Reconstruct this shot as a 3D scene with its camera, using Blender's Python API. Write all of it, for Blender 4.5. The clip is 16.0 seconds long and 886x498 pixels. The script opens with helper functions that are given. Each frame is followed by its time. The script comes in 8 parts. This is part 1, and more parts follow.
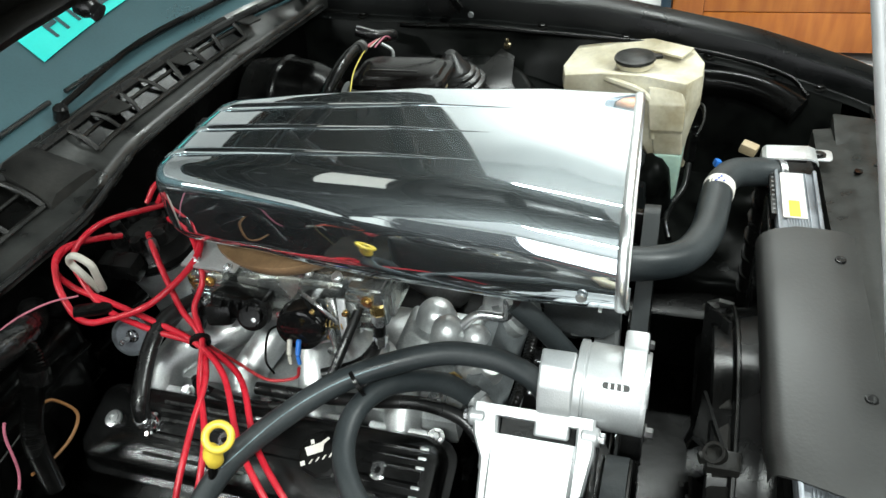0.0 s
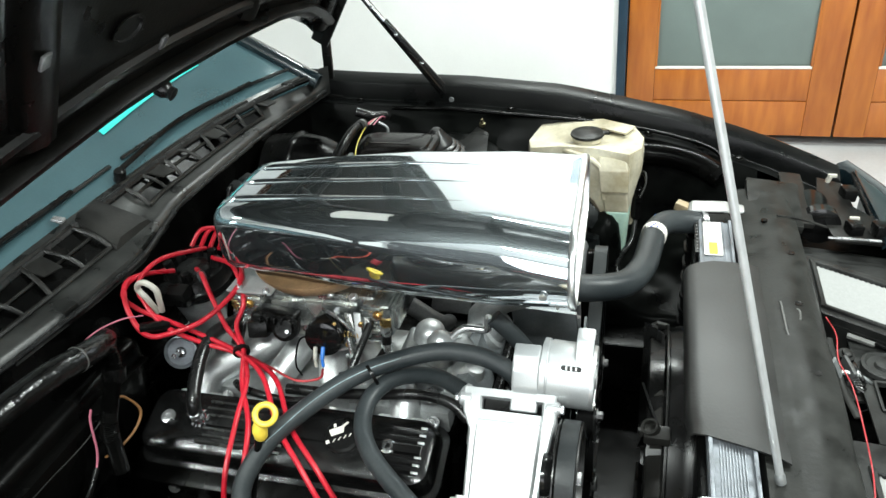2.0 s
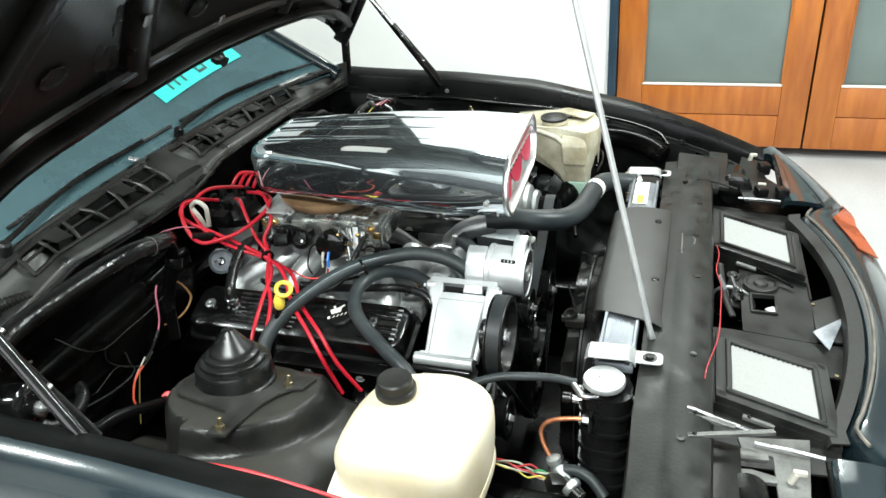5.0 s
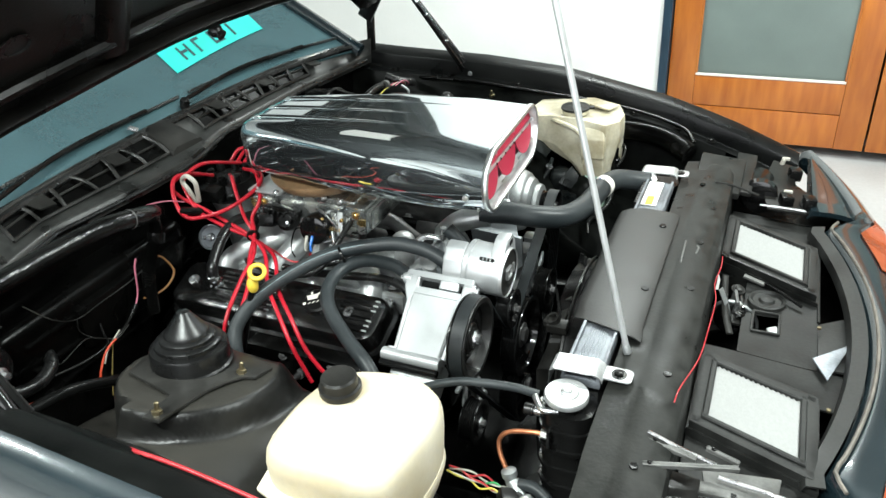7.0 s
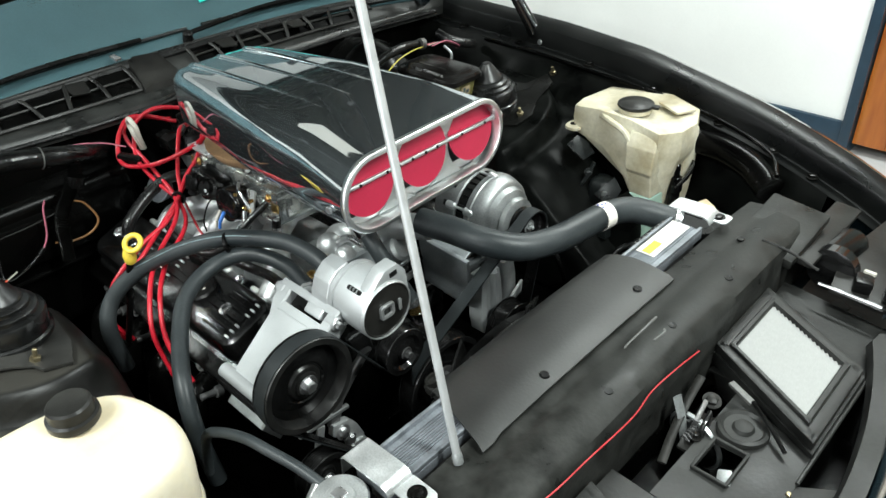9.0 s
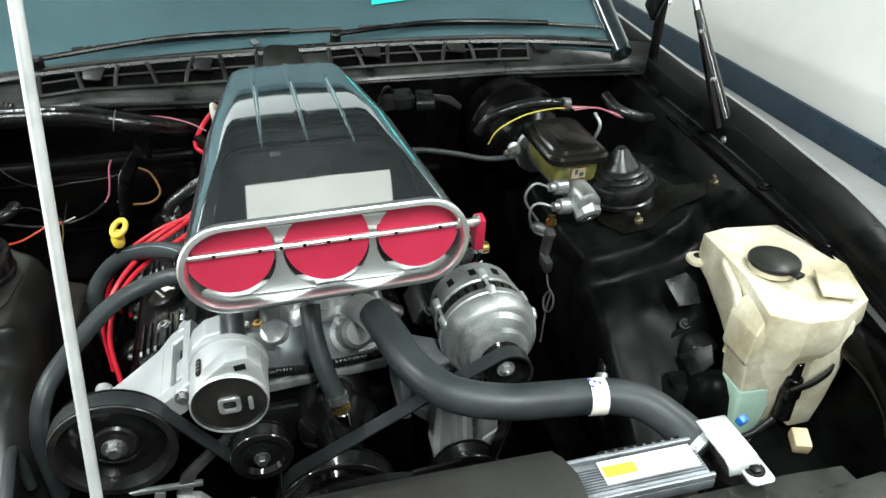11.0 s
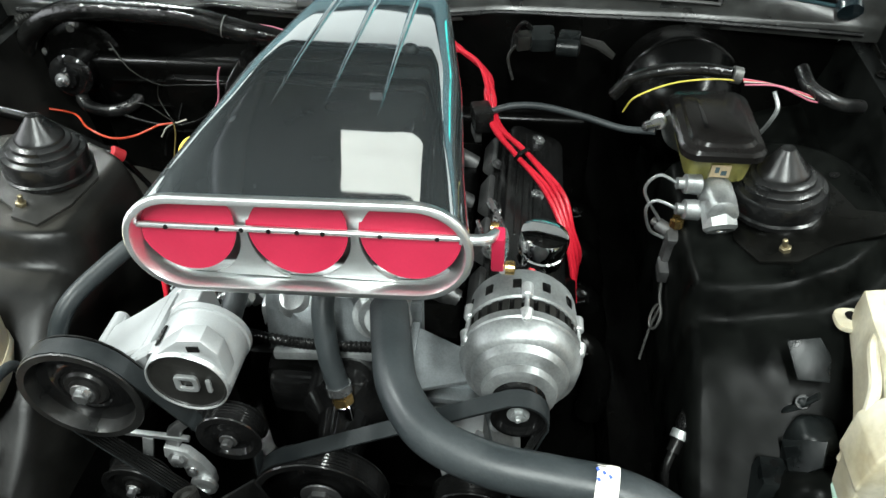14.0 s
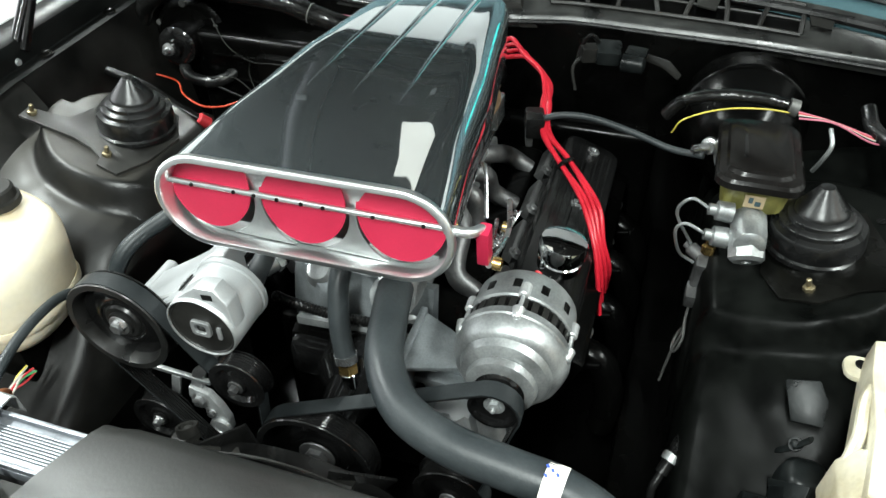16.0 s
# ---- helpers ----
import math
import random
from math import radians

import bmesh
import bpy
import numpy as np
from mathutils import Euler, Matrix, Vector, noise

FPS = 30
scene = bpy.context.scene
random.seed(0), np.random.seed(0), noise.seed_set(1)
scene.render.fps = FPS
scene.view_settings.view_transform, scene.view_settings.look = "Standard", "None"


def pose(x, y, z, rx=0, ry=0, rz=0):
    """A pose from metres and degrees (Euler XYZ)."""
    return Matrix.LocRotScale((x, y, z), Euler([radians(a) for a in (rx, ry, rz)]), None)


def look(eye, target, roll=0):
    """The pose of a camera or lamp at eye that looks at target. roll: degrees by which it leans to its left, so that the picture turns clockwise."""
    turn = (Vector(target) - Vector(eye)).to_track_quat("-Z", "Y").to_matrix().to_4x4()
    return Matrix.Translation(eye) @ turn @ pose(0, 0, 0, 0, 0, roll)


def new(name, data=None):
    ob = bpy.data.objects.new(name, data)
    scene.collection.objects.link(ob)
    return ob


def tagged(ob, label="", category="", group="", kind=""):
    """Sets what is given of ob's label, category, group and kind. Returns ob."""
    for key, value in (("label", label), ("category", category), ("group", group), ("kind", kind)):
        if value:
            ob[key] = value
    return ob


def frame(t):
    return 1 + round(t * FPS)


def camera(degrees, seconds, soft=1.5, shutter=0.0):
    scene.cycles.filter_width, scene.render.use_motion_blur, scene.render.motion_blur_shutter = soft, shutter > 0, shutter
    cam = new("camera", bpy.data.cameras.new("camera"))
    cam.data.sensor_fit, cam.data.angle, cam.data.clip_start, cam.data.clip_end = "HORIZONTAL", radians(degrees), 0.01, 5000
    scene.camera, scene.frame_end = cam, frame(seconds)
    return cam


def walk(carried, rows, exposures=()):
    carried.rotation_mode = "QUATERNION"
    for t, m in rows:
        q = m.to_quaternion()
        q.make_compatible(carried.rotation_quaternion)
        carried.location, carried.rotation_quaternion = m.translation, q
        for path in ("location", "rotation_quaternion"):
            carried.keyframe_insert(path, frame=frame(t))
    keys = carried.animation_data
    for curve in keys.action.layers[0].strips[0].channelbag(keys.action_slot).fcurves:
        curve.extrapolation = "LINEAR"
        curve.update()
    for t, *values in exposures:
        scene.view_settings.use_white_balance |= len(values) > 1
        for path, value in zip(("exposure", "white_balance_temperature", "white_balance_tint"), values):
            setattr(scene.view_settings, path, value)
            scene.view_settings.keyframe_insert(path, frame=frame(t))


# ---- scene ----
cam = camera(61.1, 16.0)
PATH = [
    (0, (0.431, -0.7532, 1.478), (-0.1402, 0.7199, 0.251), -7.4),
    (0.5, (0.4322, -0.7702, 1.497), (-0.1464, 0.714, 0.288), -7.7),
    (1, (0.4234, -0.8409, 1.527), (-0.1303, 0.6677, 0.336), -7.6),
    (1.5, (0.4331, -0.9456, 1.553), (-0.0771, 0.6243, 0.424), -7.1),
    (2, (0.4847, -1.0235, 1.571), (-0.0352, 0.5965, 0.521), -5.8),
    (2.5, (0.5747, -1.1014, 1.568), (-0.0716, 0.4899, 0.543), -6.3),
    (3, (0.6708, -1.1957, 1.574), (-0.0399, 0.3871, 0.579), -5.3),
    (3.5, (0.7053, -1.2658, 1.579), (-0.0213, 0.323, 0.606), -4.7),
    (4, (0.7029, -1.3548, 1.58), (0.045, 0.2712, 0.618), -4.9),
    (4.2, (0.7019, -1.3862, 1.586), (0.0737, 0.2447, 0.614), -5.4),
    (6.3, (0.7077, -1.445, 1.581), (0.1489, 0.2173, 0.619), -4.2),
    (6.5, (0.7189, -1.4233, 1.577), (0.1344, 0.2204, 0.599), -4.5),
    (7, (0.8338, -1.3074, 1.57), (0.0939, 0.2524, 0.56), -4.0),
    (7.5, (0.9466, -1.1916, 1.55), (0.1001, 0.2895, 0.507), -3.9),
    (8, (1.0009, -1.0524, 1.522), (0.0562, 0.3624, 0.47), -3.5),
    (8.5, (1.0643, -0.8826, 1.518), (0.0005, 0.4328, 0.451), -1.9),
    (9, (1.1229, -0.7226, 1.499), (-0.059, 0.4481, 0.39), -3.1),
    (9.5, (1.2164, -0.5439, 1.498), (-0.1937, 0.3679, 0.413), -3.5),
    (9.7, (1.2435, -0.4818, 1.474), (-0.2, 0.3933, 0.401), -4.1),
    (11.8, (1.0943, 0.0846, 1.477), (-0.4741, 0.1615, 0.238), -0.5),
    (12, (1.0831, 0.1012, 1.471), (-0.4569, 0.1224, 0.194), -1.9),
    (12.5, (1.0331, 0.1128, 1.455), (-0.5022, 0.1215, 0.172), -1.5),
    (13, (0.9782, 0.1237, 1.448), (-0.548, 0.1709, 0.157), -0.4),
    (13.5, (0.9519, 0.1626, 1.464), (-0.5957, 0.2191, 0.198), -1.1),
    (14, (0.9441, 0.207, 1.46), (-0.5742, 0.0172, 0.171), -1.3),
    (14.5, (0.9502, 0.229, 1.464), (-0.5577, -0.0462, 0.179), -1.4),
    (15, (0.9536, 0.2415, 1.464), (-0.5343, -0.0784, 0.167), -0.8),
    (15.5, (0.9624, 0.2972, 1.472), (-0.5144, -0.1151, 0.188), -0.8),
    (16, (0.963, 0.3467, 1.479), (-0.4954, -0.1368, 0.199), -0.8),
]
walk(cam, [(t, look(eye, target, roll)) for t, eye, target, roll in PATH], exposures=[(0, -0.40), (1.2, -0.30), (3.5, -0.12), (6.5, -0.10), (9.0, -0.27), (9.7, -0.27), (11.8, 0.10), (16, 0.17)])


# ---- light ----
world = bpy.data.worlds.new("garage_air")
scene.world = world
world.use_nodes = True
world.node_tree.nodes["Background"].inputs[0].default_value = (0.9, 0.97, 1.0, 1)
world.node_tree.nodes["Background"].inputs[1].default_value = 0.04


def area_lamp(name, eye, target, sx, sy, watts, col=(0.92, 1.0, 0.965)):
    d = bpy.data.lights.new(name, "AREA")
    d.shape, d.size, d.size_y, d.energy, d.color = "RECTANGLE", sx, sy, watts, col
    ob = new(name, d)
    ob.matrix_world = look(eye, target)
    return ob


TUBES = [(0.45, 1.75, 80), (1.9, 0.2, 115), (0.3, -1.75, 125), (-2.0, -1.6, 110)]
for tx, ty, w in TUBES:
    area_lamp("tube_light", (tx, ty, 2.62), (tx, ty, 0), 1.25, 0.12, w)
# Soft fill added from an assumed doorway, out of view on the passenger side.
area_lamp("doorway_fill", (0.6, -3.9, 1.3), (0.6, 0, 0.9), 3.2, 2.2, 130, (0.93, 0.97, 1.0))


# ---- materials ----
def mat(name, col, rough=0.5, metal=0.0, var=0.25, scale=9.0, fine=180.0, bump=0.15, rvar=0.12, coat=0.0, tint=None, spec=0.5, sub=0.0, depth=0.0007):
    """Two scales of variation in colour and gloss, and a fine relief."""
    m = bpy.data.materials.new(name)
    m.use_nodes = True
    nt = m.node_tree
    nd, ln = nt.nodes, nt.links
    b = nd["Principled BSDF"]
    tc = nd.new("ShaderNodeTexCoord")
    n1, n2 = nd.new("ShaderNodeTexNoise"), nd.new("ShaderNodeTexNoise")
    for n, s, dt in ((n1, scale, 5), (n2, fine, 3)):
        n.inputs["Scale"].default_value, n.inputs["Detail"].default_value = s, dt
        ln.new(tc.outputs["Object"], n.inputs["Vector"])
    ramp = nd.new("ShaderNodeValToRGB")
    c2 = tint or tuple(min(1, c * (1 + var) + 0.02 * var) for c in col)
    c1 = tuple(c * (1 - var) for c in col)
    ramp.color_ramp.elements[0].position, ramp.color_ramp.elements[1].position = 0.32, 0.70
    ramp.color_ramp.elements[0].color, ramp.color_ramp.elements[1].color = (*c1, 1), (*c2, 1)
    ln.new(n1.outputs[0], ramp.inputs[0])
    mix = nd.new("ShaderNodeMix")
    mix.data_type, mix.blend_type = "RGBA", "MULTIPLY"
    mix.inputs[0].default_value = min(1.0, var * 1.2)
    g = nd.new("ShaderNodeValToRGB")
    g.color_ramp.elements[0].position, g.color_ramp.elements[1].position = 0.3, 0.62
    g.color_ramp.elements[0].color = (0.5, 0.5, 0.5, 1)
    ln.new(n2.outputs[0], g.inputs[0])
    ln.new(ramp.outputs[0], mix.inputs[6])
    ln.new(g.outputs[0], mix.inputs[7])
    ln.new(mix.outputs[2], b.inputs["Base Color"])
    mr = nd.new("ShaderNodeMapRange")
    mr.inputs[1].default_value, mr.inputs[2].default_value = 0.3, 0.7
    mr.inputs[3].default_value, mr.inputs[4].default_value = max(0.01, rough - rvar), min(1, rough + rvar)
    ln.new(n1.outputs[0], mr.inputs[0])
    ln.new(mr.outputs[0], b.inputs["Roughness"])
    b.inputs["Metallic"].default_value = metal
    b.inputs["Coat Weight"].default_value = coat
    b.inputs["Coat Roughness"].default_value = 0.06
    b.inputs["Specular IOR Level"].default_value = spec
    if sub:
        b.inputs["Subsurface Weight"].default_value = sub
        b.inputs["Subsurface Radius"].default_value = (0.02, 0.016, 0.01)
        b.inputs["Subsurface Scale"].default_value = 0.5
    if bump:
        bp = nd.new("ShaderNodeBump")
        bp.inputs["Strength"].default_value, bp.inputs["Distance"].default_value = bump, depth
        ln.new(n2.outputs[0], bp.inputs["Height"])
        ln.new(bp.outputs[0], b.inputs["Normal"])
    return m


def polished(name, col, rough, wave, wscale, haze=0.0):
    """Bright metal with a gently wavy face and fine scratches."""
    m = mat(name, col, rough, 1.0, 0.06, 12, 400, 0, 0.015)
    nd, ln = m.node_tree.nodes, m.node_tree.links
    n = nd.new("ShaderNodeTexNoise")
    n.inputs["Scale"].default_value = wscale
    tc = nd.new("ShaderNodeTexCoord")
    ln.new(tc.outputs["Object"], n.inputs["Vector"])
    bp = nd.new("ShaderNodeBump")
    bp.inputs["Strength"].default_value, bp.inputs["Distance"].default_value = wave, 0.01
    ln.new(n.outputs[0], bp.inputs["Height"])
    ln.new(bp.outputs[0], nd["Principled BSDF"].inputs["Normal"])
    if haze:
        b2 = nd.new("ShaderNodeBsdfPrincipled")
        b2.inputs["Base Color"].default_value = (col[0] * 0.94, col[1], col[2], 1)
        b2.inputs["Metallic"].default_value, b2.inputs["Roughness"].default_value = 1.0, 0.45
        mx = nd.new("ShaderNodeMixShader")
        mx.inputs[0].default_value = haze
        ln.new(nd["Principled BSDF"].outputs[0], mx.inputs[1])
        ln.new(b2.outputs[0], mx.inputs[2])
        ln.new(mx.outputs[0], nd["Material Output"].inputs[0])
    return m


CHROME = polished("polished_aluminium", (0.85, 0.905, 0.94), 0.035, 0.03, 9, 0.085)
LOOM = mat("wrinkled_gloss_tape", (0.0030, 0.0031, 0.0030), 0.20, 0.0, 0.4, 20, 70, 0.9, 0.08, tint=(0.008, 0.008, 0.0076), spec=0.32, depth=0.002)
OLD_WIRE = mat("aged_yellow_wire", (0.22, 0.16, 0.05), 0.5, 0.0, 0.3, 30, 300, 0.1)
HOSE_INK = mat("faded_hose_print", (0.16, 0.22, 0.24), 0.6, 0.0, 0.3, 60, 300, 0)
CHROME_SMALL = polished("chrome_plate", (0.85, 0.85, 0.86), 0.06, 0.03, 40)
BEZEL = polished("brushed_bezel", (0.74, 0.76, 0.76), 0.34, 0.02, 60)
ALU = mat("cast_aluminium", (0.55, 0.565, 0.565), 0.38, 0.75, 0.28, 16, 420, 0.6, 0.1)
ALU_PAINT = mat("silver_painted_casting", (0.46, 0.475, 0.48), 0.38, 0.5, 0.10, 12, 500, 0.4, 0.08)
ALU_DULL = mat("weathered_aluminium", (0.36, 0.375, 0.375), 0.45, 0.8, 0.3, 18, 300, 0.5)
ALU_CAST = mat("grey_sand_cast_aluminium", (0.25, 0.27, 0.28), 0.42, 0.7, 0.25, 22, 380, 0.6, 0.1)
# Dark metal, also used where aluminium castings lie in shade.
DARK_METAL = mat("dim_oxidised_shaded_metal", (0.13, 0.13, 0.13), 0.45, 0.7, 0.35, 20, 300, 0.4)
STEEL = mat("bare_steel", (0.58, 0.585, 0.59), 0.28, 0.95, 0.15, 30, 400, 0.2)
DUST_METAL = mat("dusty_grey_metal", (0.10, 0.10, 0.095), 0.5, 0.3, 0.35, 20, 200, 0.4)
ZINC = mat("zinc_plate", (0.58, 0.63, 0.65), 0.22, 0.92, 0.35, 25, 300, 0.3, tint=(0.74, 0.74, 0.69))
STUD = mat("yellowed_zinc", (0.24, 0.20, 0.12), 0.35, 0.85, 0.35, 60, 300, 0.3)
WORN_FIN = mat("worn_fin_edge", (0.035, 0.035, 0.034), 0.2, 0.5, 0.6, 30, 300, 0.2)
BRASS = mat("brass", (0.62, 0.42, 0.16), 0.28, 0.95, 0.2, 40, 300, 0.2)
ROD = mat("satin_aluminium_rod", (0.46, 0.47, 0.47), 0.42, 0.5, 0.06, 40, 300, 0.05)
COPPER = mat("copper_pipe", (0.62, 0.24, 0.12), 0.35, 0.8, 0.2, 40, 300, 0.2)
PAINT = mat("dark_green_black_car_paint", (0.0045, 0.0125, 0.0165), 0.24, 0.2, 0.3, 3, 900, 0.02, 0.04, 0.9, spec=0.5)
FLANGE = mat("satin_black_wing_edge", (0.0022, 0.0027, 0.0027), 0.34, 0.0, 0.4, 8, 200, 0.3, 0.12, tint=(0.0065, 0.007, 0.0066), spec=0.16)
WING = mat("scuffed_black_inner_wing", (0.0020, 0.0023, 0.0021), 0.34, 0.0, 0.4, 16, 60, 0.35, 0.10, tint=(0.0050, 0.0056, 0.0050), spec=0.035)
BLUE_GREY = mat("worn_blue_black_paint", (0.005, 0.0062, 0.0064), 0.32, 0.0, 0.4, 24, 160, 0.3, 0.1, tint=(0.012, 0.0142, 0.0142), spec=0.16)
BAY = mat("black_bay_paint", (0.0013, 0.0014, 0.0013), 0.26, 0.0, 0.5, 6, 90, 0.35, 0.13, tint=(0.006, 0.006, 0.0052), spec=0.2)
# Near-zero black for parts deep in the bay; shade is in the colour.
DEEP = mat("deep_shade_black_paint", (0.0009, 0.0009, 0.0009), 0.24, 0.0, 0.4, 7, 120, 0.3, 0.1, tint=(0.002, 0.002, 0.0018), spec=0.09)
BAY_DUSTY = mat("dusty_black_paint", (0.018, 0.0177, 0.0165), 0.36, 0.0, 0.3, 9, 120, 0.35, 0.08, tint=(0.040, 0.039, 0.036), spec=0.42)
TOWER = mat("black_tower_paint", (0.0042, 0.0042, 0.0039), 0.36, 0.0, 0.4, 9, 120, 0.3, 0.08, tint=(0.014, 0.0138, 0.0125), spec=0.26)
# Dusty brown mixed in on faces whose normal points up.
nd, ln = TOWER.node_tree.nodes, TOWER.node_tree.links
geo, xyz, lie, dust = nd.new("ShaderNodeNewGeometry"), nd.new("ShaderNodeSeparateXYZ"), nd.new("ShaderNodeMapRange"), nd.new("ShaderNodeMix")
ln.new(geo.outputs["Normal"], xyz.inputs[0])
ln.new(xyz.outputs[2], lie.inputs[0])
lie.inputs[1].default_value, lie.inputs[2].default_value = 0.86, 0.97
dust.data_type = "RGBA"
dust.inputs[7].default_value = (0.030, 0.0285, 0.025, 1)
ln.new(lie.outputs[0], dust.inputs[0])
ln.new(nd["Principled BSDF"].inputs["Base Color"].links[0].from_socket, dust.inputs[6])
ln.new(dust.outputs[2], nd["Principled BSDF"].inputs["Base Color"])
HOODPAINT = mat("hood_underside_black", (0.0016, 0.0017, 0.0016), 0.32, 0.0, 0.4, 5, 140, 0.4, 0.12, tint=(0.005, 0.0047, 0.004), spec=0.14)
SUPPORT = mat("worn_black_support", (0.0150, 0.0155, 0.0142), 0.40, 0.0, 0.25, 26, 150, 0.5, 0.14, tint=(0.026, 0.0265, 0.0245), spec=0.12)
COWL = mat("worn_black_cowl", (0.0045, 0.0049, 0.0046), 0.33, 0.0, 0.45, 15, 150, 0.4, 0.1, tint=(0.030, 0.031, 0.029), spec=0.5)
COVER = mat("dark_rubberised_sheet", (0.0125, 0.0130, 0.0120), 0.46, 0.0, 0.3, 6, 200, 0.3, 0.06, tint=(0.019, 0.019, 0.0178), spec=0.45)
PLASTIC = mat("black_plastic", (0.0019, 0.0019, 0.0018), 0.26, 0.0, 0.3, 10, 200, 0.3, 0.12, spec=0.16)
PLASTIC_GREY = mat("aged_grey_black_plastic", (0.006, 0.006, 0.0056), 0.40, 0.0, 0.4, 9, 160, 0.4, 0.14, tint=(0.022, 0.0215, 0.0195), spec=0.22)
GLOSS = mat("gloss_black_enamel", (0.0022, 0.0022, 0.0022), 0.11, 0.0, 0.3, 12, 260, 0.15, 0.05, 0.1, spec=0.38)
NOSE_PL = mat("dusty_black_nose_plastic", (0.0085, 0.0088, 0.0084), 0.45, 0.0, 0.45, 12, 160, 0.4, 0.14, tint=(0.026, 0.0265, 0.025), spec=0.24)
PULLEY = mat("satin_black_pulley", (0.009, 0.0092, 0.009), 0.34, 0.2, 0.35, 20, 260, 0.3, 0.1, tint=(0.020, 0.020, 0.019), spec=0.5)
LID = mat("moulded_black_lid", (0.0035, 0.003, 0.0027), 0.18, 0.0, 0.3, 12, 260, 0.2, 0.06, spec=0.14)
VCOVER = mat("black_wrinkle_enamel", (0.0024, 0.0024, 0.0024), 0.2, 0.0, 0.3, 12, 500, 0.4, 0.06, 0.15, spec=0.5)
RAIL = mat("dull_blue_grey_alloy", (0.20, 0.215, 0.235), 0.4, 0.6, 0.3, 22, 300, 0.4)
RUBBER = mat("black_rubber", (0.0045, 0.0046, 0.0046), 0.28, 0.0, 0.3, 16, 260, 0.3, 0.08, spec=0.42)
HOSE = mat("grey_black_hose_rubber", (0.021, 0.0262, 0.0285), 0.44, 0.0, 0.25, 12, 240, 0.35, 0.1, tint=(0.034, 0.039, 0.041), spec=0.3)
BELT = mat("ribbed_belt_rubber", (0.011, 0.0135, 0.0145), 0.5, 0.0, 0.2, 20, 260, 0.4, spec=0.3)
RED_ANO = mat("red_anodised_plate", (0.44, 0.016, 0.052), 0.40, 0.15, 0.08, 14, 300, 0.12, 0.06)
RED_WIRE = mat("red_silicone_lead", (0.42, 0.011, 0.023), 0.3, 0.0, 0.15, 18, 300, 0.1, 0.06, spec=0.32)
RED_THIN = mat("red_thin_wire", (0.38, 0.02, 0.026), 0.4, 0.0, 0.2, 30, 300, 0.1)
ORANGE_WIRE = mat("orange_wire", (0.45, 0.05, 0.02), 0.4, 0.0, 0.2, 30, 300, 0.1)
YELLOW = mat("yellow_plastic", (0.74, 0.54, 0.06), 0.38, 0.0, 0.15, 20, 300, 0.1)
YELLOW_WIRE = mat("yellow_wire", (0.52, 0.43, 0.07), 0.4, 0.0, 0.15, 30, 300, 0.1)
WHITE_WIRE = mat("off_white_wire", (0.40, 0.38, 0.33), 0.45, 0.0, 0.15, 30, 300, 0.1)
BLUE_PL = mat("blue_plastic", (0.02, 0.14, 0.5), 0.35, 0.0, 0.15, 30, 300, 0.1)
PINK_WIRE = mat("faded_pink_wire", (0.42, 0.12, 0.17), 0.45, 0.0, 0.15, 30, 300, 0.1)
BROWN_WIRE = mat("brown_wire", (0.2, 0.09, 0.03), 0.5, 0.0, 0.15, 30, 300, 0.1)
GREEN_WIRE = mat("green_wire", (0.03, 0.3, 0.1), 0.45, 0.0, 0.15, 30, 300, 0.1)
RES_WHITE = mat("milky_white_polythene", (0.63, 0.53, 0.36), 0.38, 0.0, 0.08, 6, 120, 0.12, 0.08, sub=0.25, tint=(0.74, 0.68, 0.54))
RES_CREAM = mat("aged_cream_polythene", (0.44, 0.38, 0.25), 0.42, 0.0, 0.22, 13, 120, 0.2, 0.08, sub=0.15, tint=(0.68, 0.64, 0.51))
RES_FLUID = mat("polythene_over_green_fluid", (0.34, 0.48, 0.40), 0.4, 0.0, 0.15, 14, 120, 0.15, 0.08, sub=0.15)
OLIVE = mat("olive_translucent_plastic", (0.17, 0.16, 0.045), 0.4, 0.0, 0.25, 18, 200, 0.15)
GASKET = mat("brown_fibre_disc", (0.20, 0.12, 0.06), 0.5, 0.0, 0.3, 20, 200, 0.3)
# Grey of an unseen wall, kept low to cut the fill light.
WALL_DIM = mat("fill_dimming_wall_grey", (0.24, 0.245, 0.24), 0.6, 0.0, 0.1, 3, 120, 0.08, 0.05)
WALL_WHITE = mat("white_wall_paint", (0.84, 0.84, 0.82), 0.55, 0.0, 0.03, 3, 120, 0.08, 0.05)
CEIL_WHITE = mat("pale_grey_ceiling_paint", (0.47, 0.48, 0.475), 0.7, 0.0, 0.05, 3, 120, 0.1)
BLUE_TRIM = mat("dark_blue_trim_paint", (0.012, 0.035, 0.06), 0.35, 0.0, 0.2, 8, 200, 0.1)
CONCRETE = mat("painted_grey_concrete", (0.46, 0.46, 0.46), 0.45, 0.0, 0.12, 2.2, 60, 0.2, 0.1)
FILTER = mat("white_filter_paper", (0.265, 0.267, 0.26), 0.8, 0.0, 0.07, 150, 700, 0.6)
TEAL = mat("teal_sticker", (0.02, 0.58, 0.52), 0.4, 0.0, 0.06, 10, 200, 0.05)
INK = mat("dark_ink", (0.02, 0.05, 0.06), 0.5, 0.0, 0.1, 20, 200, 0)
PAPER = mat("white_paper_label", (0.74, 0.70, 0.64), 0.5, 0.0, 0.05, 20, 200, 0.05)
YELLOW_LABEL = mat("yellow_label", (0.85, 0.72, 0.03), 0.5, 0.0, 0.05, 20, 200, 0.05)
BLUE_LABEL = mat("blue_print", (0.04, 0.09, 0.4), 0.5, 0.0, 0.1, 20, 200, 0.05)
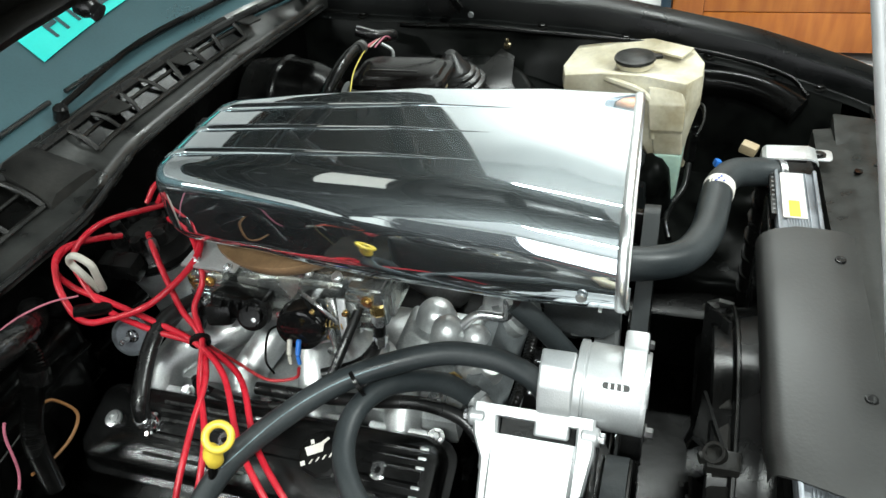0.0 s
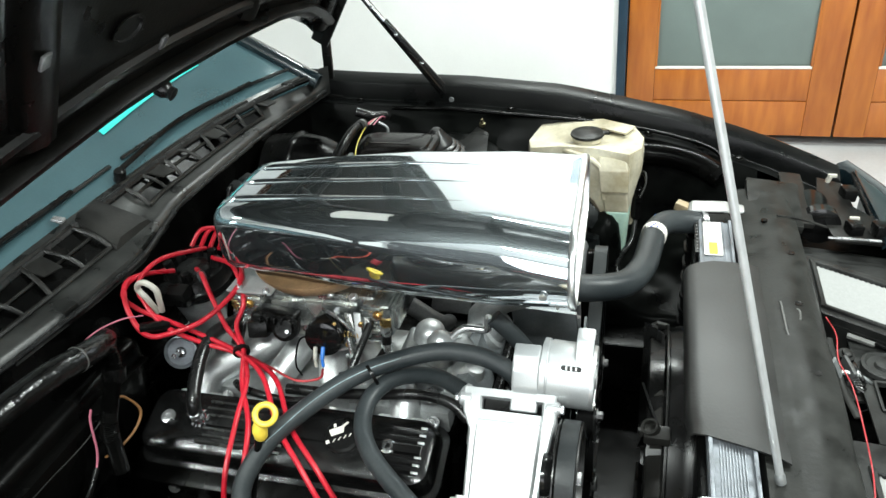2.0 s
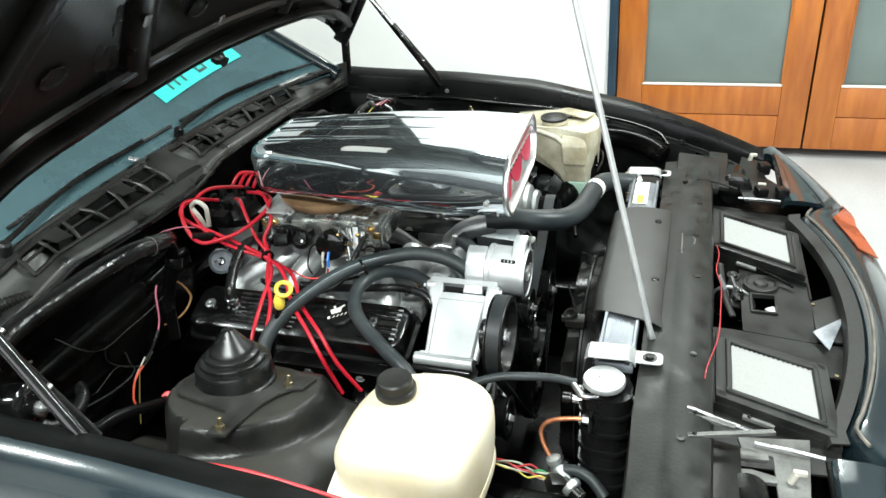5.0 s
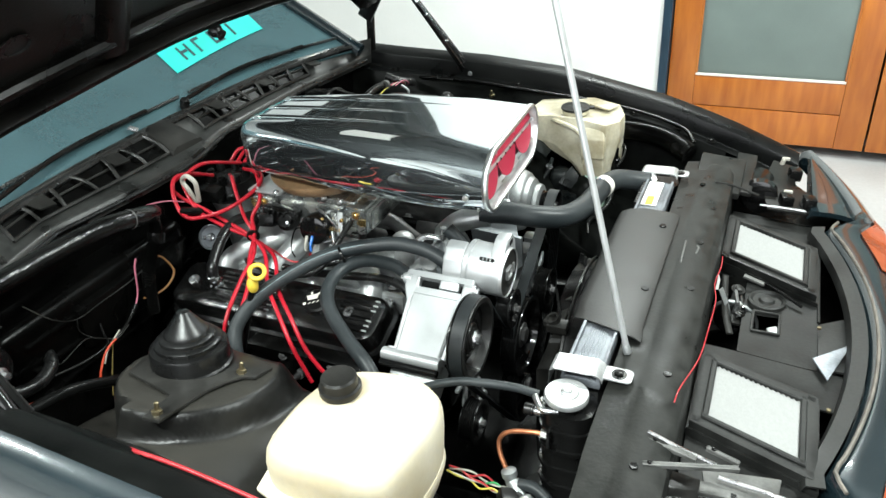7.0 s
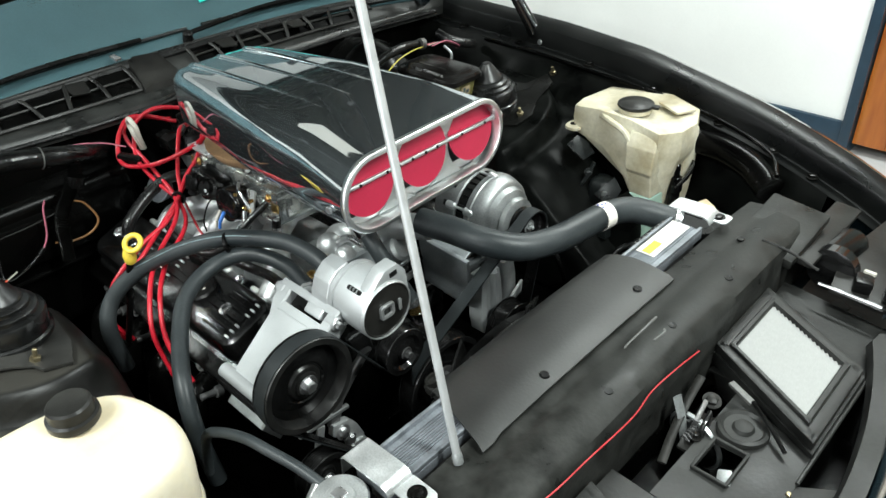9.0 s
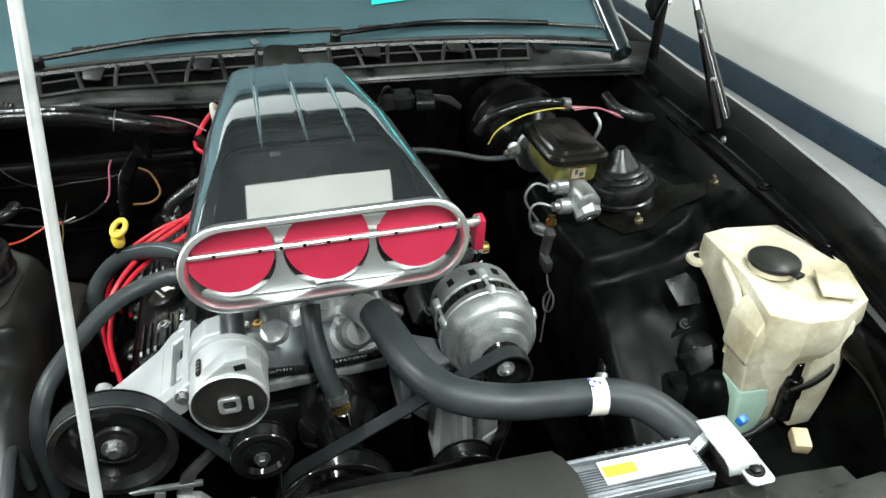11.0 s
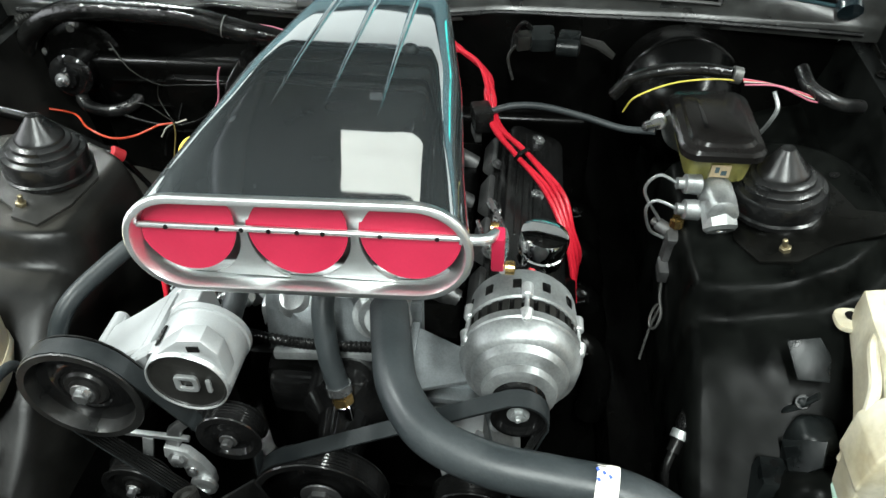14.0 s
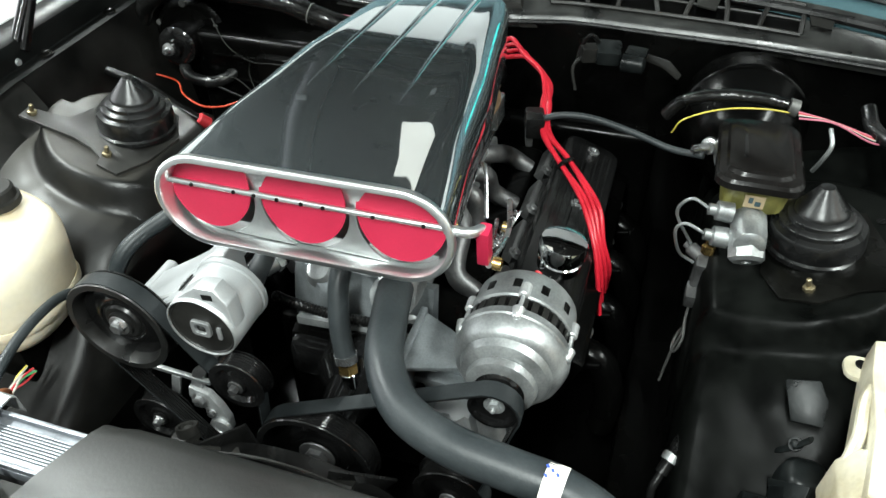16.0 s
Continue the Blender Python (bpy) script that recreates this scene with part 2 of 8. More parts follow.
TAN_LABEL = mat("tan_label", (0.36, 0.28, 0.17), 0.5, 0.0, 0.2, 20, 200, 0.05)
ORANGE_LENS = mat("orange_marker_lens", (0.27, 0.05, 0.012), 0.3, 0.0, 0.25, 12, 200, 0.1)
LIP = mat("worn_beige_rubber", (0.11, 0.096, 0.08), 0.55, 0.0, 0.35, 30, 200, 0.3)
CABIN = mat("dark_cabin_trim", (0.02, 0.024, 0.026), 0.7, 0.0, 0.3, 6, 100, 0.2)


def wood_mat():
    m = bpy.data.materials.new("varnished_orange_wood")
    m.use_nodes = True
    nd, ln = m.node_tree.nodes, m.node_tree.links
    b = nd["Principled BSDF"]
    tc, mp = nd.new("ShaderNodeTexCoord"), nd.new("ShaderNodeMapping")
    mp.inputs["Scale"].default_value = (14, 14, 2.2)
    info = nd.new("ShaderNodeObjectInfo")
    add = nd.new("ShaderNodeVectorMath")
    add.operation = "ADD"
    ln.new(tc.outputs["Object"], add.inputs[0])
    ln.new(info.outputs["Random"], add.inputs[1])
    ln.new(add.outputs[0], mp.inputs["Vector"])
    n, n2 = nd.new("ShaderNodeTexNoise"), nd.new("ShaderNodeTexNoise")
    n.inputs["Scale"].default_value, n.inputs["Detail"].default_value = 1.6, 8
    n2.inputs["Scale"].default_value = 2.0
    ln.new(mp.outputs[0], n.inputs["Vector"])
    ln.new(add.outputs[0], n2.inputs["Vector"])
    r = nd.new("ShaderNodeValToRGB")
    r.color_ramp.elements[0].color, r.color_ramp.elements[1].color = (0.38, 0.095, 0.010, 1), (0.56, 0.175, 0.024, 1)
    r.color_ramp.elements[0].position, r.color_ramp.elements[1].position = 0.3, 0.66
    ln.new(n.outputs[0], r.inputs[0])
    mx = nd.new("ShaderNodeMix")
    mx.data_type, mx.blend_type = "RGBA", "MULTIPLY"
    mx.inputs[0].default_value = 0.3
    ln.new(r.outputs[0], mx.inputs[6])
    ln.new(n2.outputs[0], mx.inputs[7])
    ln.new(mx.outputs[2], b.inputs["Base Color"])
    b.inputs["Roughness"].default_value = 0.38
    b.inputs["Coat Weight"].default_value = 0.25
    return m


def glass_mat(name, col, rough, trans):
    m = mat(name, col, rough, 0.0, 0.1, 4, 200, 0.02, 0.02)
    b = m.node_tree.nodes["Principled BSDF"]
    b.inputs["Transmission Weight"].default_value = trans
    b.inputs["IOR"].default_value = 1.45
    return m


WOOD = wood_mat()
FROSTED = glass_mat("frosted_glass", (0.19, 0.235, 0.22), 0.35, 0.25)
SCREEN = glass_mat("tinted_windscreen_glass", (0.085, 0.16, 0.18), 0.03, 0.45)


# ---- mesh helpers ----
def vec(p):
    return Vector(p)


def box(c, s, rot=(0, 0, 0), bevel=0.003, seg=2):
    bm = bmesh.new()
    bmesh.ops.create_cube(bm, size=1)
    bmesh.ops.scale(bm, vec=Vector(s), verts=bm.verts)
    if bevel:
        bmesh.ops.bevel(bm, geom=bm.edges[:], offset=min(bevel, min(s) * 0.45), segments=seg, affect="EDGES", profile=0.6)
    bmesh.ops.transform(bm, matrix=pose(*c, *rot), verts=bm.verts)
    return bm


def axis_frame(d):
    d = Vector(d).normalized()
    a = Vector((0, 0, 1)) if abs(d.z) < 0.9 else Vector((1, 0, 0))
    u = d.cross(a).normalized()
    return d, u, d.cross(u).normalized()


def lathe(base, axis, profile, n=32, squash=1.0):
    """A turned body: rows of (distance along the axis, radius)."""
    d, u, v = axis_frame(axis)
    base = Vector(base)
    bm = bmesh.new()
    rings = []
    for h, r in profile:
        if r <= 1e-6:
            rings.append([bm.verts.new(base + d * h)])
        else:
            rings.append([bm.verts.new(base + d * h + (u * math.cos(2 * math.pi * i / n) + v * math.sin(2 * math.pi * i / n) * squash) * r) for i in range(n)])
    for a, b in zip(rings, rings[1:]):
        if len(a) == 1 and len(b) == 1:
            continue
        for i in range(n):
            j = (i + 1) % n
            if len(a) == 1:
                bm.faces.new((a[0], b[j], b[i]))
            elif len(b) == 1:
                bm.faces.new((a[i], a[j], b[0]))
            else:
                bm.faces.new((a[i], a[j], b[j], b[i]))
    for ring, flip in ((rings[0], True), (rings[-1], False)):
        if len(ring) > 1:
            bm.faces.new(ring[::-1] if flip else ring)
    bmesh.ops.recalc_face_normals(bm, faces=bm.faces)
    return bm


def cyl(p0, p1, r0, r1=None, n=24, edge=0.0015):
    p0, p1 = Vector(p0), Vector(p1)
    r1 = r0 if r1 is None else r1
    L = (p1 - p0).length
    e = min(edge, L * 0.3, r0 * 0.4, r1 * 0.4)
    return lathe(p0, p1 - p0, [(0, r0 - e), (e, r0), (L - e, r1), (L, r1 - e)], n)


def spline(pts, res=7):
    pts = [Vector(p) for p in pts]
    if len(pts) == 2:
        return pts
    P = [pts[0] * 2 - pts[1]] + pts + [pts[-1] * 2 - pts[-2]]
    out = []
    for i in range(1, len(P) - 2):
        for k in range(res):
            t = k / res
            a, b, c, d = P[i - 1], P[i], P[i + 1], P[i + 2]
            out.append(0.5 * (2 * b + (c - a) * t + (2 * a - 5 * b + 4 * c - d) * t * t + (3 * b - a - 3 * c + d) * t ** 3))
    out.append(pts[-1])
    return out


def tube(pts, r, n=10, res=7, rings=0.0, squash=1.0):
    """A hose or wire through the given places; rings: pitch of corrugations."""
    path = spline(pts, res)
    if rings:
        fine = []
        L = 0.0
        for a, b in zip(path, path[1:]):
            k = max(1, int((b - a).length / (rings / 2)))
            fine += [a.lerp(b, i / k) for i in range(k)]
        path = fine + [path[-1]]
    bm = bmesh.new()
    t0 = (path[1] - path[0]).normalized()
    _, u, _ = axis_frame(t0)
    prev = None
    first = last = None
    for i, p in enumerate(path):
        t = (path[min(i + 1, len(path) - 1)] - path[max(i - 1, 0)]).normalized()
        u = (u - t * u.dot(t)).normalized()
        v = t.cross(u)
        rr = r * (1.0 if not rings or i % 2 else 0.84)
        ring = [bm.verts.new(p + (u * math.cos(2 * math.pi * k / n) + v * squash * math.sin(2 * math.pi * k / n)) * rr) for k in range(n)]
        if prev:
            for k in range(n):
                bm.faces.new((prev[k], prev[(k + 1) % n], ring[(k + 1) % n], ring[k]))
        else:
            first = ring
        prev = last = ring
    bm.faces.new(first[::-1])
    bm.faces.new(last)
    return bm


def loft(sections, close=True):
    bm = bmesh.new()
    rows = [[bm.verts.new(p) for p in s] for s in sections]
    n = len(rows[0])
    for a, b in zip(rows, rows[1:]):
        for i in range(n):
            j = (i + 1) % n
            bm.faces.new((a[i], a[j], b[j], b[i]))
    if close:
        bm.faces.new(rows[0][::-1])
        bm.faces.new(rows[-1])
    bmesh.ops.recalc_face_normals(bm, faces=bm.faces)
    return bm


def sheet(f, us, vs, thick=0.0, drop=(0, 0, -1)):
    """A pressed sheet: f(u, v) gives places; thickened along drop."""
    bm = bmesh.new()
    top = [[bm.verts.new(f(u, v)) for v in vs] for u in us]
    low = [[bm.verts.new(Vector(f(u, v)) + Vector(drop) * thick) for v in vs] for u in us] if thick else None
    a, b = len(us), len(vs)
    for i in range(a - 1):
        for j in range(b - 1):
            bm.faces.new((top[i][j], top[i + 1][j], top[i + 1][j + 1], top[i][j + 1]))
            if low:
                bm.faces.new((low[i][j], low[i][j + 1], low[i + 1][j + 1], low[i + 1][j]))
    if low:
        rim = [(i, 0) for i in range(a)] + [(a - 1, j) for j in range(1, b)] + [(i, b - 1) for i in range(a - 2, -1, -1)] + [(0, j) for j in range(b - 2, 0, -1)]
        for (i, j), (k, m) in zip(rim, rim[1:] + rim[:1]):
            bm.faces.new((top[i][j], top[k][m], low[k][m], low[i][j]))
    bmesh.ops.recalc_face_normals(bm, faces=bm.faces)
    return bm


def prism(poly, o, ux, uy, h, bevel=0.002, seg=2):
    """A plate of outline poly in the plane (ux, uy) at o, h thick along the normal."""
    ux, uy, o = Vector(ux).normalized(), Vector(uy).normalized(), Vector(o)
    n = ux.cross(uy).normalized()
    bm = bmesh.new()
    lo = [bm.verts.new(o + ux * x + uy * y) for x, y in poly]
    hi = [bm.verts.new(o + ux * x + uy * y + n * h) for x, y in poly]
    k = len(poly)
    bm.faces.new(lo[::-1]), bm.faces.new(hi)
    for i in range(k):
        bm.faces.new((lo[i], lo[(i + 1) % k], hi[(i + 1) % k], hi[i]))
    bmesh.ops.recalc_face_normals(bm, faces=bm.faces)
    if bevel:
        bmesh.ops.bevel(bm, geom=bm.edges[:], offset=bevel, segments=seg, affect="EDGES", profile=0.6, clamp_overlap=True)
    return bm


def rounded(w, h, r, n=5, cx=0, cy=0):
    """A rectangle with round corners, as an outline."""
    out = []
    for sx, sy, a0 in ((1, 1, 0), (-1, 1, 90), (-1, -1, 180), (1, -1, 270)):
        for i in range(n + 1):
            a = radians(a0 + 90 * i / n)
            out.append((cx + sx * (w / 2 - r) + r * math.cos(a), cy + sy * (h / 2 - r) + r * math.sin(a)))
    return out


def merge(*bms):
    out = bmesh.new()
    me = bpy.data.meshes.new("tmp")
    for b in bms:
        b.to_mesh(me)
        out.from_mesh(me)
        b.free()
    bpy.data.meshes.remove(me)
    return out


def mesh_of(name, bm, material, angle=38):
    me = bpy.data.meshes.new(name)
    bm.to_mesh(me)
    bm.free()
    for p in me.polygons:
        p.use_smooth = True
    me.set_sharp_from_angle(angle=radians(angle))
    if material:
        me.materials.append(material)
    return me


def thing(name, base, label, category, group="", kind=""):
    """An empty at the base of a thing, which carries its parts."""
    ob = new(name)
    ob.empty_display_size = 0.05
    ob.matrix_basis = Matrix.Translation(base)
    return tagged(ob, label, category, group, kind)


def part(name, bm, material, parent, label="", angle=38):
    ob = new(name, mesh_of(name, bm, material, angle))
    ob.parent = parent
    ob.matrix_parent_inverse = parent.matrix_basis.inverted() if parent.type == "EMPTY" else Matrix()
    return tagged(ob, label)


def single(name, bm, material, label, category, group="", kind="", angle=38):
    """A thing of one mesh."""
    return tagged(new(name, mesh_of(name, bm, material, angle)), label, category, group, kind)


def bolt(p, axis, r=0.007, h=0.006, washer=True):
    d = Vector(axis).normalized()
    p = Vector(p)
    head = lathe(p, d, [(0, r * 1.02), (h * 0.85, r * 1.02), (h, r * 0.8), (h, 0)], 6)
    if not washer:
        return head
    return merge(lathe(p - d * 0.0005, d, [(0, r * 1.6), (0.0018, r * 1.55)], 20), head)


def interp(x, xs, ys):
    return float(np.interp(x, xs, ys))


def lin(a, b, n):
    return [a + (b - a) * i / (n - 1) for i in range(n)]


# ---- the garage ----
single("floor", box((0, -0.7, -0.05), (9, 6.8, 0.1), bevel=0), CONCRETE, "smooth pale grey painted concrete garage floor", "floor", kind="structure")
# The ceiling and the east wall are unseen; their greys set the bounce light.
single("ceiling", box((0, -0.7, 2.75), (9, 6.8, 0.1), bevel=0), CEIL_WHITE, "unseen plain pale grey garage ceiling", "ceiling", kind="structure")
WY = 2.47
single("wall_north", merge(box((-2.10, WY + 0.06, 1.42), (4.80, 0.12, 2.56), bevel=0), box((3.39, WY + 0.06, 1.35), (2.22, 0.12, 2.7), bevel=0),
                           box((1.29, WY + 0.06, 2.48), (1.98, 0.12, 0.44), bevel=0)),
       WALL_WHITE, "bright white painted garage wall beside the wooden doors", "wall", kind="structure")
# Unseen wall; its opening is assumed, to go with the added fill lamp.
single("wall_south", merge(box((-3.3, -4.06, 1.35), (2.4, 0.12, 2.7), bevel=0), box((3.5, -4.06, 1.35), (2.0, 0.12, 2.7), bevel=0), box((0.2, -4.06, 2.58), (4.6, 0.12, 0.24), bevel=0)),
       WALL_WHITE, "plain white unseen garage wall with an assumed doorway opening", "wall", kind="structure")
single("wall_east", box((4.46, -0.7, 1.35), (0.12, 6.6, 2.7), bevel=0), WALL_DIM, "unseen plain garage wall before the car, grey to cut fill light", "wall", kind="structure")
single("wall_west", box((-4.46, -0.7, 1.35), (0.12, 6.6, 2.7), bevel=0), WALL_WHITE, "plain white garage wall behind the car", "wall", kind="structure")
single("baseboard", box((-2.10, WY + 0.045, 0.07), (4.80, 0.13, 0.14), bevel=0.004), BLUE_TRIM, "dark blue painted baseboard under the white wall", "baseboard", kind="structure")
single("trim", box((0.322, WY + 0.045, 1.13), (0.042, 0.15, 2.26), bevel=0.004), BLUE_TRIM, "dark blue painted door jamb", "trim", kind="structure")


def wooden_door(name, x0, x1, hinge_gap):
    d = thing(name, (x0, WY, 0.045), "varnished orange wooden door leaf with a frosted glass panel", "door", kind="structure")
    y, t = WY + 0.03, 0.045
    st = 0.125
    part("stile", box((x0 + st / 2, y, 1.155), (st, t, 2.21), bevel=0.003), WOOD, d)
    part("stile", box((x1 - st / 2, y, 1.155), (st, t, 2.21), bevel=0.003), WOOD, d)
    cx, w = (x0 + x1) / 2, x1 - x0 - 2 * st
    part("bottom_rail", box((cx, y, 0.133), (w - 0.001, t - 0.006, 0.165), bevel=0.003), WOOD, d)
    part("lock_rail", box((cx, y, 0.2935), (w - 0.001, t - 0.006, 0.148), bevel=0.003), WOOD, d)
    part("top_rail", box((cx, y, 2.19), (w - 0.001, t - 0.004, 0.14), bevel=0.003), WOOD, d)
    part("pane", box((cx, y + 0.004, 1.245), (w + 0.01, 0.008, 1.75), bevel=0), FROSTED, d, "grey-green frosted glass")
    for z in (0.374, 2.113):
        part("glazing_bead", box((cx, y - 0.017, z), (w - 0.002, 0.012, 0.012), bevel=0.003), PAPER if z < 1 else WOOD, d)
    for x in (x0 + st + 0.005, x1 - st - 0.005):
        part("glazing_bead", box((x, y - 0.017, 1.24), (0.010, 0.012, 1.72), bevel=0.003), WOOD, d)
    return d


wooden_door("door_1", 0.348, 1.266, 0.006)
wooden_door("door_2", 1.276, 2.19, 0.006)
# Added flat sheet behind the glass; stands for a dark room.
single("door_backing", box((1.29, WY + 0.45, 1.1), (2.4, 0.02, 2.3), bevel=0), PLASTIC_GREY, "added dark sheet standing in for a room behind the doors", "backdrop", kind="structure")
single("door_lintel", box((1.29, WY + 0.045, 2.262), (1.98, 0.15, 0.006), bevel=0), BLUE_TRIM, "dark blue painted door head", "trim", kind="structure")

for tx, ty, w in TUBES:
    fx = thing("ceiling_light", (tx, ty, 2.7), "white fluorescent tube light on the ceiling", "ceiling light", "ceiling lights")
    part("housing", box((tx, ty, 2.672), (1.3, 0.16, 0.056), bevel=0.006), WALL_WHITE, fx)


# ---- the car body ----
CREST_X = [-0.8, -0.3, 0.0, 0.25, 0.55, 0.75, 0.92, 1.0]
CREST_Z = [0.935, 0.908, 0.898, 0.876, 0.812, 0.752, 0.692, 0.655]


def crest(x):
    return interp(x, CREST_X, CREST_Z)


def wing_z(x, y, s=-1):
    """Height of the inner wing: a shelf round the strut, falling away before and behind it."""
    dx, dy = x + 0.01, y - (0.57 if s < 0 else 0.585)
    r = math.hypot(dx if dx > 0 else dx * (1.25 if s < 0 else 0.8), dy if dy > 0 else dy * (1.0 if s < 0 else 0.6))
    a, b = min(1.0, max(0.0, (r - 0.148) / 0.032)), min(1.0, max(0.0, (r - 0.165) / 0.36))
    drop = 0.048 * a * a * (3 - 2 * a) + 0.225 * b * b * (3 - 2 * b)
    if dx < 0 and s > 0:
        drop = min(drop, 0.09)
    elif dx < 0:
        c = min(1.0, max(0.0, (r - 0.126) / 0.06))
        drop = max(drop, 0.24 * c * c * (3 - 2 * c))
    if s < 0:
        e = min(1.0, max(0.0, (0.497 - y) / 0.06))
        drop += 0.06 * e * e
    return (0.764 if s < 0 else 0.752) + (y - 0.555) * 0.26 - drop


car = thing("car", (0, 0, 0), "dark green-black sports car with its bonnet raised", "car")
FEN = [(-0.075, -0.062), (-0.047, -0.060), (-0.0445, -0.057), (-0.0405, -0.020), (-0.038, -0.014), (-0.030, -0.008), (-0.004, -0.001), (0.010, 0.0), (0.028, -0.006), (0.042, -0.022), (0.053, -0.070), (0.060, -0.17), (0.062, -0.5)]
for s in (1, -1):
    xs = lin(-0.75, 0.93, 30)

    def fender(x, k, s=s):
        dy, dz = FEN[k]
        inward = max(0.0, x - 0.55) ** 2 * 0.32
        return (x, s * (0.872 - inward + dy), crest(x) + dz)
    part("fender", sheet(fender, xs, list(range(7, len(FEN))), 0.0015, (0, -s * 0.3, -1)), PAINT, car, "glossy dark green-black wing", angle=50)
    part("wing_flange", sheet(fender, xs, list(range(0, 8)), 0.0015, (0, -s * 0.3, -1)), FLANGE, car, "satin black folded wing edge", angle=30)

    WY_COL = [0.452, 0.455, 0.462] + lin(0.47, 0.748, 48) + [0.765, 0.785, 0.80]

    def inner_wing(x, k, s=s):
        y = WY_COL[k]
        z = wing_z(x, y, s)
        if k == 0:
            z = 0.27
        elif k == 1:
            z -= 0.028
        elif k == 2:
            z -= 0.007
        edge = crest(x) - 0.063
        last = len(WY_COL) - 3
        if k >= last:
            z = z + (edge - z) * (0.35, 0.8, 1.0)[k - last]
        z += (1.0 if s < 0 else 2.0) * (0.0035 * noise.noise(Vector((x * 9, s * y * 9, 0.3))) + 0.0015 * noise.noise(Vector((x * 26, s * y * 26, 0.7)))) * (2 < k < 51)
        out = max(0.0, x - 0.55) ** 2 * 0.32 * (k >= last)
        return (x, s * (y - out), z)
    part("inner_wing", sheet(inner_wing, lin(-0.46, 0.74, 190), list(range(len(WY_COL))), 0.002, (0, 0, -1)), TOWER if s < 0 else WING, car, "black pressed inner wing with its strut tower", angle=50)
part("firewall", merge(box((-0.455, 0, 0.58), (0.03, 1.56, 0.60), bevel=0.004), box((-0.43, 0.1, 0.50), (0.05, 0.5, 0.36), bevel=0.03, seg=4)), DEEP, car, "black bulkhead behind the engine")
# Added slab that keeps the bay floor dark.
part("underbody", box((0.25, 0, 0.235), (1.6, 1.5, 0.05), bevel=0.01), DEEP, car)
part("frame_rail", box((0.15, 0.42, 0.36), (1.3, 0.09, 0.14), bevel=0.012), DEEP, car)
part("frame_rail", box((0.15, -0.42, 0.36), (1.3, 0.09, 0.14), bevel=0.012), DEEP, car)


# cowl: a tray that rises from the engine bay to the windscreen
def cowl_front(y):
    return interp(y, [-0.84, -0.6, -0.42, -0.2, -0.05, 0.15, 0.5, 0.75, 0.84], [-0.40, -0.405, -0.45, -0.42, -0.41, -0.455, -0.44, -0.405, -0.39])


def cowl_rear(y):
    return -0.565 + 0.16 * (abs(y) / 0.80) ** 3


def cowl(y, k):
    a, b = cowl_front(y), cowl_rear(y)
    t = (0.0, 0.04, 0.12, 0.30, 0.55, 0.8, 1.0)[k]
    z = (0.868, 0.888, 0.893, 0.896, 0.915, 0.935, 0.943)[k]
    return (a + (b - a) * t, y, z)


part("cowl_panel", sheet(cowl, lin(-0.83, 0.83, 56), list(range(7)), 0.003), COWL, car, "dull black cowl panel with worn edges", angle=50)
part("cowl_drip_edge", tube([(cowl_front(y) + 0.004, y, 0.879) for y in lin(-0.80, 0.80, 30)], 0.005, 8, 3), RUBBER, car)


def screen_at(y, z):
    return (-0.575 - 1.75 * (z - 0.95) + 0.15 * (abs(y) / 0.80) ** 3, y, z)


screen = part("windscreen", sheet(lambda y, z: screen_at(y, z), lin(-0.76, 0.76, 33), lin(0.925, 1.33, 12), 0.006, (-0.5, 0, -0.85)), SCREEN, car, "tinted teal windscreen glass", angle=60)
part("windscreen_seal", tube([Vector(screen_at(y, 0.931)) + Vector((0.006, 0, 0.004)) for y in lin(-0.77, 0.77, 31)], 0.009, 8, 3), RUBBER, car)
for s in (1, -1):
    part("pillar", tube([Vector(screen_at(s * 0.765, z)) for z in lin(0.92, 1.34, 6)], 0.022, 10, 3), PAINT, car)
part("roof", sheet(lambda x, y: (x, y, 1.345 - 0.03 * (y / 0.66) ** 2 + 0.02 * math.sin((x + 2.2) * 2)), lin(-2.4, -1.24, 8), lin(-0.68, 0.68, 11), 0.02), PAINT, car, angle=60)
part("cabin", merge(box((-1.55, 0, 0.62), (1.6, 1.5, 0.5), bevel=0.04), box((-0.92, 0, 0.905), (0.55, 1.42, 0.09), bevel=0.03), box((-2.35, 0, 1.08), (0.05, 1.3, 0.5), bevel=0.01)), CABIN, car, "dark dashboard and cabin")
for s in (1, -1):
    part("side_panel", box((-1.55, s * 0.885, 0.58), (1.6, 0.07, 0.6), bevel=0.03), PAINT, car)
# registration card behind the glass; its figures are plain bars


def card_at(y, h, lift):
    z = 0.994 + h + 0.066 * (y - 0.222)
    return Vector(screen_at(y, z)) + Vector((0.5, 0, 0.86)) * lift


card = part("registration_card", sheet(lambda y, h: card_at(y + h * 0.45, h, 0.004), lin(0.222, 0.60, 8), lin(0.0, 0.044, 4), 0.001, (-0.5, 0, -0.85)), TEAL, screen, "bright teal card with dark bars")
bars = []
for k, y0 in enumerate((0.285, 0.318, 0.352, 0.42, 0.452, 0.50)):
    bars.append(sheet(lambda y, h, y0=y0: card_at(y + h * 0.45, h, 0.0055), lin(y0, y0 + 0.008, 2), lin(0.010, 0.036, 3), 0.0006, (-0.5, 0, -0.85)))
for y0, h0 in ((0.285, 0.022), (0.352, 0.032), (0.42, 0.010), (0.42, 0.032)):
    bars.append(sheet(lambda y, h, h0=h0: card_at(y + h * 0.45, h, 0.0055), lin(y0, y0 + 0.030, 2), lin(h0, h0 + 0.005, 2), 0.0006, (-0.5, 0, -0.85)))
for b in bars:
    part("printed_bar", b, INK, card)


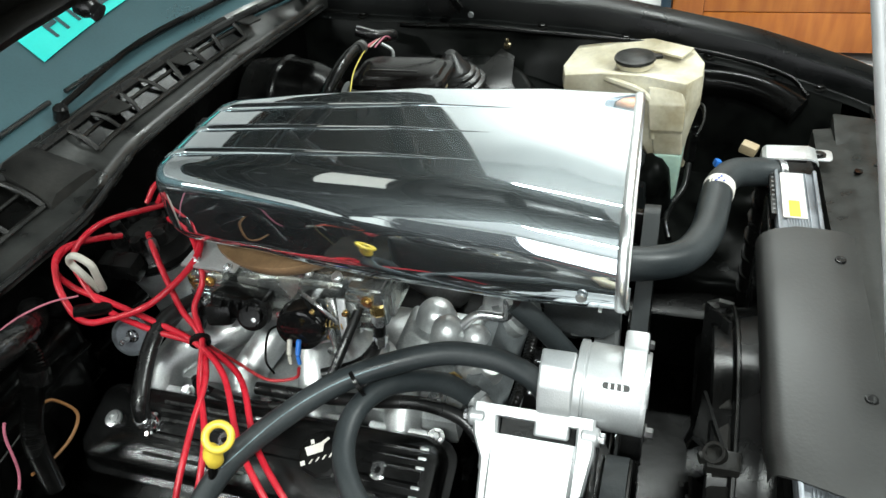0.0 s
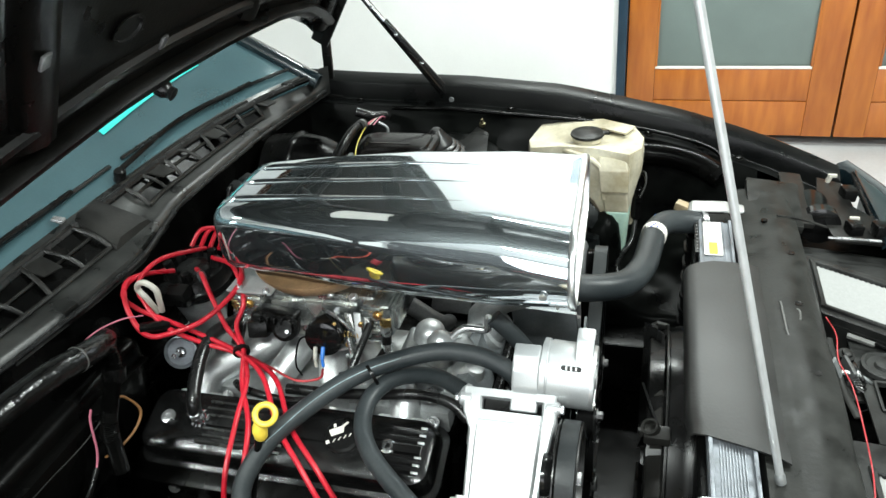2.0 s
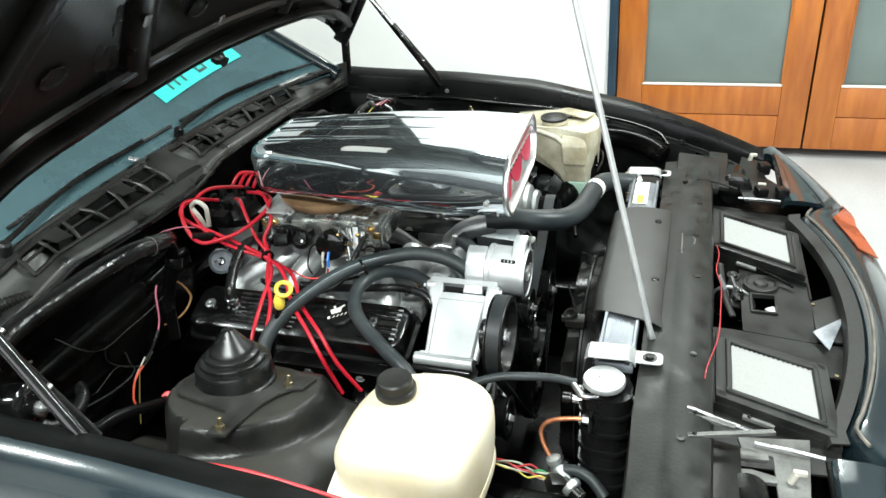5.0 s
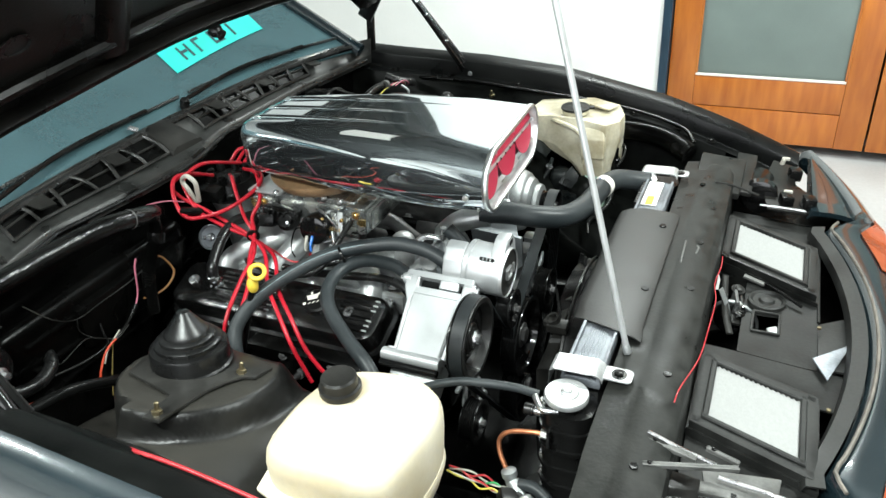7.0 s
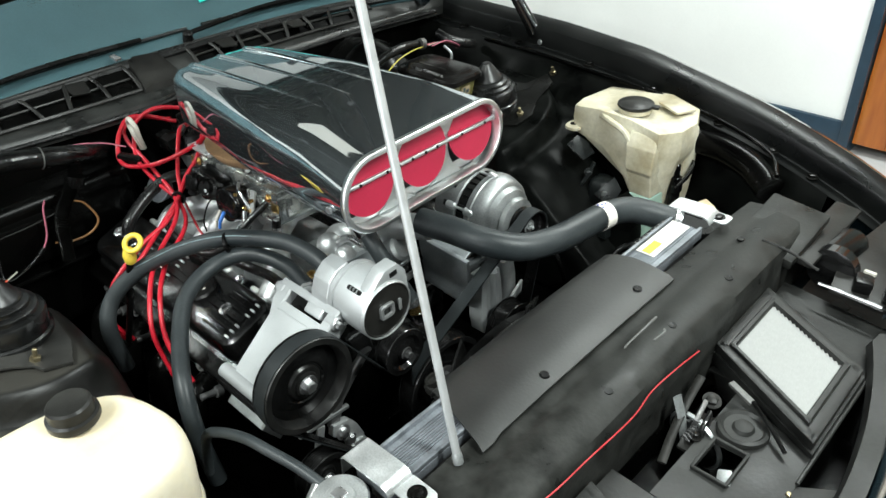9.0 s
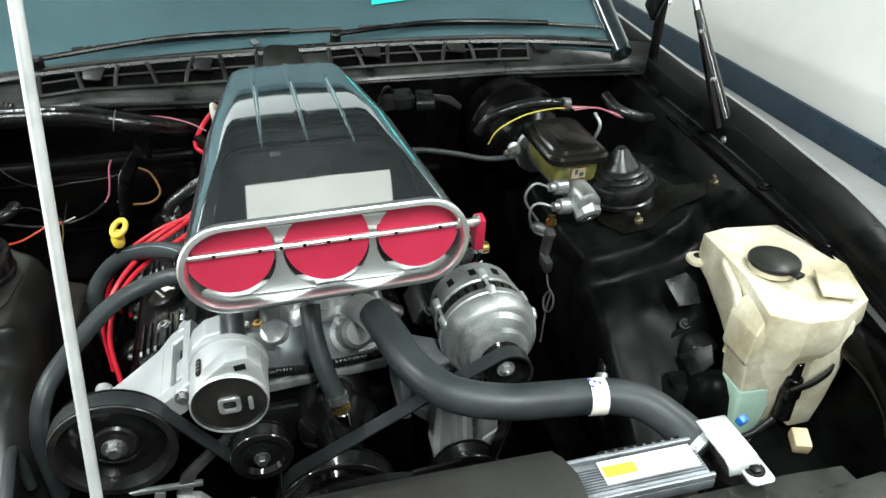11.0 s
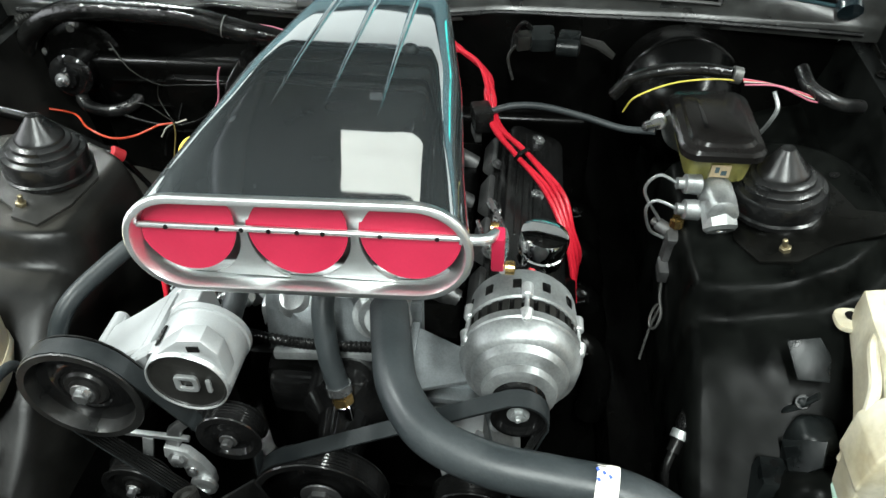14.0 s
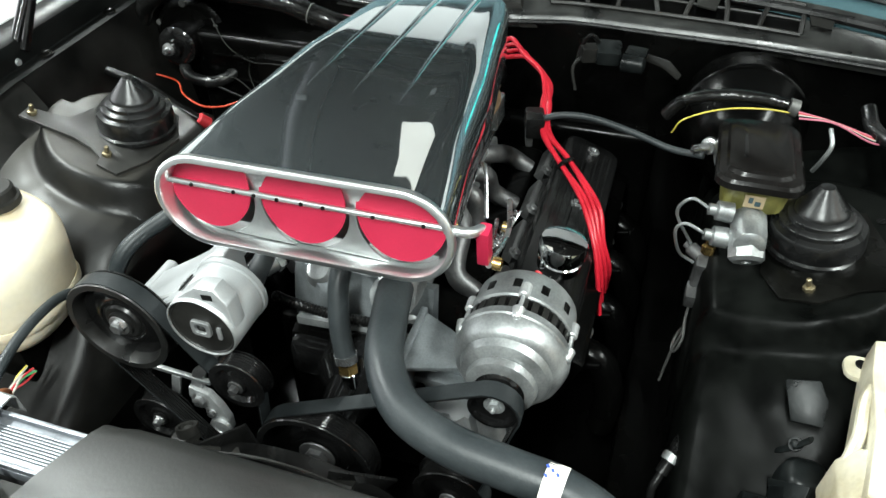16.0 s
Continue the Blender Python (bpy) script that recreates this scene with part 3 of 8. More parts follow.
def cowl_z(x, y):
    a, b = cowl_front(y), cowl_rear(y)
    t = (x - a) / (b - a)
    return interp(t, [0.0, 0.04, 0.12, 0.30, 0.55, 0.8, 1.0], [0.868, 0.888, 0.893, 0.896, 0.915, 0.935, 0.943])


def vent_grille(y0, y1, n, label):
    """A louvred plastic grille lying in the cowl."""
    g = thing("cowl_grille", (cowl_front((y0 + y1) / 2) - 0.07, (y0 + y1) / 2, 0.90), label, "grille", "cowl grilles")

    def rail(t, h):
        pts = []
        for y in lin(y0, y1, 12):
            x = cowl_front(y) + (cowl_rear(y) - cowl_front(y)) * t
            pts.append((x, y, cowl_z(x, y) + h))
        return pts
    part("front_rail", tube(rail(0.33, 0.004), 0.0045, 6, 2), PLASTIC_GREY, g)
    part("rear_rail", tube(rail(0.80, 0.008), 0.0045, 6, 2), PLASTIC_GREY, g)
    part("middle_rail", tube(rail(0.56, 0.005), 0.003, 6, 2), PLASTIC_GREY, g)
    part("mesh_panel", sheet(lambda y, t: (cowl_front(y) + (cowl_rear(y) - cowl_front(y)) * t, y, cowl_z(cowl_front(y) + (cowl_rear(y) - cowl_front(y)) * t, y) + 0.0022), lin(y0, y1, 12), lin(0.33, 0.8, 5)), DEEP, g)
    for i in range(n):
        y = y0 + (y1 - y0) * i / (n - 1)
        skew = (0.05, -0.035, 0.02, -0.05, 0.045, -0.02, 0.035, 0.0)[i % 8] * (0 < i < n - 1)
        pts = []
        for t in (0.33, 0.45, 0.6, 0.8):
            x = cowl_front(y) + (cowl_rear(y) - cowl_front(y)) * t
            pts.append((x, y + skew * (t - 0.5), cowl_z(x, y) + 0.005 + 0.008 * (0.4 < t < 0.7)))
        part("slat", tube(pts, 0.0048, 6, 3, squash=0.7), PLASTIC_GREY, g)
        if i % 3 == 1:
            xa, xb = (cowl_front(y) + (cowl_rear(y) - cowl_front(y)) * t for t in (0.36, 0.78))
            part("louvre", prism([(0, 0), (0.048, 0.004), (0.040, 0.052), (0.006, 0.046)], (xb, y + 0.006, cowl_z(xb, y) + 0.006), (0.1, 1, 0), (1, 0, -0.28), 0.004, 0.001), PLASTIC_GREY, g)
    return g


vent_grille(-0.50, -0.06, 7, "ribbed black plastic cowl grille with a worn corner")
vent_grille(0.10, 0.56, 8, "ribbed black plastic cowl grille, dusty")

# raised ledges of the cowl: a hump with a bright clip, and wiper arms
part("cowl_block", loft([[(-0.455 - 0.085 * t + 0.004 * (abs(y) > 0.045), -0.005 + y * (1 - 0.25 * t), 0.900 + 0.042 * t + h) for y, h in ((-0.055, -0.006), (-0.05, 0.004), (-0.03, 0.010), (0.03, 0.006), (0.05, 0.003), (0.055, -0.006))] for t in (0, 0.15, 0.5, 0.85, 1.0)]), PLASTIC_GREY, car, "small grey plastic block between the grilles")
single("cowl_clip", box((-0.555, -0.06, 0.955), (0.022, 0.016, 0.006), (0, 20, 20), 0.002), STEEL, "small bright metal clip on the cowl edge", "clip")
for yb, ye in ((-0.50, 0.02), (0.12, 0.62)):
    wp = thing("wiper", (cowl_rear(yb) - 0.02, yb, 0.955), "slim black wiper lying along the windscreen foot", "wiper", "wipers")
    part("arm", tube([(cowl_rear(yb) + 0.01, yb, 0.962), (cowl_rear((yb + ye) / 2) - 0.012, (yb + ye) / 2, 0.972), (cowl_rear(ye) - 0.02, ye, 0.968)], 0.006, 8, 5), PLASTIC, wp)
    part("blade", tube([(cowl_rear(y) - 0.022, y, 0.964) for y in lin(yb + 0.06, ye + 0.12, 9)], 0.0045, 6, 3), RUBBER, wp)
    part("pivot", lathe((cowl_rear(yb) + 0.012, yb, 0.945), (0.3, 0, 1), [(0, 0.013), (0.022, 0.012), (0.026, 0.008), (0.026, 0)], 16), PLASTIC, wp)

# the nose: bumper cover with an inner lip, beam under it
def nose_x(y):
    return 1.165 - 0.17 * (abs(y) / 0.9) ** 2.3


def lip_x(y):
    """Inner lip: close to the outer edge at the lamps, further back between them."""
    a = abs(y)
    k = min(1.0, max(0.0, (a - 0.40) / 0.06))
    return (1.077 - 0.5 * a * a) * (1 - k) + (nose_x(y) - 0.06) * k


def nose(y, k):
    a, b = lip_x(y), nose_x(y)
    x = (a - 0.017, a - 0.010, a + 0.012, a + (b - a) * 0.45, a + (b - a) * 0.85, b, b - 0.004, b - 0.03)[k]
    dz = (-0.035, 0.0, 0.010, -0.002, -0.024, -0.06, -0.20, -0.42)[k]
    return (x, y, 0.692 - 0.018 * (abs(y) / 0.9) ** 2 + dz)


bumper = part("bumper_cover", sheet(nose, lin(-0.875, 0.875, 44), list(range(8)), 0.003), PAINT, car, "dark glossy front bumper cover", angle=55)
part("bumper_lip", tube([(lip_x(y), y, 0.704 - 0.018 * (abs(y) / 0.9) ** 2) for y in lin(-0.42, 0.42, 24)], 0.0035, 6, 2), LIP, car, "worn beige rubber lip inside the bumper")
for s in (1, -1):
    part("marker_lens", sheet(lambda y, k, s=s: Vector(nose(y * s, k)) + Vector((0.004, 0, 0.003)), lin(0.25, 0.48, 10), (3, 4), 0.003), ORANGE_LENS, bumper, "orange marker lens")

for x, s in ((0.02, 1), (0.02, -1), (-2.2, 1), (-2.2, -1)):
    wheel = part("tyre", lathe((x, s * 0.70, 0.305), (0, s, 0), [(0, 0.20), (0, 0.29), (0.02, 0.305), (0.17, 0.305), (0.19, 0.29), (0.19, 0.20), (0.17, 0.19)], 40), RUBBER, car)
    part("rim", lathe((x, s * 0.72, 0.305), (0, s, 0), [(0, 0.19), (0.12, 0.195), (0.15, 0.19), (0.13, 0.1), (0.13, 0)], 32), ALU_DULL, wheel)


# ---- the raised bonnet, its supports ----
HA = radians(58)
HU = Vector((math.cos(HA), 0, math.sin(HA)))
HN = Vector((-math.sin(HA), 0, math.cos(HA)))
HO = Vector((-0.30, 0, 1.195))


def hood_at(u, y, lift=0.0):
    return HO + HU * u + Vector((0, y, 0)) + HN * (lift - 0.02 * (abs(y) / 0.82) ** 2.2)


def hood_back(y):
    """Where the rear edge runs: it sweeps back at both sides to the hinges."""
    return interp(y, [-0.82, -0.70, -0.58, -0.40, -0.15, 0.0, 0.2, 0.46, 0.62, 0.74, 0.82], [-0.19, -0.13, -0.076, -0.058, -0.032, -0.028, -0.034, -0.054, -0.085, -0.14, -0.19])


def hood_width(u):
    return interp(u, [-0.2, 0.2, 0.9, 1.22], [0.82, 0.80, 0.75, 0.66])


def hood_grid(k, t, lift):
    y = t * 0.82
    u = hood_back(y) + (1.20 - hood_back(y)) * k
    return hood_at(u, t * hood_width(u), lift)


hood = thing("bonnet", HO, "raised black car bonnet with a pressed inner frame", "bonnet")
part("outer_skin", sheet(lambda u, t: hood_grid(u, t, 0.026 + 0.012 * (1 - t * t)), lin(0, 1, 20), lin(-1, 1, 41), 0.002), PAINT, hood, angle=60)
part("inner_panel", sheet(lambda u, t: hood_grid(0.012 + 0.976 * u, t * 0.985, 0.014), lin(0, 1, 16), lin(-1, 1, 41), 0.0015, -HN), HOODPAINT, hood, angle=60)


def hood_rib(name, pts, w, h):
    path = spline([hood_at(u, y, 0.012) for u, y in pts], 6)
    return part(name, tube(path, w, 10, 1, squash=h / w), HOODPAINT, hood)


hood_rib("rim", [(hood_back(y) + 0.036, y) for y in lin(-0.80, 0.80, 25)], 0.036, 0.016)
hood_rib("rear_fold", [(hood_back(y) + 0.10, y) for y in lin(-0.74, 0.74, 21)], 0.022, 0.014)
hood_rib("rim", [(1.155, y) for y in lin(-0.64, 0.64, 10)], 0.045, 0.022)
for s in (1, -1):
    hood_rib("rim", [(u, s * (hood_width(u) - 0.03)) for u in lin(-0.15, 1.18, 9)], 0.035, 0.022)
    hood_rib("brace", [(0.03, s * 0.30), (0.35, s * 0.34), (0.8, s * 0.30), (1.14, s * 0.12)], 0.04, 0.02)
    hood_rib("brace", [(0.03, s * 0.72), (0.35, s * 0.50), (0.55, s * 0.36)], 0.036, 0.02)
hood_rib("brace", [(0.45, y) for y in lin(-0.72, 0.72, 9)], 0.032, 0.018)
hood_rib("brace", [(0.78, y) for y in lin(-0.70, 0.70, 9)], 0.036, 0.018)
for u, y, r in ((0.12, -0.52, 0.03), (0.14, -0.12, 0.034), (0.13, 0.16, 0.034), (0.12, 0.55, 0.03), (0.5, -0.56, 0.04), (0.5, 0.56, 0.04), (0.17, -0.70, 0.022)):
    part("lightening_hole", lathe(hood_at(u, y, 0.010), -HN, [(0, r), (0.004, r * 1.12), (0.004, r * 0.9), (-0.001, r * 0.85), (-0.001, 0)], 24, 0.6), PLASTIC, hood)
part("striker", merge(box(hood_at(1.12, 0, 0.0), (0.05, 0.07, 0.02), (0, -58, 0), 0.004), tube([hood_at(1.11, -0.02, -0.02), hood_at(1.12, -0.02, -0.06), hood_at(1.12, 0.02, -0.06), hood_at(1.11, 0.02, -0.02)], 0.005, 8, 4)), STEEL, hood)
for u, y in ((0.105, -0.05), (0.18, -0.328), (0.14, 0.33)):
    part("clip", box(hood_at(u, y, -0.012), (0.020, 0.022, 0.005), (0, -58, 12), 0.002), DARK_METAL, hood, "small dull metal clip")
part("rubber_buffer", lathe(hood_at(-0.012, 0.008, 0.004), -HN, [(0, 0.016), (0.012, 0.016), (0.02, 0.011), (0.028, 0.012), (0.032, 0)], 16), RUBBER, hood)
part("paper_label", sheet(lambda u, y: hood_at(u, y, 0.006), lin(0.215, 0.385, 4), lin(-0.115, 0.185, 6), 0.0008, -HN), PAPER, hood, "off-white paper label")

for s in (1, -1):
    h = part("hinge", box((-0.392, s * 0.845, 0.945), (0.026, 0.012, 0.20), (0, 4, 0), 0.003), BAY, hood, "black pressed steel hinge post")
    part("foot", box((-0.40, s * 0.84, 0.858), (0.09, 0.03, 0.012), (0, 6, 0), 0.003), BAY, h)
    part("upper_arm", box((-0.345, s * 0.82, 1.09), (0.19, 0.012, 0.05), (0, -58, 0), 0.004), BAY, h)
    part("pivot_pin", cyl((-0.39, s * 0.83, 1.03), (-0.39, s * 0.865, 1.03), 0.008), STEEL, h)
    g = thing("gas_strut", (-0.043, s * 0.845, 0.842), "slim black bonnet gas strut with bright rivets", "gas strut", "gas struts")
    a, b = Vector((-0.043, s * 0.845, 0.85)), Vector((-0.31, s * 0.80, 1.21))
    d = (b - a).normalized()
    part("body_tube", cyl(a + d * 0.02, a + d * 0.27, 0.0095), GLOSS, g)
    part("piston_rod", cyl(a + d * 0.26, b, 0.0048), STEEL, g)
    part("channel", box((a + b) / 2 + Vector((-0.01, 0, 0.004)), (0.42, 0.014, 0.014), (0, math.degrees(math.atan2(b.z - a.z, -(b.x - a.x))), 0), 0.003), GLOSS, g)
    for k in (0.12, 0.22, 0.31):
        part("rivet", lathe(a + d * k + Vector((0, -s * 0.004, 0.004)), (0, -s, 0.2), [(0, 0.005), (0.009, 0.005), (0.011, 0)], 12), STEEL, g)
    part("end_joint", merge(lathe(a + Vector((0, -s * 0.02, 0)), (0, s, 0), [(0, 0.006), (0.012, 0.011), (0.028, 0.011), (0.034, 0.006)], 16), box(a + Vector((0.0, 0, -0.015)), (0.05, 0.006, 0.03), (0, 10, 0), 0.002)), ALU_DULL, g)

rod = thing("prop_rod", (0.676, -0.273, 0.752), "long bare metal rod propping up the bonnet", "rod")
RB = Vector((0.676, -0.273, 0.754))
RT = RB + Vector((-0.2543, 0.0605, 1.0)) * 1.385
part("shaft", cyl(RB, RT, 0.0053, n=18), ROD, rod)
part("ferrule", lathe(RB, RT - RB, [(0, 0.0068), (0.012, 0.0068), (0.016, 0.0053)], 16), ALU_DULL, rod)


# ---- radiator and front panel ----
sup = thing("radiator_support", (0.73, 0, 0.74), "worn black radiator support panel across the bay", "support panel")


def sup_top(x, y):
    return 0.757 - 0.012 * (abs(y) / 0.6) ** 2 - 0.10 * max(0.0, x - 0.70)


def sup_f(y, k):
    x = (0.655, 0.66, 0.70, 0.712, 0.722, 0.765, 0.778, 0.784, 0.786)[k]
    dz = (-0.10, -0.004, 0.0, 0.001, 0.007, 0.007, 0.002, -0.01, -0.11)[k]
    return (x + 0.003 * noise.noise(Vector((y * 7, k * 0.6, 2.0))), y, sup_top(x, y) + dz + 0.003 * noise.noise(Vector((x * 22, y * 9, 5.0))) * (0 < k < 8))


part("top_panel", sheet(sup_f, lin(-0.70, 0.58, 72), list(range(9)), 0.002), SUPPORT, sup, angle=45)
for x, y in ((0.75, -0.05), (0.745, 0.13), (0.752, 0.30), (0.748, -0.31), (0.735, -0.52), (0.715, 0.42)):
    part("hole", lathe((x, y, sup_top(x, y) + 0.004), (0, 0, 1), [(0, 0.0065), (0.0045, 0.0065), (0.0045, 0.005), (0.0038, 0.0)], 14), PLASTIC, sup)
part("pressed_slot", tube([(x, y, sup_top(x, y) + 0.0035) for x, y in ((0.716, 0.133), (0.717, 0.09), (0.718, 0.045), (0.724, 0.037), (0.733, 0.040), (0.735, 0.048))], 0.0022, 6, 4), DUST_METAL, sup, "pressed slot with a scuffed edge")
part("pressed_slot", tube([(x, y, sup_top(x, y) + 0.0065) for x, y in ((0.742, 0.082), (0.744, 0.108), (0.740, 0.114))], 0.0022, 6, 4), DUST_METAL, sup)
part("side_brace", box((0.745, 0.53, 0.735), (0.11, 0.16, 0.02), (8, 6, 0), 0.005), SUPPORT, sup)
part("side_brace", box((0.755, -0.62, 0.715), (0.10, 0.16, 0.02), (-8, 6, 0), 0.005), SUPPORT, sup)
part("lower_panel", box((0.72, 0, 0.48), (0.02, 1.2, 0.36), bevel=0.004), BAY, sup)

cov = thing("radiator_cover", (0.62, 0.0, 0.765), "matt dark grey sheet folded over the radiator top", "cover sheet")


def cov_f(y, k):
    x = (0.556, 0.558, 0.564, 0.580, 0.61, 0.645, 0.676, 0.688)[k]
    dz = (-0.020, -0.008, -0.001, 0.003, 0.005, 0.006, 0.004, 0.000)[k]
    near = interp(x, [0.556, 0.69], [0.205, 0.245])
    far = interp(x, [0.556, 0.60, 0.69], [0.222, 0.242, 0.236])
    return (x + 0.004 * (y < -0.9), -near + (y + 1) / 2 * (near + far), 0.764 + dz - 0.004 * y * y + 0.0012 * noise.noise(Vector((x * 18, y * 3, 1.0))))


part("sheet", sheet(cov_f, lin(-1, 1, 24), list(range(8)), 0.003), COVER, cov, angle=50)
for x, y in ((0.662, 0.165), (0.670, -0.089)):
    part("plastic_rivet", lathe((x, y, 0.7670), (0, 0, 1), [(0, 0.008), (0.003, 0.007), (0.0035, 0.004), (0.002, 0.0)], 14), PLASTIC, cov)

rad = thing("radiator", (0.62, 0.02, 0.40), "aluminium radiator with black ribbed plastic end tanks", "radiator")
part("core", box((0.618, 0.02, 0.57), (0.055, 0.74, 0.34), bevel=0.003), DARK_METAL, rad)
part("top_rail", merge(box((0.618, 0.02, 0.747), (0.066, 0.77, 0.016), bevel=0.003), box((0.589, 0.02, 0.7575), (0.006, 0.77, 0.010), bevel=0.002), box((0.647, 0.02, 0.7575), (0.006, 0.77, 0.010), bevel=0.002)), RAIL, rad, "aluminium top rail")
for i in range(9):
    part("fin", box((0.602 + 0.004 * i, 0.02, 0.7562), (0.0016, 0.765, 0.003), bevel=0), RAIL, rad)
part("vent_strip", box((0.583, 0.345, 0.752), (0.010, 0.13, 0.012), bevel=0.002), PLASTIC, rad)
for i in range(9):
    part("strip_hole", box((0.583, 0.292 + 0.013 * i, 0.7583), (0.004, 0.004, 0.001), bevel=0), DARK_METAL, rad)
part("rating_label", box((0.612, 0.335, 0.7582), (0.034, 0.125, 0.0016), bevel=0), PAPER, rad, "white label with a yellow patch")
part("rating_patch", box((0.612, 0.296, 0.7595), (0.016, 0.042, 0.001), bevel=0), YELLOW_LABEL, rad)
for s, yc in ((-1, -0.405), (1, 0.455)):
    tank = part("end_tank", loft([[(0.612 + x, yc + y, z) for x, y in rounded(0.085, 0.075, 0.03, 6)] for z in (0.36, 0.37, 0.72, 0.735)]), PLASTIC, rad, "black plastic end tank")
    for z in lin(0.42, 0.70, 8):
        part("rib", loft([[(0.612 + x, yc + y, z + dz) for x, y in rounded(0.094, 0.084, 0.033, 6)] for dz in (-0.004, 0.004)]), PLASTIC, tank)
cap = part("filler_neck", lathe((0.607, -0.408, 0.728), (0, 0, 1), [(0, 0.026), (0.014, 0.026), (0.016, 0.03), (0.019, 0.03)], 28), GLOSS, rad)
part("cap_disc", lathe((0.607, -0.408, 0.748), (0, 0, 1), [(0, 0.0355), (0.007, 0.036), (0.010, 0.034), (0.0095, 0.020), (0.012, 0.018), (0.0125, 0.010), (0.0145, 0.008), (0.015, 0)], 36), ALU, cap)
part("lever", box((0.607, -0.408, 0.764), (0.016, 0.016, 0.004), bevel=0.002), STEEL, cap)
part("outlet_stub", tube([(0.60, -0.43, 0.735), (0.575, -0.435, 0.735), (0.555, -0.408, 0.735)], 0.0055, 12), STEEL, cap)

for yc, tab in ((-0.352, (0.677, -0.346)), (0.440, (0.656, 0.452))):
    br = thing("radiator_bracket", (0.64, yc, 0.76), "bright bent steel strap holding down the radiator", "bracket", "radiator brackets")
    part("strap", loft([[(x, yc + y, z + dz) for y, dz in ((-0.021, 0), (0.021, 0), (0.021, 0.003), (-0.021, 0.003))] for x, z in ((0.566, 0.735), (0.568, 0.764), (0.574, 0.770), (0.64, 0.772), (0.650, 0.768), (0.655, 0.760))]), ALU, br)
    part("tab", prism(rounded(0.052, 0.034, 0.008, 3), (tab[0] - 0.004, tab[1], 0.7615), (1, 0, 0), (0, 1, 0), 0.003, 0.001), ALU, br)
    part("screw", bolt((tab[0], tab[1], 0.7645), (0, 0, 1), 0.008, 0.004), BAY, br)
    part("rubber_pad", box((0.610, yc, 0.7665), (0.055, 0.03, 0.008), bevel=0.003), RUBBER, br)

fan = thing("fan_shroud", (0.53, 0.02, 0.42), "black plastic fan shroud behind the radiator", "shroud")
part("shroud_ring", lathe((0.580, 0.0, 0.474), (-1, 0, 0), [(0, 0.252), (0.012, 0.254), (0.020, 0.250), (0.042, 0.247), (0.044, 0.250), (0.047, 0.250), (0.049, 0.243), (0.052, 0.238), (0.075, 0.236), (0.078, 0.232), (0.02, 0.228), (0.0, 0.228)], 72), PLASTIC, fan)
part("edge_bead", lathe((0.535, 0.0, 0.474), (-1, 0, 0), [(0, 0.2490), (0.0005, 0.2515), (0.003, 0.2515), (0.0035, 0.2490)], 72), PLASTIC_GREY, fan, "worn bead along the shroud rim")
part("backing_plate", box((0.583, 0.02, 0.55), (0.012, 0.72, 0.36), bevel=0.004), PLASTIC, fan)
for y0, y1, x0, x1, z in ((-0.075, 0.085, 0.510, 0.528, 0.700), (-0.150, -0.078, 0.510, 0.528, 0.690), (-0.24, -0.16, 0.505, 0.530, 0.655)):
    part("rim_panel", loft([[(x, y, z + dz - 0.12 * y * y) for x, dz in ((x0, -0.05), (x0, -0.004), (x0 + 0.004, 0), (x1 - 0.003, 0.004), (x1, 0.002), (x1, -0.05))] for y in lin(y0, y1, 6)]), PLASTIC_GREY, fan)
part("wire_clip", merge(box((0.520, -0.150, 0.688), (0.040, 0.026, 0.020), (12, 0, 0), 0.004), lathe((0.512, -0.146, 0.694), (-0.4, -0.3, 1), [(0, 0.014), (0.012, 0.014), (0.012, 0.010), (0.002, 0.010), (0.002, 0)], 18), box((0.498, -0.148, 0.690), (0.014, 0.012, 0.012), (0, 0, 20), 0.003)), PLASTIC_GREY, fan)
part("upper_clip", merge(box((0.520, 0.200, 0.632), (0.026, 0.045, 0.006), (-50, 20, 8), 0.002), box((0.505, 0.186, 0.636), (0.022, 0.016, 0.010), (-50, 25, 40), 0.002)), DUST_METAL, fan, "bent metal clip")
for k in range(7):
    a = k * 2 * math.pi / 7 + 0.2
    part("blade", loft([[Vector((0.51, 0, 0.50)) + Vector((dx, math.cos(a + da) * r, math.sin(a + da) * r)) for dx, da in ((-0.018, -0.12), (0.012, 0.22), (0.016, 0.22), (-0.014, -0.12))] for r in (0.06, 0.15, 0.232)]), PLASTIC, fan)

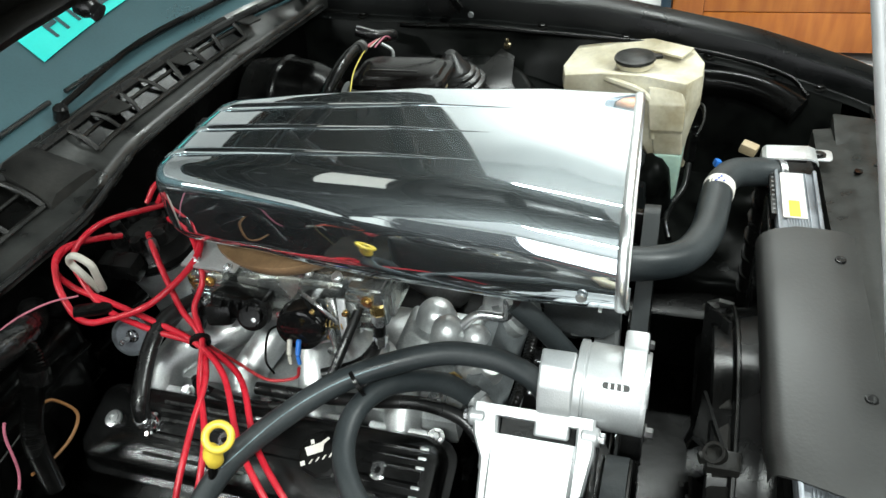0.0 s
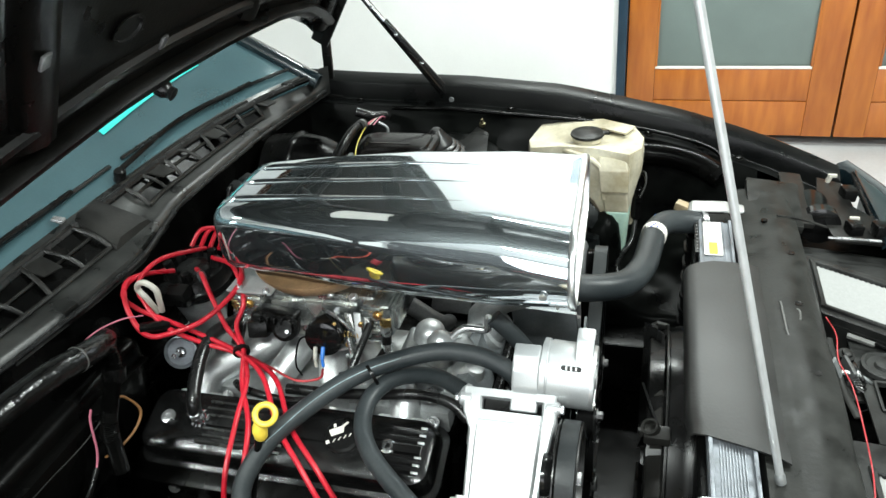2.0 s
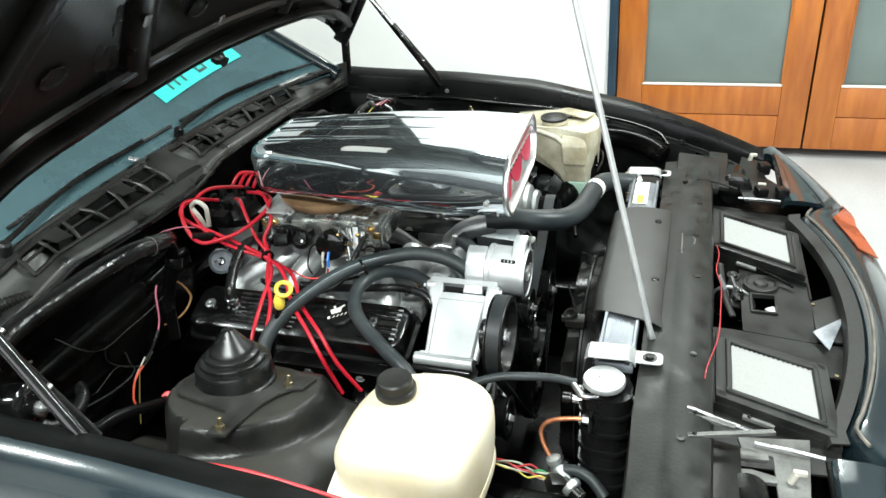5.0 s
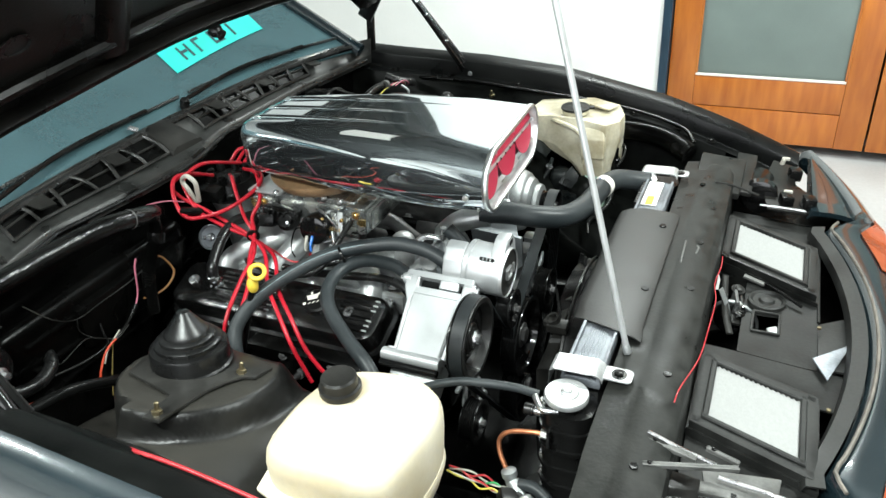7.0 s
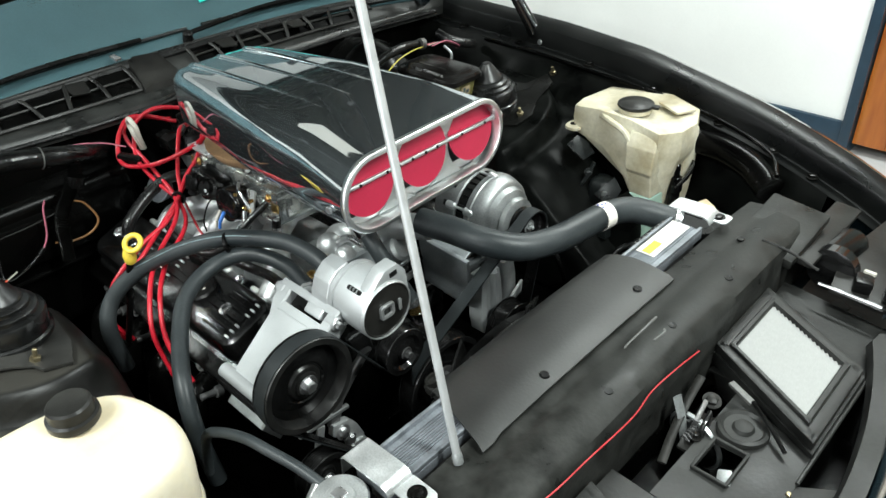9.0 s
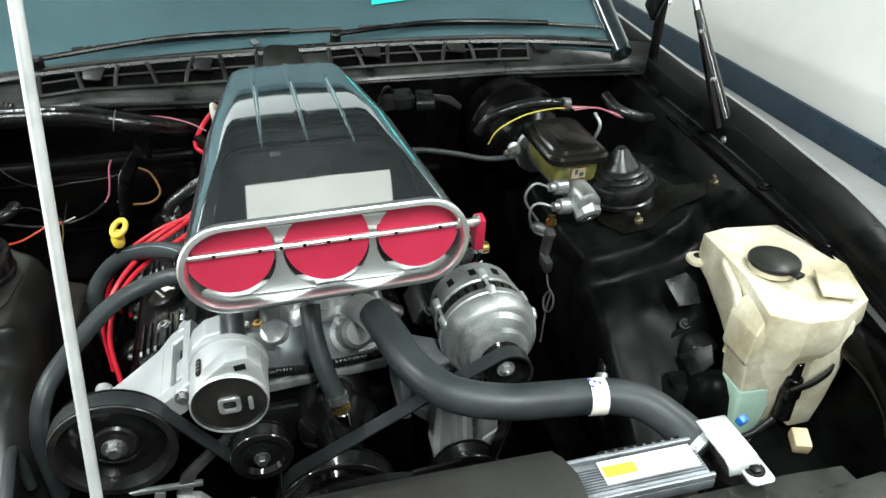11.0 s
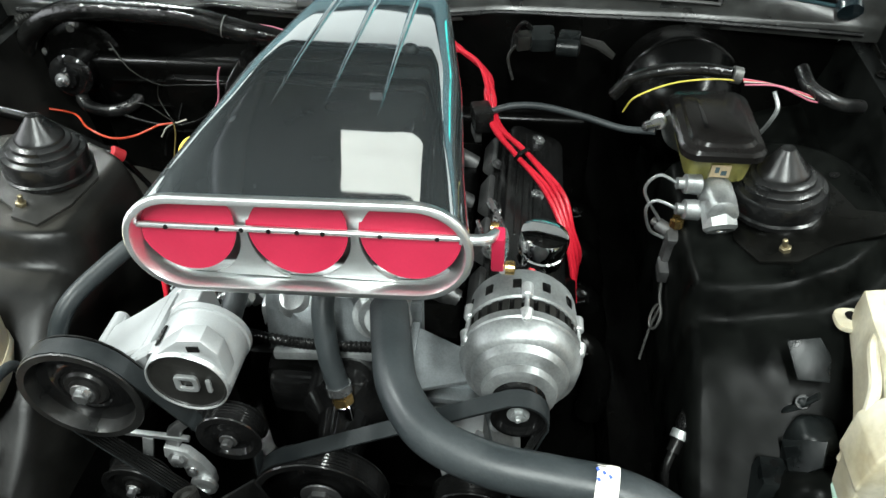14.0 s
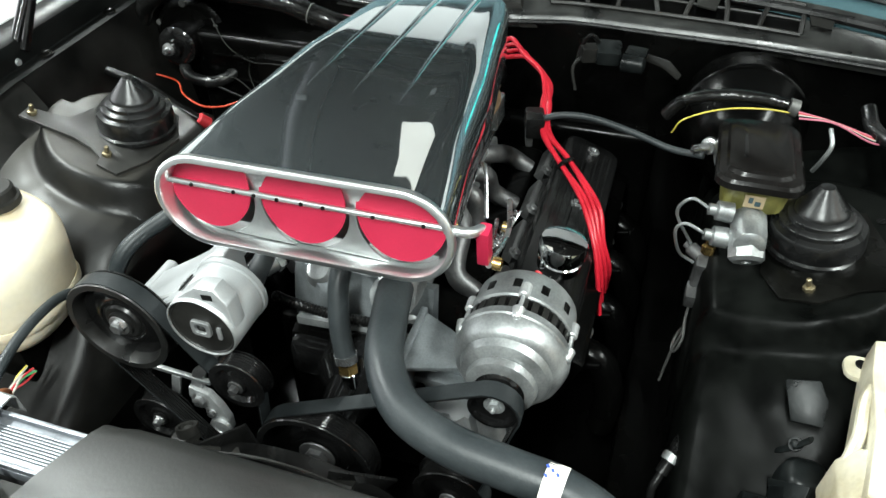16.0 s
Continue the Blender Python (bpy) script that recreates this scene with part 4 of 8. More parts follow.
# ---- panel air filters in the nose ----
def air_filter(c, sx, sy, skew, z0, tilt, label):
    f = thing("air_filter", (*c, z0), label, "air filter", "air filters")
    ux, uy = Vector((1, skew, -tilt)), Vector((0, 1, 0.02))
    o = Vector((*c, z0))
    pt = lambda a, b, h: o + ux * a + uy * b + Vector((0, 0, h))
    hx, hy = sx / 2, sy / 2
    n = 34
    part("paper_pleats", sheet(lambda a, b: pt(a, b, 0.0026 * math.cos(math.pi * round((b / hy + 1) * n / 2)) * (1 if round((a / hx + 1) * n / 2) % 2 else -0.6)), lin(-hx, hx, n + 1), lin(-hy, hy, n + 1), 0.008), FILTER, f, "white embossed paper", angle=80)
    for w, hgt, nm in ((0.010, 0.008, "inner_frame"), (0.020, 0.003, "outer_frame")):
        off = 0.004 if nm == "inner_frame" else 0.016
        corners = [(-hx - off, -hy - off), (hx + off, -hy - off), (hx + off, hy + off), (-hx - off, hy + off)]
        for k in range(4):
            a, b = corners[k], corners[(k + 1) % 4]
            e = Vector((b[0] - a[0], b[1] - a[1])).normalized() * (w * 0.45)
            part(nm, loft([[pt(p[0] + q * e.y / (w * 0.45) * w / 2, p[1] - q * e.x / (w * 0.45) * w / 2, h) for q, h in ((-1, -0.03), (1, -0.03), (1, hgt * 0.7), (0.6, hgt), (-0.6, hgt), (-1, hgt * 0.7))] for p in ((a[0] - e.x, a[1] - e.y), (b[0] + e.x, b[1] + e.y))]), NOSE_PL, f)
    part("duct_box", loft([[pt(a * s, b * s, h) for a, b in ((-hx - 0.03, -hy - 0.03), (hx + 0.03, -hy - 0.03), (hx + 0.03, hy + 0.03), (-hx - 0.03, hy + 0.03))] for s, h in ((1, -0.012), (1.0, -0.03), (0.8, -0.10))]), NOSE_PL, f)
    return f


air_filter((0.887, -0.273), 0.138, 0.137, -0.34, 0.690, 0.03, "white pleated panel air filter in a black frame")
air_filter((0.882, 0.255), 0.140, 0.137, -0.52, 0.690, 0.03, "white pleated panel air filter in a worn black frame")

# Added sheet: hides the floor so the openings in the nose stay dark.
single("nose_dark_sheet", sheet(lambda x, y: (x, y, 0.585 - 0.01 * math.sin(8 * x)), lin(0.79, 1.075, 6), lin(-0.80, 0.80, 20), 0.006), DEEP, "added black sheet keeping the nose openings dark", "panel")
tray = thing("nose_tray", (0.9, 0, 0.62), "black plastic tray and ducting in the nose", "tray")
for y0, y1, x0, x1 in ((-0.46, -0.19, 0.79, 0.985), (-0.19, -0.09, 0.79, 1.045), (-0.088, -0.010, 0.847, 0.985), (-0.010, 0.054, 0.847, 0.869), (-0.010, 0.054, 0.914, 0.985), (0.054, 0.19, 0.847, 0.985), (0.19, 0.47, 0.79, 0.985)):
    part("floor_panel", sheet(lambda x, y: (x, y, 0.662 - 0.02 * (x - 0.8) + 0.008 * math.sin(9 * y) * math.sin(14 * x)), lin(x0, x1, 8), lin(y0, y1, 10), 0.004), NOSE_PL, tray, angle=60)
part("slope_panel", prism([(0.985, 0.050), (0.985, -0.088), (1.046, -0.088), (1.052, 0.098)], (0, 0, 0.656), (1, 0, 0), (0, 1, 0), 0.005, 0.001), NOSE_PL, tray)
part("trough_edge", tube([(0.985, y, 0.664) for y in lin(0.052, 0.40, 6)], 0.003, 6, 2), NOSE_PL, tray)
part("trough_edge", tube([(0.985, y, 0.664) for y in lin(-0.40, -0.19, 6)], 0.003, 6, 2), NOSE_PL, tray)
part("inner_flange", sheet(lambda y, k: (lip_x(y) - (0.046, 0.040, 0.014)[k], y, (0.676, 0.690, 0.694)[k] - 0.018 * (abs(y) / 0.9) ** 2), lin(-0.41, 0.41, 30), (0, 1, 2), 0.003), NOSE_PL, tray, angle=40)
for dx, dy, sx, sy in ((0, 0.034, 0.052, 0.005), (0, -0.034, 0.052, 0.005), (0.0245, 0, 0.005, 0.068), (-0.0245, 0, 0.005, 0.068)):
    part("opening_lip", box((0.8915 + dx, 0.022 + dy, 0.6635), (sx, sy, 0.006), (0, 0, 0), 0.002), NOSE_PL, tray)
part("striker_guide", box((0.908, 0.004, 0.654), (0.020, 0.030, 0.012), (0, -15, 20), 0.004), ALU_DULL, tray, "worn pale striker guide")
part("round_cup", lathe((0.889, 0.097, 0.662), (0, 0, 1), [(0, 0.037), (0.007, 0.036), (0.009, 0.031), (0.005, 0.027), (0.004, 0.016), (0.009, 0.013), (0.011, 0.006), (0.011, 0)], 32), NOSE_PL, tray, "dusty black round cup")
part("pale_clip", box((0.860, 0.149, 0.678), (0.046, 0.011, 0.006), (0, 6, -20), 0.002), DUST_METAL, tray, "pale plastic clip")
part("thin_stay", tube([(0.881, 0.141, 0.680), (0.92, 0.112, 0.677), (0.953, 0.085, 0.672)], 0.0032, 8, 4), PLASTIC, tray)
part("rear_wall", box((1.045, 0.0, 0.662), (0.006, 0.80, 0.05), (0, 15, 0), 0.002), NOSE_PL, tray)
part("torn_gusset", prism([(0, 0), (0.025, -0.051), (0.063, 0.056)], (0.975, -0.075, 0.668), (1, 0, 0), (0, 1, 0.1), 0.003, 0.0008), RAIL, tray, "pale bent metal gusset")
for x, y in ((1.0, -0.215), (1.0, -0.285), (0.985, 0.02), (1.06, 0.05), (1.062, -0.24), (1.045, -0.34)):
    part("fastener", bolt((x, y, 0.672), (0, 0, 1), 0.004, 0.004, False), STUD, tray)

horn = thing("horn", (0.84, 0.055, 0.60), "round dull metal car horn on a bracket", "horn")
part("trumpet_body", lathe((0.835, 0.075, 0.625), (0.25, 0.9, 0.15), [(-0.035, 0.0), (-0.034, 0.016), (-0.016, 0.02), (-0.012, 0.042), (-0.004, 0.046), (0.0, 0.046), (0.004, 0.042), (0.014, 0.018), (0.016, 0)], 32), GLOSS, horn)
part("rim", lathe((0.835, 0.075, 0.625), (0.25, 0.9, 0.15), [(-0.007, 0.043), (-0.007, 0.049), (-0.001, 0.049), (-0.001, 0.043)], 32), ALU_DULL, horn)
part("bracket", tube([(0.800, 0.06, 0.70), (0.815, 0.055, 0.668), (0.83, 0.045, 0.63)], 0.008, 8, 5, squash=0.35), ALU_DULL, horn)
hl = thing("bonnet_latch", (0.86, 0.03, 0.655), "worn metal bonnet latch with a spring", "latch")
part("base_plate", box((0.838, 0.062, 0.648), (0.030, 0.085, 0.006), (0, 8, 8), 0.002), PLASTIC_GREY, hl)
part("jaw", box((0.829, 0.078, 0.664), (0.007, 0.050, 0.030), (0, 12, 10), 0.002), DARK_METAL, hl)
part("jaw", box((0.846, 0.070, 0.660), (0.007, 0.046, 0.026), (0, -12, 10), 0.002), GLOSS, hl)
part("spring", tube([(0.838 + 0.006 * math.cos(t * 2.2), 0.022 + 0.0022 * t, 0.668 + 0.006 * math.sin(t * 2.2)) for t in range(24)], 0.0014, 6, 2), DARK_METAL, hl)
part("pivot_bolt", bolt((0.832, 0.112, 0.672), (0.2, -0.2, 1), 0.009, 0.008), PLASTIC_GREY, hl)
part("pivot_bolt", bolt((0.842, 0.042, 0.662), (0.2, 0.2, 1), 0.007, 0.007), PLASTIC_GREY, hl)
part("release_lever", tube([(0.803, 0.130, 0.690), (0.808, 0.08, 0.678), (0.816, 0.03, 0.663), (0.830, -0.026, 0.655)], 0.0065, 8, 5, squash=0.4), PLASTIC_GREY, hl)
single("red_wire", tube([(0.792, 0.13, 0.735), (0.794, 0.06, 0.752), (0.789, 0.0, 0.748), (0.797, -0.065, 0.752), (0.795, -0.16, 0.756), (0.79, -0.25, 0.755), (0.772, -0.345, 0.763), (0.768, -0.372, 0.755)], 0.0011, 8), RED_THIN, "thin red wire trailing along the support panel", "wire")

# metal brackets on the passenger side of the nose
for (x0, y0), (x1, y1), w in (((0.745, -0.455), (0.815, -0.468), 0.011), ((0.745, -0.508), (0.872, -0.466), 0.009), ((0.826, -0.446), (0.872, -0.456), 0.008)):
    d = Vector((x1 - x0, y1 - y0, 0)).normalized()
    n = Vector((-d.y, d.x, 0))
    st = thing("stay_bar", (x0, y0, 0.745), "short worn steel strap on the front panel", "stay", "front stays")
    part("strap", loft([[Vector((x0, y0, 0.748)).lerp(Vector((x1, y1, 0.742)), t) + n * q + Vector((0, 0, h)) for q, h in ((-w / 2, -0.003), (-w / 2, 0.003), (-w / 4, 0.004), (w / 4, 0.001), (w / 2, 0.002), (w / 2, -0.003))] for t in (0, 0.05, 0.5, 0.95, 1)]), DUST_METAL, st)
    part("rivet", bolt(Vector((x0, y0, 0.7505)) + d * 0.010, (0, 0, 1), 0.004, 0.003, False), PLASTIC, st)


def headlamp_mechanism(s, label):
    m = thing("headlamp_mechanism", (0.88, s * 0.63, 0.55), label, "headlamp mechanism", "headlamp mechanisms")
    part("motor", lathe((0.835, s * 0.60, 0.685), (0.1, s, 0), [(-0.06, 0.0), (-0.06, 0.036), (0.03, 0.038), (0.05, 0.03), (0.055, 0)], 28), PLASTIC, m)
    if s > 0:
        part("motor_cap", lathe((0.845, 0.52, 0.690), (0, 1, 0), [(0, 0.03), (0.004, 0.042), (0.028, 0.042), (0.032, 0.036)], 28), GLOSS, m)
    else:
        for y, w in ((-0.490, 0.05), (-0.535, 0.06)):
            part("fork_prong", prism([(0, 0), (w, 0.006), (w, 0.020), (w * 0.4, 0.026), (0, 0.022)], (0.818, y, 0.694), (1, 0, -0.05), (0, 1, 0), 0.008, 0.002), DUST_METAL, m, "dusty grey fork")
    part("bracket_plate", prism([(0, 0), (0.09, 0), (0.10, 0.10), (0.06, 0.15), (0.05, 0.26), (0.0, 0.28), (-0.02, 0.12)] if s > 0 else [(-0.042, 0.021), (-0.036, -0.005), (0.010, -0.010), (0.014, -0.20), (0.060, -0.20), (0.058, -0.08), (0.069, 0.046)], (0.865, s * 0.46, 0.690), (1, 0, -0.06), (0, 1, 0.02 * s), 0.006, 0.002), DUST_METAL if s < 0 else PLASTIC_GREY, m)
    part("rear_plate", box((0.80, s * 0.60, 0.715), (0.05, 0.24, 0.012), (0, 5, 0), 0.004), PLASTIC_GREY, m)
    part("link_arm", tube([(0.742, s * 0.447, 0.754), (0.79, s * 0.455, 0.744), (0.842, s * 0.455, 0.728)], 0.0028, 8, 5), PLASTIC_GREY if s > 0 else STEEL, m)
    part("cross_rod", tube([(0.848, s * 0.454, 0.704), (0.90, s * 0.457, 0.702), (0.95, s * 0.460, 0.698)], 0.003, 8), STEEL, m)
    for x, y in ((0.885, 0.72), (0.897, 0.519)):
        part("adjuster", merge(cyl((x, s * y, 0.694), (x + 0.006, s * y, 0.716), 0.006, n=12), box((x + 0.01, s * y, 0.716), (0.02, 0.008, 0.008), bevel=0.002)), WHITE_WIRE, m, "white plastic adjuster screw")
    for x, y in ((0.92, 0.66), (0.905, 0.50), (0.955, 0.50)) if s > 0 else ((0.92, 0.66),):
        part("stop_block", box((x, s * y, 0.702), (0.03, 0.035, 0.03), (0, 5, 15), 0.006), PLASTIC, m)
    return m


headlamp_mechanism(1, "black pop-up headlamp motor and linkage, dusty")
headlamp_mechanism(-1, "dusty grey pop-up headlamp linkage with a white adjuster")
for s in (1, -1):
    lid = part("headlamp_lid", sheet(lambda y, k, s=s: (0.955 + (nose_x(y) - 0.072 - 0.955) * (0, 0.1, 0.5, 0.9, 1)[k], s * y, (0.690, 0.702, 0.703, 0.697, 0.682)[k] - 0.015 * (y - 0.4)), lin(0.46, 0.80, 14), list(range(5)), 0.012), PAINT, car, "lowered dark glossy headlamp lid", angle=50)
    part("edge_trim", tube([(0.955, s * y, 0.692 - 0.015 * (y - 0.4)) for y in lin(0.46, 0.80, 10)], 0.004, 6, 3), PLASTIC, lid)


# ---- the engine ----
EC = -0.013
eng = thing("engine_block", (0, EC, 0.30), "black V8 engine block with its cylinder heads", "engine")
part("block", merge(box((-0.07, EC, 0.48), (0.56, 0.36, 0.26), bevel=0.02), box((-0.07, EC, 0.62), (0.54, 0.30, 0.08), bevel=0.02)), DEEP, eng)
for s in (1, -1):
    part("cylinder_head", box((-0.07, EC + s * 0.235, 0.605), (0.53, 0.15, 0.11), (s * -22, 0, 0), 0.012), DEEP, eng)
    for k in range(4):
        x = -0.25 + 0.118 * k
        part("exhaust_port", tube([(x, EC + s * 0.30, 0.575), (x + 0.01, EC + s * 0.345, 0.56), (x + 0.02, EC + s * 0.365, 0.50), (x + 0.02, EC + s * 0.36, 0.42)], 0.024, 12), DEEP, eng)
        # Driver's side plugs use the shade black, the others dark metal.
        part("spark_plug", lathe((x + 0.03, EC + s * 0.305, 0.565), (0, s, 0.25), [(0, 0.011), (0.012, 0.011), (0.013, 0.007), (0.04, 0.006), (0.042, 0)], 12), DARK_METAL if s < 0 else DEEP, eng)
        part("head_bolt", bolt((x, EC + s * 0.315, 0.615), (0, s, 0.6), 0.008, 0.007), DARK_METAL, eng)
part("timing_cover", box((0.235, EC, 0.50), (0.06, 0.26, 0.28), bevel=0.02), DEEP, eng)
part("water_pump", merge(lathe((0.25, EC, 0.60), (1, 0, 0), [(0, 0.07), (0.05, 0.065), (0.07, 0.04), (0.13, 0.03)], 32), box((0.26, EC, 0.60), (0.05, 0.24, 0.07), bevel=0.015)), GLOSS, eng)


def valve_cover(s, label):
    c = thing("valve_cover", (-0.07, EC + s * 0.249, 0.66), label, "valve cover", "valve covers")
    o = Vector((-0.075, EC + s * 0.249, 0.700))
    ti = radians(20) * s
    uy, uz = Vector((0, math.cos(ti), -math.sin(ti))), Vector((0, math.sin(ti), math.cos(ti)))
    pt = lambda x, y, z: o + Vector((x, 0, 0)) + uy * y + uz * z
    secs = []
    for w, h, z, r in ((0.50, 0.132, -0.045, 0.03), (0.50, 0.132, -0.036, 0.03), (0.482, 0.116, -0.034, 0.028), (0.478, 0.112, -0.006, 0.028), (0.470, 0.104, 0.003, 0.026), (0.456, 0.090, 0.007, 0.022), (0.2, 0.03, 0.009, 0.01)):
        secs.append([pt(x, y, z) for x, y in rounded(w + 0.028, h, r, 6, 0.014)])
    part("cover", loft(secs), VCOVER, c, angle=30)
    for i in range(7):
        y = -0.036 + 0.012 * i
        if abs(y) < 0.011:
            continue
        for x0, x1 in ((0.172, 0.250), (-0.13, 0.02)) if s < 0 else ((-0.2, 0.1),):
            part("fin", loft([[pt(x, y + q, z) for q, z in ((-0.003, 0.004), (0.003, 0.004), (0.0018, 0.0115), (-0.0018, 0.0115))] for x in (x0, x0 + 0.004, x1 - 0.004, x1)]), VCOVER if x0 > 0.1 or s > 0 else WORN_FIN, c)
            if s < 0:
                part("fin_tip", box(pt(x1 - 0.004, y, 0.0105), (0.011, 0.0038, 0.004), (math.degrees(-ti), 0, 0), 0.0012), ALU, c)
    part("centre_rib", loft([[pt(x, q, z) for q, z in ((-0.009, 0.006), (0.009, 0.006), (0.006, 0.013), (-0.006, 0.013))] for x in (-0.15, -0.145, 0.243, 0.248)]), VCOVER, c)
    for x in (-0.196, -0.02, 0.08, 0.195):
        if s < 0 and x == 0.08:
            continue
        part("cover_bolt", merge(lathe(pt(x, 0, 0.008), uz, [(0, 0.012), (0.004, 0.012), (0.005, 0.0085), (0.007, 0.0085), (0.0072, 0.0045), (0.004, 0.004), (0.004, 0)], 20)), STEEL, c)
    return c, pt, uz


_, vp, vpz = valve_cover(-1, "gloss black finned valve cover under the red leads")
vcd, vd, vdz = valve_cover(1, "gloss black finned valve cover beside the brake booster")

oc = thing("oil_filler_cap", vp(0.122, 0.004, 0.01), "black oil filler cap with an oil can symbol", "cap")
part("cap_body", lathe(vp(0.122, 0.004, 0.006), vpz, [(0, 0.027), (0.010, 0.030), (0.016, 0.030), (0.019, 0.026), (0.0195, 0)], 10), PLASTIC, oc, angle=25)
OCX = Vector((1, 0, 0))
OCY = vpz.cross(OCX)
oo = vp(0.122, 0.004, 0.0260)
sym = [prism([(0, 0), (0.014, 0), (0.016, 0.006), (0.022, 0.009), (0.021, 0.011), (0.013, 0.008), (-0.001, 0.008)], oo + OCX * -0.012 + OCY * 0.001, OCX, OCY, 0.0006, 0),
       prism([(0, 0), (0.003, 0), (0.003, 0.004), (0, 0.004)], oo + OCX * -0.007 + OCY * 0.010, OCX, OCY, 0.0006, 0)]
for i in range(4):
    sym.append(prism([(0, 0), (0.003, 0.003), (0.0045, 0.003), (0.0015, 0)], oo + OCX * (-0.012 + 0.006 * i) + OCY * -0.006, OCX, OCY, 0.0006, 0))
sym.append(prism([(0, 0), (0.004, 0), (0.004, 0.004), (0, 0.004)], oo + OCX * -0.019 + OCY * -0.006, OCX, OCY, 0.0006, 0))
sym = merge(*sym)
bmesh.ops.transform(sym, matrix=Matrix.Translation(oo) @ Matrix.Rotation(radians(28), 4, vpz) @ Matrix.Scale(1.45, 4) @ Matrix.Translation(-oo), verts=sym.verts)
part("symbol", sym, PAPER, oc, "white oil can symbol")
pcv = thing("breather_fitting", vp(-0.135, 0.002, 0.01), "chrome hose fitting in the valve cover", "fitting")
part("hex_base", lathe(vp(-0.135, 0.002, 0.006), vpz, [(0, 0.016), (0.008, 0.016), (0.009, 0.012), (0.02, 0.011), (0.02, 0)], 20), CHROME_SMALL, pcv)
part("nut", lathe(vp(-0.135, 0.002, 0.026), vpz, [(0, 0.012), (0.012, 0.012), (0.014, 0.008), (0.014, 0)], 6), STEEL, pcv)
single("breather_hose", tube([vp(-0.135, 0.002, 0.032), (-0.213, -0.262, 0.752), (-0.221, -0.228, 0.774), (-0.226, -0.190, 0.792), (-0.220, -0.155, 0.806), (-0.20, -0.11, 0.802), (-0.19, -0.085, 0.80)], 0.0115, 14), RUBBER, "black rubber breather hose rising from the valve cover", "hose")

br = part("breather_neck", cyl((0.103, 0.240, 0.700), (0.103, 0.243, 0.745), 0.017), CHROME_SMALL, vcd, "chrome breather on a short neck")
part("chrome_can", lathe((0.103, 0.243, 0.735), (0, 0.12, 1), [(0, 0.028), (0.003, 0.033), (0.018, 0.0335), (0.020, 0.031), (0.026, 0.031), (0.028, 0.036), (0.046, 0.0365), (0.052, 0.034), (0.0545, 0.026), (0.0555, 0)], 40), CHROME_SMALL, br)

# ---- intake manifold ----
im = thing("intake_manifold", (-0.03, EC, 0.64), "cast aluminium intake manifold with branching runners", "manifold")
part("valley_plate", box((-0.06, EC - 0.045, 0.665), (0.50, 0.21, 0.05), bevel=0.012), ALU, im)
for s in (1, -1):
    for k in range(4):
        x = -0.26 + 0.125 * k
        # Driver's side runners, flanges and bolts are darker: shade put into the metal.
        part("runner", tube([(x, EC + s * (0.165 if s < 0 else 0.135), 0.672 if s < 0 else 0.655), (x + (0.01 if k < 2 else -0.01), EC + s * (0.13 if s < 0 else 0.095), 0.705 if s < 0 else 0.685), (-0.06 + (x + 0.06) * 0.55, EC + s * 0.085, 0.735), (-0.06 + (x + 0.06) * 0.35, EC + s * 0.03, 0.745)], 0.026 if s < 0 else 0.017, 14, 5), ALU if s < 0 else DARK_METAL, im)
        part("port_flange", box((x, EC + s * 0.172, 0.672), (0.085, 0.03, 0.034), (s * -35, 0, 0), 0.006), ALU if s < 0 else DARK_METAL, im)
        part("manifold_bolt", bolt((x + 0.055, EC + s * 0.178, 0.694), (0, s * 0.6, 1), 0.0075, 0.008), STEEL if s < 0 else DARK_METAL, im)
part("carburettor_pad", box((-0.055, EC, 0.760), (0.19, 0.16, 0.026), bevel=0.006), ALU, im)
for x, y, z, r in ((0.150, -0.050, 0.772, 0.024), (0.188, -0.045, 0.758, 0.021), (0.115, 0.0, 0.752, 0.028)):
    part("front_boss", lathe((x, y, z - 0.06), (0.05, -0.1, 1), [(0, r * 1.35), (0.03, r * 1.08)] + [(0.036 + 0.024 * math.sin(a), r * math.cos(a)) for a in lin(0, 1.45, 7)] + [(0.0602, 0)], 28), ALU, im)
part("front_shelf", box((0.145, -0.045, 0.700), (0.15, 0.14, 0.03), (0, 4, 0), 0.012, 3), ALU_DULL, im)
part("thermostat_neck", merge(lathe((0.205, 0.035, 0.69), (0.1, 0.1, 1), [(0, 0.04), (0.012, 0.04), (0.02, 0.032), (0.06, 0.030), (0.075, 0.02), (0.076, 0)], 28), tube([(0.205, 0.038, 0.745), (0.24, 0.045, 0.775), (0.30, 0.062, 0.79)], 0.024, 18)), ALU, im)
for x, y, z, r in ((0.155, -0.055, 0.72, 0.02), (0.185, -0.085, 0.715, 0.017), (0.06, -0.085, 0.725, 0.022), (-0.27, -0.07, 0.70, 0.02), (0.02, -0.10, 0.72, 0.016)):
    part("cast_boss", lathe((x, y, z - 0.03), (0, -0.15, 1), [(0, r * 1.2), (0.03, r), (0.038, r * 0.7), (0.04, 0)], 20), ALU, im)
part("front_wall", loft([[(x, y, z) for x, z in ((0.205, 0.650), (0.238, 0.655), (0.240 + 0.007 * math.sin(62 * y), 0.690), (0.232 + 0.010 * math.sin(62 * y), 0.722 + 0.012 * math.sin(40 * y)), (0.215, 0.742), (0.195, 0.735))] for y in lin(-0.135, 0.085, 40)]), ALU_CAST, im, angle=50)
part("water_outlet", lathe((0.215, 0.020, 0.715), (0.75, 0.25, 0.55), [(0, 0.034), (0.012, 0.034), (0.016, 0.027), (0.045, 0.026), (0.05, 0.020), (0.05, 0)], 26), ALU_DULL, im)
